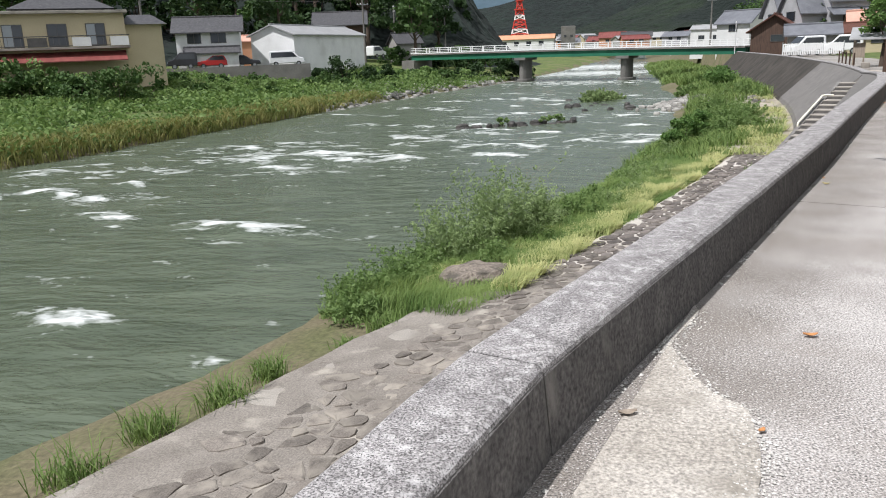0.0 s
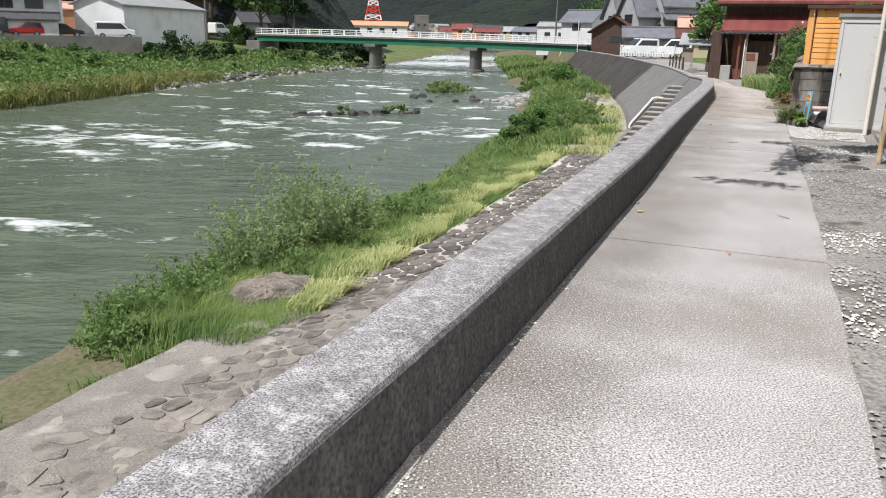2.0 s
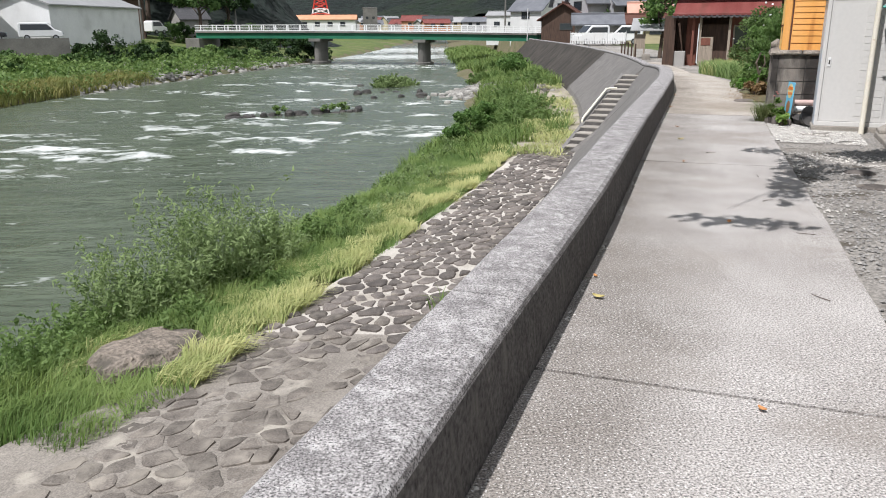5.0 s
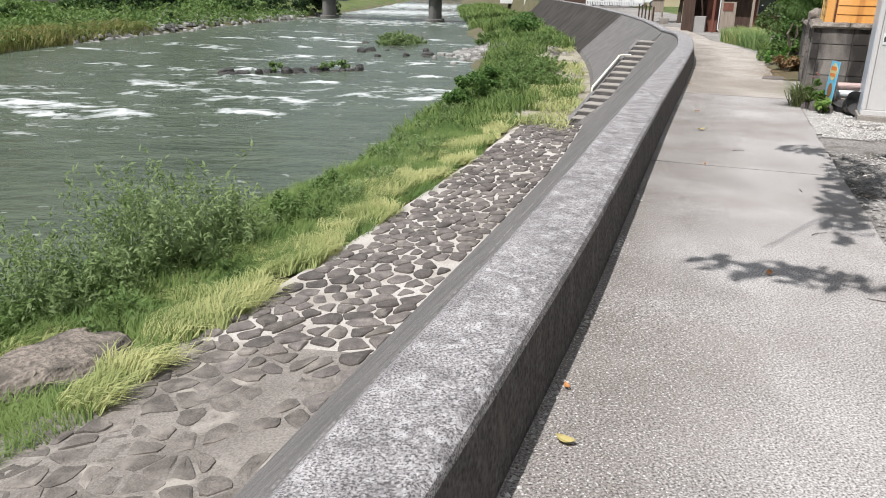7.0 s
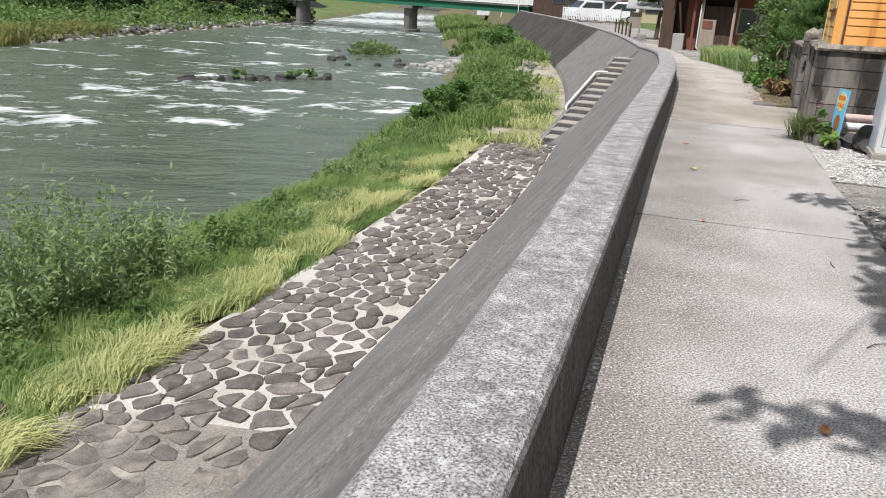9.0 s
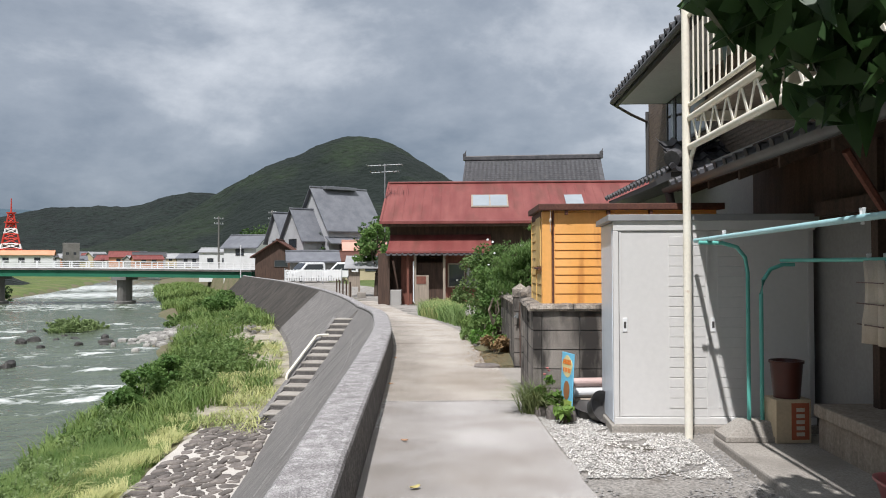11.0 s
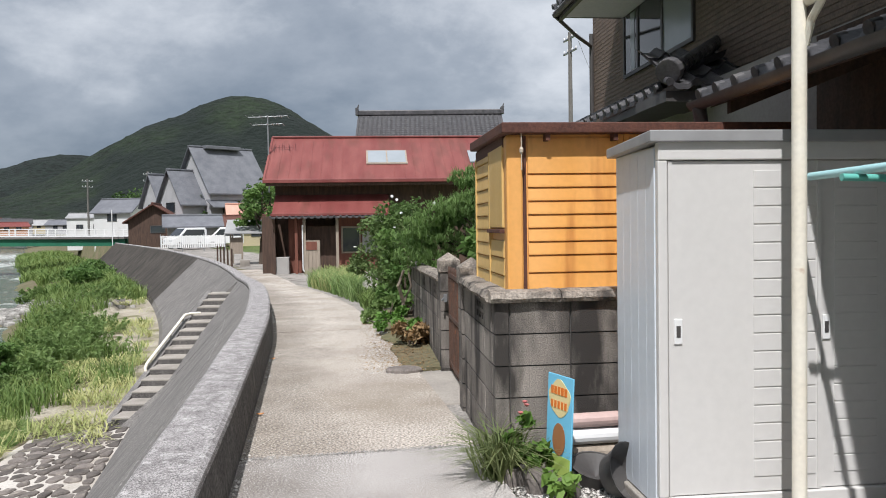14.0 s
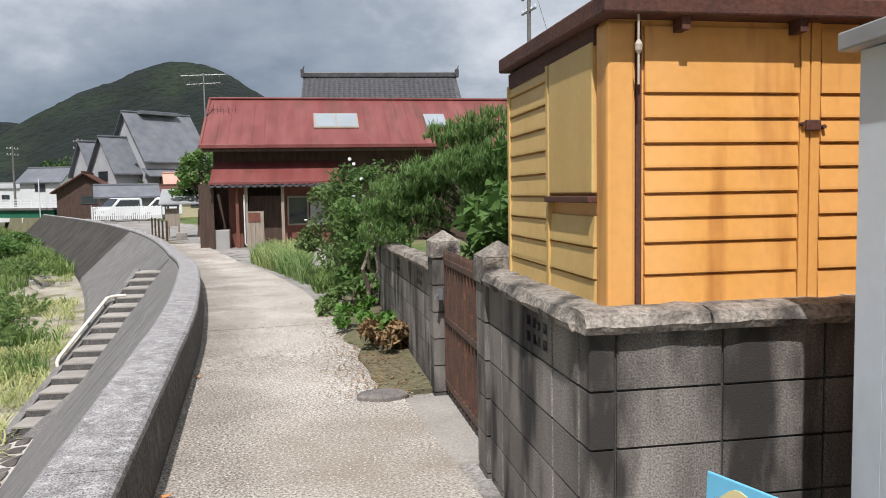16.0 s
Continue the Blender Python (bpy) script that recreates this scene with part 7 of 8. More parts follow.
# ---- plants ----
def np_mesh(name, verts, quads, mat):
    me = bpy.data.meshes.new(name)
    verts, quads = np.asarray(verts, np.float32), np.asarray(quads, np.int32)
    me.vertices.add(len(verts))
    me.vertices.foreach_set("co", verts.ravel())
    me.loops.add(quads.size)
    me.loops.foreach_set("vertex_index", quads.ravel())
    me.polygons.add(len(quads))
    me.polygons.foreach_set("loop_start", np.arange(0, quads.size, 4, dtype=np.int32))
    me.materials.append(mat)
    me.update(calc_edges=True)
    return me


def blades(pos, h, w, lean, seed=0, heading=None, spread=math.pi):
    """Curved blades: for each root a height, width and lean; two quads each."""
    r = np.random.default_rng(seed)
    n = len(pos)
    a = r.uniform(-spread, spread, n) + (0 if heading is None else heading)
    dirs = np.stack([np.cos(a), np.sin(a), np.zeros(n)], 1)
    side = np.stack([-np.sin(a), np.cos(a), np.zeros(n)], 1)
    tw = r.uniform(-0.8, 0.8, n)
    side = side * np.cos(tw)[:, None] + dirs * np.sin(tw)[:, None]
    h, w, lean = (np.broadcast_to(x, (n,))[:, None] for x in (h, w, lean))
    up = np.array([0, 0, 1.0])
    p1 = pos + up * h * 0.6 * np.sqrt(np.clip(1 - (lean * 0.5) ** 2, 0.05, 1)) + dirs * h * lean * 0.30
    p2 = p1 + up * h * (0.45 - lean * 0.42) + dirs * h * lean * 0.55
    verts = np.stack([pos - side * w / 2, pos + side * w / 2, p1 + side * w * 0.4, p1 - side * w * 0.4, p2 + side * w * 0.06, p2 - side * w * 0.06], 1).reshape(-1, 3)
    k = 6 * np.arange(n)[:, None]
    quads = np.concatenate([k + np.array([0, 1, 2, 3]), k + np.array([3, 2, 4, 5])], 0)
    return verts, quads


def leaves(pos, size, seed=0, long=1.7, droop=0.25, up_bias=0.5):
    """Pointed leaves at the given places, facing mostly up and outwards."""
    r = np.random.default_rng(seed)
    n = len(pos)
    nor = r.normal(size=(n, 3))
    nor[:, 2] = np.abs(nor[:, 2]) + up_bias
    nor /= np.linalg.norm(nor, axis=1)[:, None]
    t = np.cross(nor, r.normal(size=(n, 3)))
    t /= np.linalg.norm(t, axis=1)[:, None]
    b = np.cross(nor, t)
    s = np.broadcast_to(size, (n,))[:, None] * r.uniform(0.6, 1.3, (n, 1))
    t, b = t * s * long / 2, b * s / 2
    down = np.array([0, 0, -1.0]) * s * droop
    verts = np.stack([pos - t, pos - b + nor * s * 0.06, pos + t + down, pos + b + nor * s * 0.06], 1).reshape(-1, 3)
    return verts, 4 * np.arange(n)[:, None] + np.arange(4)


def stuff(name, label, mesh, category, kind="stuff"):
    return tagged(new(name, mesh), label, category, kind=kind)


def cloud(n, r, seed, hollow=0.45):
    g = np.random.default_rng(seed)
    p = g.normal(size=(n, 3))
    p /= np.linalg.norm(p, axis=1)[:, None]
    return p * (hollow + (1 - hollow) * g.uniform(0, 1, (n, 1)) ** 0.5) * np.asarray(r)


def shrub(name, label, m, w, h, n_leaf, size, mat, seed, long=1.8, clumps=9, cat="shrub", base=0.15, stems=5, up_bias=0.4, flat=1.0):
    """A bush: stems from one foot, and a crown of many clumps of leaves with gaps between them."""
    r = np.random.default_rng(seed)
    ob = thing(name, label, cat, m)
    pts, tips = [], []
    for k in range(clumps):
        f = r.uniform(0.1, 1.0)
        a, rad = r.uniform(0, 2 * math.pi), w * (0.25 + 0.75 * math.sqrt(r.uniform())) * (1.05 - 0.55 * f)
        c = np.array([rad * math.cos(a), rad * math.sin(a), h * (base + (0.92 - base) * f)])
        cr = r.uniform(0.22, 0.42) * min(w, h)
        pts.append(c + cloud(max(4, n_leaf // clumps), (cr, cr, cr * 0.75 * flat), seed * 31 + k, 0.3))
        tips.append(c)
    g = Build()
    for c in tips[:max(stems, 3)]:
        mid = (c[0] * 0.35 + 0.04, c[1] * 0.35, c[2] * 0.55)
        g = Build().tube([(0.03 * r.normal(), 0.03 * r.normal(), -0.05), mid, tuple(c)], 0.012 + 0.008 * h, 5, 0.005)
        part("stem", g, BARK, ob)
    v, q = leaves(np.concatenate(pts), size, seed, long, 0.3, up_bias)
    crown = new("crown", np_mesh("crown", v, q, mat))
    crown.parent = ob
    return ob


def weed_clump(name, label, m, w, h, stems, size, mat, seed, long=3.0, per=26):
    """Upright weeds: many stems fanning from one foot, each feathered with narrow leaves."""
    r = np.random.default_rng(seed)
    ob = thing(name, label, "weed", m)
    pts, stem_v, stem_q = [], [], []
    roots = np.stack([r.normal(0, w * 0.42, stems), r.normal(0, w * 0.42, stems), np.zeros(stems)], 1)
    hs = h * r.uniform(0.45, 1.0, stems) * np.exp(-(np.hypot(roots[:, 0], roots[:, 1]) / (1.3 * w)) ** 2)
    lean = r.normal(0, 0.16, (stems, 2)) + roots[:, :2] * 0.25
    for k in range(stems):
        f = r.uniform(0.12, 1.0, per) ** 0.8
        p = roots[k] + np.stack([lean[k, 0] * f * hs[k] * (0.5 + f), lean[k, 1] * f * hs[k] * (0.5 + f), f * hs[k]], 1)
        spread = (0.10 * (1.1 - f) + 0.02)[:, None] * np.array([1, 1, 0.5])
        pts.append(p + r.normal(size=(per, 3)) * spread * min(1.0, h))
    v, q = blades(roots, hs, 0.010, np.clip(np.hypot(lean[:, 0], lean[:, 1]), 0.05, 0.6), seed + 1)
    st = new("stem", np_mesh("stem", v, q, mat))
    st.parent = ob
    st["kind"] = "stuff"
    v, q = leaves(np.concatenate(pts), size, seed, long, 0.3, 0.2)
    crown = new("foliage", np_mesh("foliage", v, q, mat))
    crown.parent = ob
    crown["kind"] = "stuff"
    return ob


def bank_points(n, y0, y1, d0, d1, seed):
    r = np.random.default_rng(seed)
    s = r.uniform(s_at(y0), s_at(y1), n)
    d = r.uniform(d0, d1, n)
    x = np.interp(s, FOOT_S, FOOT[:, 0]) + d * np.interp(s, FOOT_S, OUT[:, 0])
    y = np.interp(s, FOOT_S, FOOT[:, 1]) + d * np.interp(s, FOOT_S, OUT[:, 1])
    return np.stack([x, y, ground_z(x, y) - 0.02], 1), s, d


def patchy(p, scale, seed):
    return rough(p[:, 0], p[:, 1], scale, seed)


# near bank: long grass, bleached patches, weeds
p, s, d = bank_points(72000, 9.0, 30.0, 5.0, 8.5, 21)
keep = (patchy(p, 1.1, 4.0) > -0.55) & (np.hypot(p[:, 0] + 0.65, p[:, 1] - 14.15) > 0.8) & (d > 5.15 + 0.25 * patchy(p, 0.7, 1.0))
p, s, d = p[keep], s[keep], d[keep]
tall = 0.20 + 0.22 * np.clip((d - 5.2) / 1.5, 0, 1) + 0.10 * patchy(p, 0.8, 2.0)
v, q = blades(p, np.clip(tall, 0.12, 0.7) * np.random.default_rng(3).uniform(0.5, 1.5, len(p)), 0.013, np.clip(0.8 + 0.5 * patchy(p, 0.55, 9.0) + 0.2 * np.random.default_rng(13).normal(size=len(p)), 0.2, 1.5), 5, heading=math.radians(60) + 2.2 * patchy(p, 0.7, 3.0), spread=1.1)
stuff("grass", "long green grass on the near river bank", np_mesh("grass", v, q, BLADE), "grass")
p, s, d = bank_points(26000, 27.0, 70.0, 3.4, 9.0, 22)
keep = (patchy(p, 1.6, 6.0) + 0.3 * patchy(p, 0.5, 2.0) > np.interp(d, [3.4, 5.4, 6.6], [0.6, 0.2, -0.45])) & (np.abs(p[:, 0] - (11.6 + (p[:, 1] - 31) * 0.35)) > 0.35)
p, d = p[keep], d[keep]
v, q = blades(p, np.random.default_rng(4).uniform(0.3, 0.85, len(p)), 0.035, 0.6, 6)
stuff("grass", "tall green grass below the stone steps", np_mesh("grass", v, q, BLADE), "grass")
p, s, d = bank_points(16000, 60.0, 101.0, 3.0, 9.0, 23)
p = p[patchy(p, 3.0, 2.0) > 0.0]
v, q = blades(p, np.random.default_rng(4).uniform(0.4, 1.1, len(p)), 0.08, 0.5, 7)
stuff("grass", "rough green growth below the bridge", np_mesh("grass", v, q, BLADE), "grass")
p, s, d = bank_points(46000, 10.5, 29.5, 5.0, 7.4, 24)
keep = (patchy(p, 0.8, 8.0) + 0.4 * patchy(p, 0.3, 5.0) + 0.35 * np.exp(-((d - 5.7) / 0.5) ** 2) > 0.24) & (np.hypot(p[:, 0] + 0.65, p[:, 1] - 14.15) > 0.75)
p = p[keep] + np.array([0, 0, 0.10])
v, q = blades(p, np.random.default_rng(5).uniform(0.22, 0.5, len(p)), 0.014, np.clip(1.3 + 0.25 * patchy(p, 0.4, 5.0), 0.6, 1.55), 8, heading=math.radians(65) + 2.0 * patchy(p, 0.6, 7.0), spread=0.7)
stuff("bleached_grass", "flattened pale yellow-green grass along the stone apron", np_mesh("bleached_grass", v, q, STRAW), "grass")
p, s, d = bank_points(9000, 26.0, 60.0, 3.2, 6.5, 25)
p = p[patchy(p, 1.4, 8.0) > 0.15] + np.array([0, 0, 0.12])
v, q = blades(p, np.random.default_rng(5).uniform(0.3, 0.6, len(p)), 0.03, 1.3, 9)
stuff("bleached_grass", "bleached dry grass on the sandy bank", np_mesh("bleached_grass", v, q, STRAW), "grass")
p, s, d = bank_points(15000, 92.0, 170.0, 1.0, 16.0, 26)
p = p[(patchy(p, 3.5, 2.0) > -0.35) & (p[:, 2] > WATER_Z - 0.15)]
v, q = blades(p, np.random.default_rng(4).uniform(0.4, 1.2, len(p)), 0.10, 0.6, 27)
stuff("grass", "rough green growth on the bank beyond the bridge", np_mesh("grass", v, q, BLADE), "grass")
# tussocks at the edge of the concrete strip
for k in range(15):
    y0 = -4.5 + 1.0 * k
    n = 170
    r = np.random.default_rng(60 + k)
    s0 = s_at(y0) + r.uniform(-0.3, 0.3)
    big = r.uniform(0.6, 1.25)
    c = np.array(along(s0, 6.45 + 0.5 * r.uniform(), 0))
    base = np.stack([r.normal(0, 0.16, n) * big, r.normal(0, 0.16, n) * big, np.full(n, -0.03)], 1)
    v, q = blades(base, r.uniform(0.3, 0.62, n) * big, 0.016, r.uniform(0.4, 1.1, n), 70 + k)
    zz = float(ground_z(np.array([c[0]]), np.array([c[1]]))[0])
    ob = new("grass_tussock", np_mesh("grass_tussock", v, q, BLADE))
    ob.location = (c[0], c[1], max(zz, -3.2))
    tagged(ob, "green tussock of river grass at the concrete edge", "grass", "bank tussocks")
# bushes on the near bank: x, y, width, height, kind
for k, (x, y, wd, ht, kind) in enumerate(((-1.55, 15.9, 0.55, 1.5, 1), (-0.75, 17.0, 0.62, 2.15, 1), (-0.15, 17.7, 0.6, 2.1, 1), (0.5, 18.6, 0.5, 1.5, 1), (-2.3, 14.0, 0.75, 0.85, 0), (-2.9, 13.1, 0.7, 0.75, 0), (-2.0, 14.9, 0.6, 0.8, 0),
                                          (-2.6, 12.1, 0.5, 0.5, 0), (-1.2, 16.6, 0.6, 0.9, 0), (1.4, 20.3, 0.5, 0.7, 0), (2.2, 22.6, 0.6, 0.6, 0), (3.4, 25.5, 0.6, 0.7, 0), (5.2, 30.5, 0.7, 0.8, 0),
                                          (7.0, 35.4, 0.9, 1.5, 2), (7.9, 37.2, 0.9, 1.6, 2), (6.3, 34.0, 0.7, 1.0, 2), (8.9, 36.5, 1.0, 1.5, 0), (9.8, 38.9, 1.1, 1.9, 0), (10.9, 41.0, 1.1, 1.6, 0), (10.2, 43.8, 1.1, 1.3, 0), (12.2, 46.5, 1.2, 1.3, 0),
                                          (11.8, 50.5, 1.2, 1.4, 0), (14.6, 56.0, 1.2, 1.3, 0), (12.4, 63.5, 1.3, 1.2, 0), (16.0, 70.0, 1.5, 1.6, 2), (17.0, 78.0, 1.6, 1.6, 0), (19.5, 86.0, 1.6, 1.8, 2), (20.5, 95.0, 1.6, 2.0, 0), (5.6, 70.5, 1.3, 1.6, 1), (6.8, 71.5, 0.9, 1.1, 1))):
    lab = ("leafy green weed bush on the river bank", "tall silvery-green feathery weed on the river bank", "dark green broad-leaved bush on the river bank")[kind]
    zz = float(ground_z(np.array([x]), np.array([y]))[0])
    scale = 1.0 if y < 26 else 1.8 if y < 60 else 3.0
    if kind == 2:
        shrub("bush", lab, pose(x, y, max(zz, -3.45)), wd, ht, 1900, 0.05 * scale, SHRUB_LEAF, 100 + k, 1.7, 16, base=0.05)
    else:
        weed_clump("weed", lab, pose(x, y, max(zz, -3.45)), wd, ht * (1.15 if y < 30 else 0.8), 70 if kind else 60, (0.036, 0.033)[kind] * scale, (WEED, SILVER)[kind], 100 + k, (2.6, 3.4)[kind], (36, 48)[kind])
# a thicket of lower weeds between the bushes and the water
for k in range(34):
    r = np.random.default_rng(700 + k)
    y = 11.5 + 0.58 * k + r.uniform(-0.3, 0.3)
    c = along(s_at(y), r.uniform(6.3, 8.0))
    zz = float(ground_z(np.array([c[0]]), np.array([c[1]]))[0])
    if math.hypot(c[0] + 0.65, c[1] - 14.15) < 1.1 or (y > 18.5 and k % 3):
        continue
    weed_clump("weed", "mixed green weeds along the near water's edge", pose(c[0], c[1], max(zz, -3.4)), r.uniform(0.35, 0.6), r.uniform(0.45, 0.8), 38, 0.034 * (1 if y < 24 else 1.4), WEED if k % 3 else SILVER, 740 + k, 2.6, 30)
# bare brown rock on the bank, river rocks
mound = cobble(0.95, 0.62, 0.26, 5, 26)
mound.v = [(a * (1 + 0.12 * noise.noise((a * 5, b * 5, 3))), b * (1 + 0.12 * noise.noise((a * 5, b * 5, 8))), c + 0.06 * noise.noise((a * 4, b * 4, 1))) for a, b, c in mound.v]
plain("rock", mound, OUTCROP, "broad bare brown rock among the bank grass", "rock", "river rocks", m=pose(-0.65, 14.15, -2.98, 0, 6, 60))
WET_ROCK = material("wet_rock", (0.035, 0.033, 0.03), (0.085, 0.078, 0.07), 3.0, 0.55, 25, 0.5, 0.9, random_amount=0.3, bump_dist=0.04)
shoal = random.Random(44)
for k in range(46):
    f = shoal.random()
    x, y, size = (-4.6 + 7.4 * f + shoal.gauss(0, 0.3), 47.7 + 3.2 * f + shoal.gauss(0, 0.35), shoal.uniform(0.16, 0.5)) if k < 34 else (shoal.uniform(2.5, 7.5), shoal.uniform(56, 72), shoal.uniform(0.25, 0.6))
    plain("rock", cobble(size, size * shoal.uniform(0.4, 0.8), shoal.uniform(0.25, 0.52), 40 + k, 11), WET_ROCK, "dark wet rock breaking the river surface", "rock", "river rocks", m=pose(x, y, WATER_Z - 0.2, shoal.uniform(-12, 12), shoal.uniform(-12, 12), 57 * k))
for k, (x, y) in enumerate(((0.8, 50.1), (-2.0, 48.9), (1.6, 50.6))):
    shrub("bush", "low weed growing on a river rock", pose(x, y, WATER_Z + 0.1), 0.5, 0.45, 200, 0.1, WEED, 170 + k, 2.2, 6)
r = np.random.default_rng(8)
n = 420
bx, by = r.normal(12.6, 1.6, n), r.normal(60.5, 2.2, n)
g = Build()
for x, y in zip(bx, by):
    q = cobble(r.uniform(0.12, 0.4), r.uniform(0.12, 0.3), r.uniform(0.1, 0.22), r.uniform(0, 50), 6)
    zz = max(float(ground_z(np.array([x]), np.array([y]))[0]), WATER_Z)
    g.add([(a + x, b + y, c + zz) for a, b, c in q.v], q.f)
plain("pebble_bar", g, RIVER_PEBBLE, "bar of pale river pebbles at the water's edge", "pebbles", kind="stuff")
g = Build()
for k in range(1500):
    i = r.uniform(0.35, 0.98)
    yy = 66 + 56 * r.uniform()
    base = np.interp(yy, FAR_BANK[:, 1], FAR_BANK[:, 0])
    x, y = base - r.uniform(-1.2, 4.0 + 5.0 * (yy > 78)), yy
    q = cobble(r.uniform(0.15, 0.5), r.uniform(0.15, 0.4), r.uniform(0.15, 0.3), r.uniform(0, 50), 6)
    zz = float(ground_z(np.array([x]), np.array([y]))[0])
    g.add([(a + x, b + y, c + zz) for a, b, c in q.v], q.f)
plain("pebble_bar", g, RIVER_PEBBLE, "pale boulders and pebbles along the far water's edge", "pebbles", kind="stuff")


# far bank growth
def far_points(n, y0, y1, d0, d1, seed):
    r = np.random.default_rng(seed)
    y = r.uniform(y0, y1, n)
    off = r.uniform(d0, d1, n)
    x = np.interp(y, FAR_BANK[:, 1], FAR_BANK[:, 0]) - off
    return np.stack([x, y, ground_z(x, y)], 1), off


p, off = far_points(60000, 14, 118, 0.3, 26, 31)
keep = patchy(p, 3.0, 3.0) > -0.45
p, off = p[keep], off[keep]
r = np.random.default_rng(32)
hgt = (0.35 + 0.45 * r.uniform(size=len(p))) * (1 + 0.5 * patchy(p, 4.0, 1.0))
p2 = p + np.stack([np.zeros(len(p)), np.zeros(len(p)), hgt * r.uniform(0.2, 1.1, len(p))], 1)
v, q = leaves(p2, 0.20, 33, 2.0, 0.4, 0.3)
stuff("ground_cover", "dense mixed green weeds covering the far bank", np_mesh("ground_cover", v, q, leafy("far_weed", (0.055, 0.12, 0.025), (0.20, 0.285, 0.085))), "weeds")
p, off = far_points(17000, 14, 78, 0.0, 3.2, 34)
v, q = blades(p, np.random.default_rng(35).uniform(0.5, 1.1, len(p)), 0.06, 0.6, 36)
stuff("reeds", "yellow-green reeds along the far water's edge", np_mesh("reeds", v, q, leafy("reed", (0.12, 0.16, 0.04), (0.29, 0.27, 0.09))), "reeds")
for k in range(46):
    r = np.random.default_rng(200 + k)
    y = r.uniform(38, 112)
    off = r.uniform(9, 25) if y < 84 else r.uniform(3, 16)
    x = float(np.interp(y, FAR_BANK[:, 1], FAR_BANK[:, 0])) - off
    big = r.uniform(0.8, 1.7) * (1.25 if y < 62 and off > 14 else 0.85)
    shrub("bush", "dense green climbing-weed mound on the far bank", pose(x, y, float(ground_z(np.array([x]), np.array([y]))[0]) - 0.1), big * 1.3, big * 1.15, 420, 0.24, TREE_MID if k % 3 else WEED, 230 + k, 1.4, 10, base=0.05)
for k in range(26):
    r = np.random.default_rng(900 + k)
    a, b = -12 + 1.05 * k + r.uniform(-0.4, 0.4), -4.6 - r.uniform(0.0, 3.0)
    ca, sa = math.cos(math.radians(apt_dir)), math.sin(math.radians(apt_dir))
    x, y = -48.9 + a * ca - b * sa, 59.8 + a * sa + b * ca
    big = r.uniform(1.5, 2.1)
    shrub("bush", "tall mound of climbing weeds below the apartment block", pose(x, y, min(0.0, float(ground_z(np.array([x]), np.array([y]))[0])) - 0.1), big, big * 1.05 + 1.2, 560, 0.25, TREE_MID if k % 3 else WEED, 930 + k, 1.4, 11, base=0.03)
for k, (x, y, wd, ht) in enumerate(((-6.0, 117.0, 1.6, 2.0), (-3.6, 121.0, 1.8, 2.4), (-2.0, 126.0, 1.6, 2.2), (-23.5, 92.5, 1.8, 3.2), (-21.0, 95.0, 1.5, 2.6), (-25.5, 96.0, 1.6, 3.4), (-19.2, 98.0, 1.3, 2.4), (-27.0, 93.5, 1.2, 2.0), (-10.5, 108.0, 1.6, 1.8), (-9.0, 114.0, 1.8, 2.2))):
    shrub("bush", "dark green conical shrub beside the warehouse", pose(x, y, float(ground_z(np.array([x]), np.array([y]))[0]) - 0.1), wd, ht, 900, 0.20, TREE_DARK, 300 + k, 1.6, 16, base=0.04)


def tree(label, m, h, crown_r, n_leaf, size, mat, seed, group="", clumps=22, trunk_to=0.55):
    r = np.random.default_rng(seed)
    ob = thing("tree", label, "tree", m, group)
    top = Vector((0.05 * h * r.normal(), 0.05 * h * r.normal(), h * 0.9))
    part("trunk", Build().tube([(0, 0, -0.3), (0.02 * h, 0, h * 0.3), tuple(top * 0.65), tuple(top)], 0.035 * h, 8, 0.006 * h), BARK, ob, smooth=True)
    pts = []
    for k in range(clumps):
        f = r.uniform(0.0, 1.0)
        a = r.uniform(0, 2 * math.pi)
        rad = crown_r * (0.35 + 0.65 * math.sqrt(r.uniform())) * (1 - 0.6 * f)
        c = np.array([rad * math.cos(a), rad * math.sin(a), h * (1 - trunk_to) + h * trunk_to * f * 0.95])
        cr = crown_r * r.uniform(0.22, 0.42)
        pts.append(c + cloud(n_leaf // clumps, (cr, cr, cr * 0.7), seed * 17 + k, 0.35))
        if k < 8:
            part("limb", Build().tube([(0, 0, h * (0.25 + 0.4 * f)), tuple(c * 0.6 + np.array([0, 0, h * 0.1])), tuple(c)], 0.012 * h, 5, 0.004 * h), BARK, ob)
    v, q = leaves(np.concatenate(pts), size, seed, 1.5, 0.3, 0.3)
    crown = new("crown", np_mesh("crown", v, q, mat))
    crown.parent = ob
    return ob


for k, (x, y, h, cr) in enumerate(((-20.5, 128, 9, 3.6), (-26, 146, 13, 5), (-19, 146, 10, 4), (-33, 148, 16, 5), (-40, 118, 12, 4.5), (-47, 104, 13, 5), (-45, 126, 16, 5), (-54, 90, 14, 5), (-22, 156, 14, 5), (-58, 78, 13, 5))):
    tree("dark green leafy tree behind the far-bank houses", pose(x, y, 0.8), h, cr, 1500, 0.5, TREE_DARK if k % 3 else TREE_MID, 400 + k, "far-bank trees")
for k in range(16):
    r = np.random.default_rng(1200 + k)
    x, y = -26 + 1.35 * k + r.uniform(-0.6, 0.6), 132 + r.uniform(0, 14)
    shrub("bush", "dark green thicket beyond the far end of the bridge", pose(x, y, float(ground_z(np.array([x]), np.array([y]))[0]) - 0.2), r.uniform(1.6, 2.6), r.uniform(2.6, 4.6), 700, 0.32, TREE_DARK if k % 2 else TREE_MID, 1220 + k, 1.5, 14, base=0.03)
wood = random.Random(31)
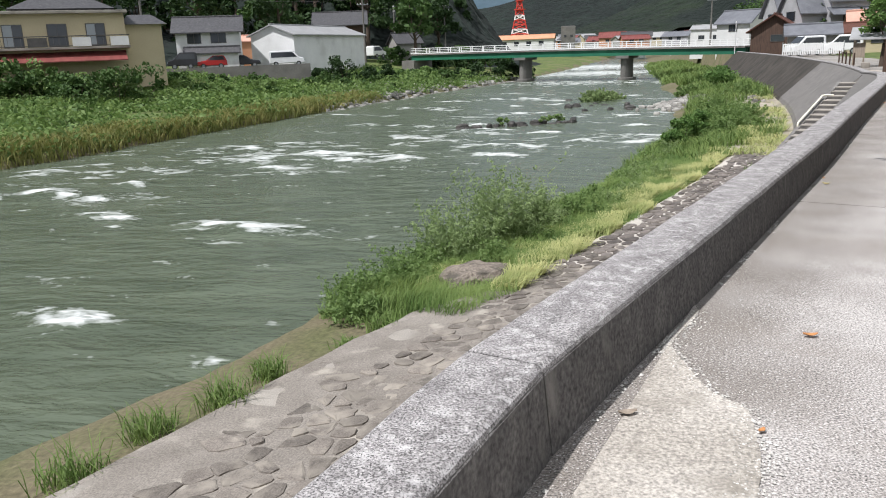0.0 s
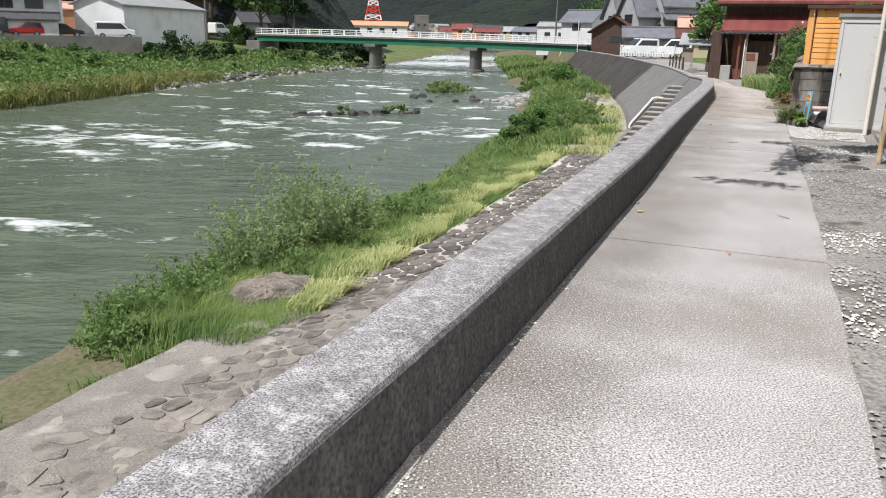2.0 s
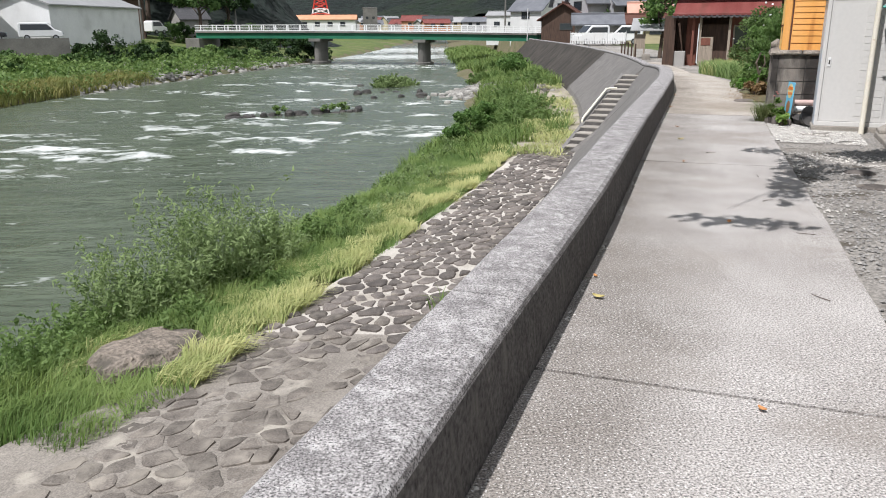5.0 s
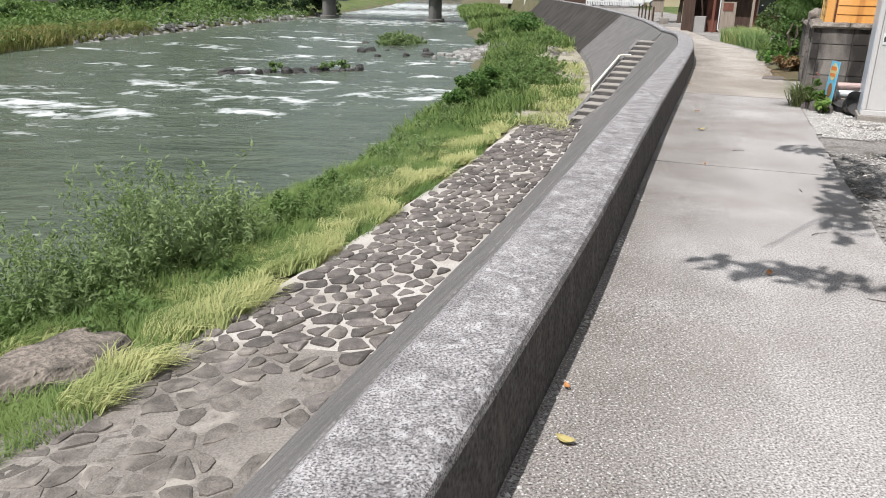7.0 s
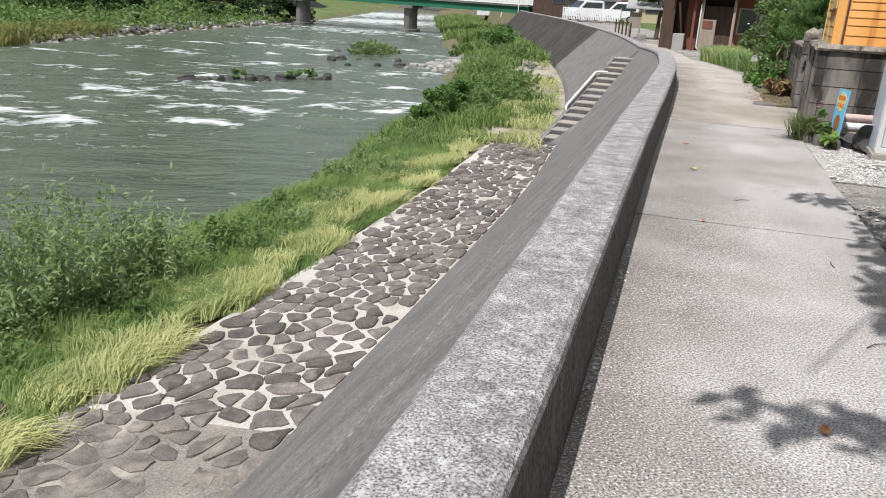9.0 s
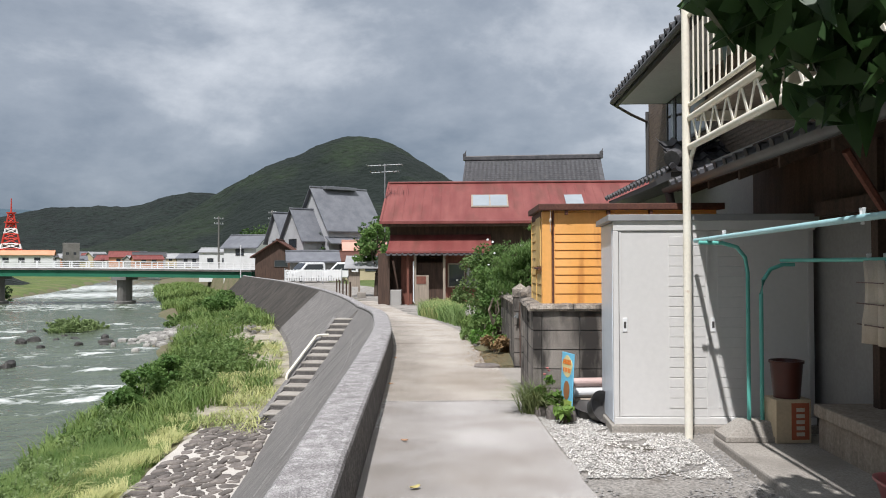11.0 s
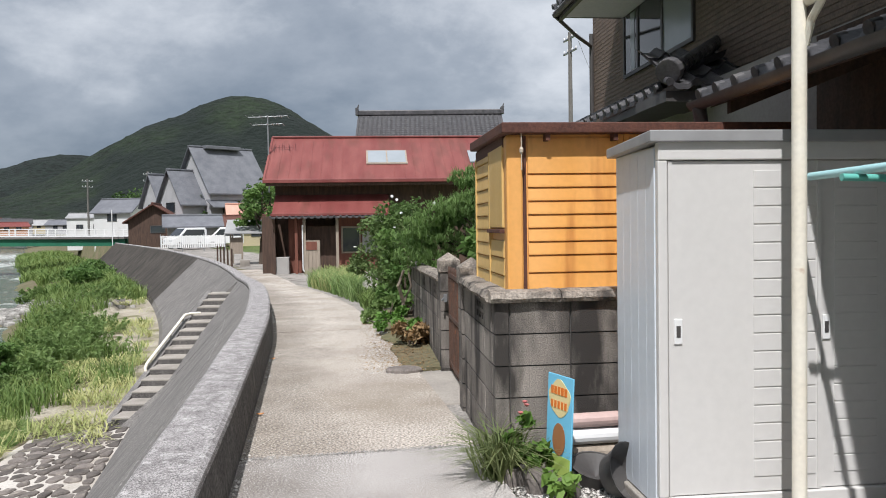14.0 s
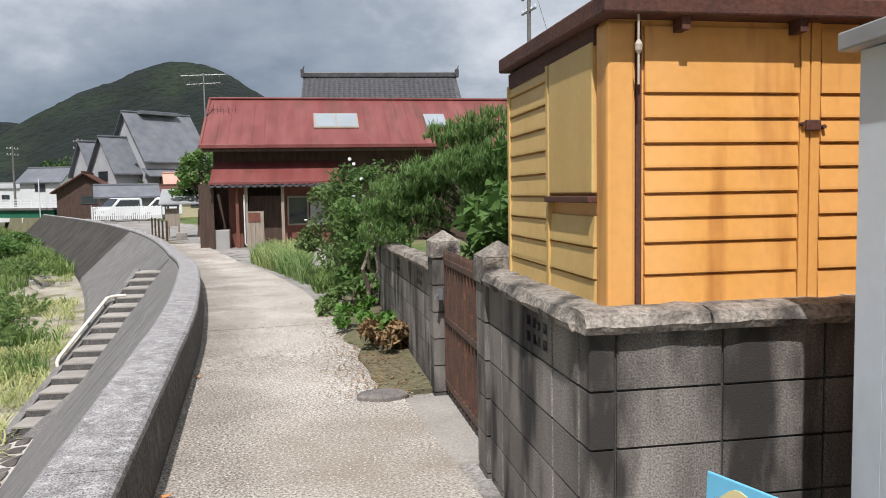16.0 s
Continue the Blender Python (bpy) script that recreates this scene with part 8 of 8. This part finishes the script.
for k in range(26):
    x = -66 + 2.0 * k + wood.uniform(-1.5, 1.5)
    y = 178 - 0.95 * abs(x + 10) * 0.9 + wood.uniform(-4, 12)
    h = wood.uniform(13, 19) * (0.62 if x > -22 else 1.0)
    tree("tall dark cedar at the foot of the wooded hill", pose(x, y, 1.0), h, h * 0.24, 1300, 0.6, TREE_DARK, 460 + k, "cedars", 20, 0.8)
tree("dark round tree beside the red-roofed house", pose(22.0, 52.6, -0.5), 4.4, 1.35, 1600, 0.16, SHRUB_LEAF, 430)
for k, (x, y, h, cr) in enumerate(((33, 100, 6, 2.4), (38, 92, 7, 2.6), (44, 60, 6, 2.2), (31, 126, 7, 3), (40, 150, 9, 4))):
    tree("green garden tree among the houses", pose(x, y, -0.2), h, cr, 900, 0.3, TREE_MID, 440 + k, "garden trees")

# garden behind the block wall and verge of the lane
def needles(label, m, w, h, seed, n_tuft=420):
    """A clipped garden pine: bent trunk, flat pads of needle tufts."""
    r = np.random.default_rng(seed)
    ob = thing("pine", label, "tree", m)
    part("trunk", Build().tube([(0, 0, -0.1), (0.10, 0.04, h * 0.35), (-0.06, 0.08, h * 0.6), (0.03, 0, h * 0.92)], 0.06, 8, 0.02), BARK, ob, smooth=True)
    pos, hed = [], []
    for k in range(15):
        f = r.uniform(0.42, 1.0)
        a, rad = r.uniform(0, 2 * math.pi), w * math.sqrt(r.uniform()) * (1.15 - 0.7 * f)
        c = np.array([rad * math.cos(a), rad * math.sin(a), h * f])
        part("limb", Build().tube([(0, 0, h * f * 0.8), tuple(c * np.array([0.6, 0.6, 0.95])), tuple(c)], 0.022, 5, 0.008), BARK, ob)
        pos.append(c + cloud(n_tuft // 15, (w * 0.36, w * 0.36, 0.16), seed + k, 0.2))
    pos = np.repeat(np.concatenate(pos), 14, 0)
    v, q = blades(pos, r.uniform(0.08, 0.17, len(pos)), 0.011, r.uniform(0.2, 1.5, len(pos)), seed)
    ne = new("crown", np_mesh("crown", v, q, PINE_LEAF))
    ne.parent = ob
    return ob


needles("clipped green garden pine behind the block wall", yard(0.95, 6.3), 1.25, 2.35, 500, 1500)
needles("clipped garden pine spreading above the block wall", yard(1.1, 4.9), 0.95, 2.15, 520, 1200)
shrub("shrub", "glossy broad-leaved garden shrub behind the block wall", yard(0.95, 3.5), 0.85, 2.0, 3200, 0.075, SHRUB_LEAF, 540, 2.2, 20)
shrub("shrub", "glossy broad-leaved garden shrub beside the orange shed", yard(1.6, 2.6), 0.75, 2.2, 2400, 0.075, SHRUB_LEAF, 541, 2.2, 18)
shrub("shrub", "loose flowering shrub leaning over the lane", yard(-0.05, 9.6), 0.85, 2.0, 4600, 0.05, leafy("rose_leaf", (0.08, 0.15, 0.04), (0.185, 0.26, 0.09), through=0.45), 542, 1.8, 30, base=0.06)
shrub("shrub", "dark leafy shrub against the end of the block wall", yard(-0.1, 8.2), 0.6, 1.5, 2600, 0.055, SHRUB_LEAF, 543, 1.8, 16, base=0.05)
shrub("shrub", "tall thin flowering shrub by the lane", yard(-0.35, 11.6), 0.8, 1.8, 2600, 0.055, leafy("rose_leaf_pale", (0.08, 0.145, 0.04), (0.20, 0.26, 0.10)), 544, 1.9, 18, base=0.05)
shrub("shrub", "low bright green weed bush at the wall's foot", yard(-0.38, 6.0), 0.34, 0.38, 650, 0.05, leafy("bright_leaf", (0.085, 0.19, 0.03), (0.17, 0.31, 0.07)), 545, 2.0, 9, base=0.1)
shrub("shrub", "withered reddish-brown fern clump at the wall's foot", yard(-0.24, 4.85), 0.38, 0.27, 700, 0.035, DRY, 546, 3.2, 10, base=0.1)
shrub("shrub", "mixed green weeds at the lane's edge", yard(-0.45, 7.6), 0.4, 0.4, 500, 0.05, WEED, 547, 2.0, 8, base=0.05)
part("stump", Build().tube([(-0.25, 7.0, -0.1), (-0.22, 6.9, 0.35), (-0.30, 6.75, 0.62), (-0.22, 6.7, 0.85)], 0.035, 7, 0.02).tube([(-0.22, 6.9, 0.35), (-0.10, 6.85, 0.6), (-0.14, 6.8, 0.8)], 0.025, 6, 0.015), GREY_WOOD, thing("stump", "bare grey forked dead stem beside the wall", "stump", YARD))
r = np.random.default_rng(9)
for k in range(11):
    u, vv = r.normal(-0.05, 0.5), 9.8 + r.normal(0, 0.8)
    z = r.uniform(0.9, 2.1)
    fl = Build().lathe([(0.002, -0.008), (0.02, 0.0), (0.03, 0.014), (0.014, 0.02), (0.002, 0.016)], 9)
    plain("flower", fl, WHITE_PAINT, "small white blossom on the flowering shrub", "flower", "white blossoms", m=yard(u, vv, z) @ pose(0, 0, 0, r.uniform(0, 90), 0, 0))
for k, (u0, u1, v0, v1, n, hh, mat, lab) in enumerate(((-2.6, -0.9, 11.5, 24.0, 5200, 0.75, WEED, "tall green roadside weeds before the red-roofed house"), (-2.4, -1.0, 16.0, 26.0, 2600, 0.7, STRAW, "yellowing roadside grass before the red-roofed house"),
                                                       (-0.9, 0.3, 10.0, 14.0, 2600, 0.4, BLADE, "green grass at the lane's edge"))):
    r = np.random.default_rng(560 + k)
    u, vv = r.uniform(u0, u1, n), r.uniform(v0, v1, n)
    pos = np.stack([9.05 + 0.875 * u + 0.484 * vv, 15.79 - 0.484 * u + 0.875 * vv, np.zeros(n)], 1)
    inside = side_distance(pos[:, 0], pos[:, 1], FOOT[::6]) < -1.75
    pos = pos[inside]
    pos[:, 2] = lane_z(pos[:, 1]) - 0.05
    v, q = blades(pos, r.uniform(0.3, 1.0, len(pos)) * hh, 0.022, 0.6, 570 + k)
    stuff("weeds", lab, np_mesh("weeds", v, q, mat), "weeds")

# tussock and flowering plant beside the notice board
r = np.random.default_rng(600)
n = 360
base = np.stack([r.normal(0, 0.045, n), r.normal(0, 0.045, n), np.zeros(n)], 1)
v, q = blades(base, r.uniform(0.3, 0.52, n), 0.011, r.uniform(0.5, 1.35, n), 601)
ob = new("grass_tussock", np_mesh("grass_tussock", v, q, leafy("sedge", (0.10, 0.155, 0.05), (0.30, 0.33, 0.15))))
ob.matrix_basis = yard(-0.02, -0.28, -0.02)
tagged(ob, "arching striped sedge tussock beside the notice board", "grass")
shrub("shrub", "leafy potted creeper beside the notice board", yard(0.19, -0.30), 0.19, 0.42, 240, 0.055, leafy("creeper_leaf", (0.075, 0.17, 0.03), (0.17, 0.28, 0.06)), 603, 1.4, 9, base=0.05)
shrub("shrub", "pale green ground creeper below the notice board", yard(0.22, -0.72), 0.16, 0.14, 90, 0.055, leafy("creeper_pale", (0.12, 0.22, 0.04), (0.22, 0.34, 0.08)), 604, 1.4, 6, base=0.1)
for k, (u, vv, z) in enumerate(((0.12, -0.34, 0.46), (0.09, -0.36, 0.40), (0.14, -0.30, 0.43))):
    plain("flower", Build().lathe([(0.001, -0.006), (0.011, 0.0), (0.018, 0.01), (0.008, 0.014), (0.001, 0.011)], 9), PINK_PLASTIC, "small pink-red flower above the creeper", "flower", "pink flowers", m=yard(u, vv, z))

# broad-leaved climber over the balcony's rusty post
climber = thing("climber", "large-leaved dark climber hanging from the balcony above the yard", "climbing plant", yard(0.0, 0.0))
r = np.random.default_rng(610)
pts = []
for c, rad, n in (((0.95, -4.75, 2.62), (0.28, 0.5, 0.45), 150), ((0.45, -5.3, 3.05), (0.35, 0.4, 0.2), 50), ((0.55, -4.85, 2.70), (0.22, 0.25, 0.17), 70), ((1.32, -4.95, 2.74), (0.26, 0.2, 0.14), 60), ((-0.2, -6.3, 3.15), (0.35, 0.9, 0.22), 190), ((-0.42, -7.8, 3.2), (0.2, 0.8, 0.12), 110), ((-0.3, -7.0, 3.25), (0.25, 0.7, 0.18), 120), ((0.2, -6.6, 3.3), (0.3, 0.6, 0.15), 60), ((-0.75, -9.3, 3.2), (0.55, 0.22, 0.10), 80), ((-0.6, -5.4, 3.2), (0.3, 0.25, 0.1), 60)):
    pts.append(np.array(c) + cloud(n, rad, int(r.integers(1e6)), 0.1))
v, q = leaves(np.concatenate(pts), np.concatenate([np.full(len(a), 0.15 if k < 4 else 0.10) for k, a in enumerate(pts)]), 611, 1.55, 0.75, 0.15)
fo = new("foliage", np_mesh("foliage", v, q, VINE_LEAF))
fo.parent = climber
for a in (((1.33, -4.97, 0.2), (1.33, -4.96, 1.6), (1.27, -4.93, 2.5), (0.8, -5.2, 3.0), (0.2, -6.2, 3.15), (-0.3, -7.3, 3.22), (-0.9, -8.9, 3.2)), ((1.29, -4.98, 2.3), (1.2, -4.9, 2.5), (0.95, -4.7, 2.6), (0.95, -4.5, 2.45)), ((0.8, -5.2, 3.0), (0.7, -6.5, 3.25), (0.75, -7.6, 3.2))):
    part("vine_stem", Build().tube(a, 0.014, 6, 0.006), BARK, climber)

# fallen leaves and twigs on the lane
for k, (x, y, big, mat, lab) in enumerate(((2.09, 3.30, 0.036, FALLEN, "curled orange-brown fallen leaf on the lane"), (1.57, 2.24, 0.02, FALLEN, "small brown fallen leaf on worn concrete"), (3.76, 8.13, 0.02, FALLEN, "small brown fallen leaf on the lane"),
                                           (3.66, 7.76, 0.034, FALLEN_PALE, "yellowed fallen leaf on the lane"), (6.70, 13.70, 0.04, FALLEN_PALE, "yellowed fallen leaf on the lane"), (5.2, 9.3, 0.03, FALLEN, "small brown fallen leaf on the lane"),
                                           (4.7, 10.6, 0.025, FALLEN, "small brown fallen leaf on the lane"), (7.2, 15.0, 0.03, FALLEN, "small brown fallen leaf on the lane"), (1.06, 2.36, 0.04, GREY_WOOD, "dry grey leaf on the grit"), (6.0, 12.0, 0.025, FALLEN, "small brown fallen leaf on the lane"),
                                           (3.9, 6.4, 0.02, FALLEN, "small brown fallen leaf on the lane"), (8.3, 17.9, 0.03, FALLEN, "small brown fallen leaf on the lane"), (9.4, 20.3, 0.03, FALLEN, "small brown fallen leaf on the lane"))):
    g = Build()
    nn = 7
    for i in range(nn):
        f = i / (nn - 1)
        wd = big * 0.55 * math.sin(math.pi * min(0.97, f * 0.94 + 0.04)) ** 0.8
        lift = 0.012 + big * 0.5 * (f - 0.5) ** 2 * 2
        g.v += [(big * 2 * (f - 0.5), -wd, lift + big * 0.25), (big * 2 * (f - 0.5), 0, lift), (big * 2 * (f - 0.5), wd, lift + big * 0.2)]
    g.f = [(i * 3 + j, (i + 1) * 3 + j, (i + 1) * 3 + j + 1, i * 3 + j + 1) for i in range(nn - 1) for j in range(2)]
    ob = plain("fallen_leaf", g, mat, lab, "leaf", "fallen leaves", m=pose(x, y, 0.0, 0, 0, 47 * k))
    ob.modifiers.new("thickness", "SOLIDIFY").thickness = 0.002
for k, (x, y, a) in enumerate(((5.9, 10.0, 20), (6.4, 11.1, 70), (4.9, 7.6, 110), (5.6, 8.9, 150), (6.6, 12.6, 10))):
    plain("twig", Build().tube([(-0.06, 0, 0.006), (0.0, 0.008, 0.008), (0.07, -0.006, 0.006)], 0.003, 5, 0.002), BARK, "thin dry twig lying on the lane", "twig", "twigs", m=pose(x, y, 0.0, 0, 0, a))

# small tuft in the parapet's joint
r = np.random.default_rng(640)
n = 60
base = np.stack([r.normal(0, 0.025, n), r.normal(0, 0.025, n), np.zeros(n)], 1)
v, q = blades(base, r.uniform(0.05, 0.12, n), 0.005, r.uniform(0.3, 1.2, n), 641)
ob = new("grass_tussock", np_mesh("grass_tussock", v, q, BLADE))
ob.location = along(s_at(6.8), 0.40, PAR_H - 0.09)
tagged(ob, "small green grass tuft growing from the parapet joint", "grass")


# ---- loose grit and gravel ----
def pebbles(name, label, xs, ys, zs, lo, hi, seed, mat=GRAVEL_STONE):
    r = np.random.default_rng(seed)
    n = len(xs)
    unit = np.array([(1, 0, 0), (-1, 0, 0), (0, 1, 0), (0, -1, 0), (0, 0, 1)], float)
    s = r.uniform(lo, hi, (n, 1, 1)) * r.uniform(0.6, 1.2, (n, 5, 1))
    a = r.uniform(0, 2 * math.pi, n)
    rot = np.stack([np.stack([np.cos(a), -np.sin(a), 0 * a], 1), np.stack([np.sin(a), np.cos(a), 0 * a], 1), np.stack([0 * a, 0 * a, 0 * a + 0.65], 1)], 1)
    v = np.einsum("nij,nkj->nki", rot, unit[None] * s) + np.stack([xs, ys, zs], 1)[:, None, :]
    tri = np.array([(0, 2, 4), (2, 1, 4), (1, 3, 4), (3, 0, 4)])
    me = bpy.data.meshes.new(name)
    f = (5 * np.arange(n)[:, None, None] + tri[None]).reshape(-1, 3)
    me.from_pydata(v.reshape(-1, 3).tolist(), [], f.tolist())
    me.materials.append(mat)
    return stuff(name, label, me, "gravel")


r = np.random.default_rng(71)
n = 16000
u, v = r.uniform(-0.35, 1.42, n), r.uniform(-14.5, -0.2, n)
x, y = 9.05 + 0.875 * u + 0.484 * v, 15.79 - 0.484 * u + 0.875 * v
ok = (side_distance(x, y, FOOT[::6]) < -LANE_W - 0.01) & (rough(x, y, 0.5, 2.0) > -0.35)
pebbles("gravel", "loose pale gravel between lane and house", x[ok], y[ok], np.full(ok.sum(), -0.02), 0.006, 0.02, 72, YARD_STONE)
n = 9000
yy = r.uniform(-1.0, 3.7, n)
reach = np.interp(yy, [y for _, y in WORN], [d for d, _ in WORN])
rimmed = r.uniform(size=n) < 0.55
d = np.where(rimmed, np.minimum(reach + r.normal(0.03, 0.045, n), -0.01), reach * r.uniform(0.0, 1.0, n))
q = np.array([along(s_at(a), b) for a, b in zip(yy, d)])
ok = rimmed | (rough(q[:, 0], q[:, 1], 0.35, 1.0) > 0.15)
pebbles("gravel", "loose pale grit on the crumbling concrete", q[ok, 0], q[ok, 1], np.full(ok.sum(), 0.004), 0.003, 0.011, 73)
n = 15000
u, v = r.uniform(-0.15, 1.25, n), r.uniform(-2.6, -0.35, n)
x, y = 9.05 + 0.875 * u + 0.484 * v, 15.79 - 0.484 * u + 0.875 * v
ok = (side_distance(x, y, FOOT[::6]) < -LANE_W - 0.02) & (rough(x, y, 0.28, 4.0) > -0.3) & ((u < 0.6) | (v < -1.14))
pebbles("gravel", "white crushed stone before the storage shed", x[ok], y[ok], np.full(ok.sum(), -0.012), 0.004, 0.012, 79)
n = 1500
s = r.uniform(s_at(1.0), s_at(34), n)
d = -np.abs(r.normal(0, 0.02, n)) - 0.004
q = np.array([along(a, b) for a, b in zip(s, d)])
ok = rough(q[:, 0], q[:, 1], 0.5, 3.0) > 0.1
pebbles("gravel", "crumbs of mortar along the parapet's foot", q[ok, 0], q[ok, 1], q[ok, 2] + 0.002, 0.004, 0.016, 74)
n = 4200
u, v = r.normal(-0.38, 0.24, n), r.uniform(3.1, 8.8, n)
x, y = 9.05 + 0.875 * u + 0.484 * v, 15.79 - 0.484 * u + 0.875 * v
ok = (u < -0.03)
v2, q2 = leaves(np.stack([x[ok], y[ok], np.full(ok.sum(), 0.015) + lane_z(y[ok])], 1), 0.016, 75, 1.6, 0.1, 4.0)
stuff("leaf_litter", "brown leaf litter along the block wall", np_mesh("leaf_litter", v2, q2, DRY), "leaf litter")
edge = [(-0.42 - 0.16 * noise.noise((v * 1.7, 2, 5)) - 0.06 * noise.noise((v * 6, 1, 3)) - 0.12 * math.sin(min(1.0, (v - 3.3) / 5.8) * math.pi), v) for v in (3.25 + 0.16 * k for k in range(37))]
plain("verge", Build().prism(edge + [(-0.01, 9.0), (-0.01, 3.30)], -0.2, 0.010, Matrix.Identity(4)), SOIL, "strip of bare brown earth along the block wall", "ground", kind="structure", m=YARD)
n = 2600
u, v = r.normal(-0.55, 0.16, n), r.uniform(3.0, 9.2, n)
x, y = 9.05 + 0.875 * u + 0.484 * v, 15.79 - 0.484 * u + 0.875 * v
pebbles("gravel", "pale grit and crumbs along the earth strip", x, y, lane_z(y) + 0.002, 0.003, 0.013, 76)
plain("flat_stone", cobble(0.2, 0.13, 0.05, 3, 9), STONE, "flat grey stone lying by the gate", "stone", m=yard(-0.42, 3.15, 0.0))
plain("flat_stone", cobble(0.16, 0.12, 0.03, 8, 9), STONE, "dark flat stone set in the gravel", "stone", m=yard(0.95, -4.7, -0.03))
plain("flat_stone", cobble(0.18, 0.13, 0.03, 9, 9), STONE, "dark flat stone set in the gravel", "stone", m=yard(1.0, -5.5, -0.03))

n = 700
s = s_at(16.85) + r.normal(0, 0.018, n) + 0.03 * rough(np.linspace(0, 9, n), np.zeros(n), 0.4, 2.0)
d = -r.uniform(0.03, 1.5, n)
q = np.array([along(a, b) for a, b in zip(s, d)])
pebbles("gravel", "dark grit and crumbs caught in the lane joint", q[:, 0], q[:, 1], q[:, 2] + 0.001, 0.003, 0.011, 77, YARD_STONE)

# ---- stones of the apron, one by one ----
def clip_cell(poly, px, py, qx, qy):
    """Cuts a convex outline down to the side of the midline nearer to p than to q."""
    mx, my, nx, ny = (px + qx) / 2, (py + qy) / 2, qx - px, qy - py
    out = []
    for (ax, ay), (bx, by) in zip(poly, poly[1:] + poly[:1]):
        da, db = (ax - mx) * nx + (ay - my) * ny, (bx - mx) * nx + (by - my) * ny
        if da <= 0:
            out.append((ax, ay))
        if da * db < 0:
            t = da / (da - db)
            out.append((ax + t * (bx - ax), ay + t * (by - ay)))
    return out


STONE_WORN = material("mortar_smeared_stone", (0.115, 0.10, 0.087), (0.19, 0.166, 0.143), 5.0, 0.92, 50, 0.35, 0.6, stain=(0.26, 0.232, 0.198), stain_scale=3.0, stain_lo=0.5, stain_hi=0.66, random_amount=0.25, placed=True)
CELL_S, CELL_D = 0.36, 0.275
s_lo, s_hi = s_at(3.5), s_at(27.6)
ni, nj = int((s_hi - s_lo) / CELL_S), 10
sr = random.Random(77)
seeds = {(i, j): (s_lo + (i + 0.5 + 0.5 * (j % 2) + sr.uniform(-0.46, 0.46)) * CELL_S, SLOPE_FOOT + (j + 0.5 + sr.uniform(-0.40, 0.40)) * CELL_D) for i in range(ni) for j in range(nj)}
far_stones, worn_stones, part_count = Build(), Build(), 0
for (i, j), (cs, cd) in seeds.items():
    y0 = float(np.interp(cs, FOOT_S, FOOT[:, 1]))
    if cd > apron_edge(y0) - (1.05 if y0 < 9.5 else 0.18):
        continue
    bare = 0.85 if y0 < 9 else 0.92 if y0 < 12.0 else 0.98
    if sr.random() > bare:
        continue
    poly = [(cs - 0.5, cd - 0.5), (cs + 0.5, cd - 0.5), (cs + 0.5, cd + 0.5), (cs - 0.5, cd + 0.5)]
    for a in range(-2, 3):
        for b in range(-2, 3):
            if (a or b) and (i + a, j + b) in seeds:
                poly = clip_cell(poly, cs, cd, *seeds[(i + a, j + b)])
    poly = [(max(cs - 0.30, min(cs + 0.30, x)), max(SLOPE_FOOT + 0.01, min(apron_edge(y0) - 0.06, y))) for x, y in poly]
    if len(poly) < 3:
        continue
    rounded = []
    for (ax, ay), (bx, by) in zip(poly, poly[1:] + poly[:1]):
        rounded += [(0.80 * ax + 0.20 * bx, 0.80 * ay + 0.20 * by), (0.20 * ax + 0.80 * bx, 0.20 * ay + 0.80 * by)]
    mx, my = sum(x for x, _ in rounded) / len(rounded), sum(y for _, y in rounded) / len(rounded)
    rounded = [(mx + (x - mx) * k, my + (y - my) * k) for x, y, k in ((x, y, 1 + 0.30 * noise.noise((x * 9, y * 9, 4.0))) for x, y in rounded)]
    gap = sr.uniform(0.70, 0.95) if y0 > 11 else sr.uniform(0.74, 0.97)
    top = sr.uniform(0.022, 0.05) if y0 > 12 else sr.uniform(0.004, 0.026)
    n = len(rounded)
    ring = []
    for f, z in ((gap, -0.05), (gap * 0.97, top * 0.55), (gap * 0.80, top), (gap * 0.4, top * 1.12)):
        for x, y in rounded:
            px, py = mx + (x - mx) * f, my + (y - my) * f
            ring.append(along(px, py, apron_z(y0, py) + z + 0.018 * noise.noise((px * 11, py * 11, f * 3))))
    ring.append(along(mx, my, apron_z(y0, my) + top * 1.15))
    faces = [(a * n + k, (a * n + (k + 1) % n), (a + 1) * n + (k + 1) % n, (a + 1) * n + k) for a in range(3) for k in range(n)] + [(3 * n + k, 3 * n + (k + 1) % n, 4 * n) for k in range(n)]
    faces = [q[::-1] for q in faces]
    if 9.0 < y0 < 20.5 and part_count < 300:
        c = Vector(ring[-1])
        part("stone", Build().add([tuple(Vector(p) - c) for p in ring], faces), STONE if y0 + sr.uniform(-1.6, 1.6) > 12.2 else STONE_WORN, apron, at=Matrix.Translation(c))
        part_count += 1
    else:
        (far_stones if y0 > 12.2 else worn_stones).add(ring, faces)
part("stone_field", far_stones, STONE_STUFF, apron, "rough stones set in mortar")["kind"] = "stuff"
WORN_FIELD = material("mortar_smeared_field", (0.13, 0.113, 0.098), (0.20, 0.176, 0.152), 3.0, 0.92, 50, 0.4, 0.7, stain=(0.26, 0.232, 0.196), stain_scale=2.4, stain_lo=0.46, stain_hi=0.62, island=0.25)
part("stone_field", worn_stones, WORN_FIELD, apron, "flat stones half buried in worn mortar")["kind"] = "stuff"
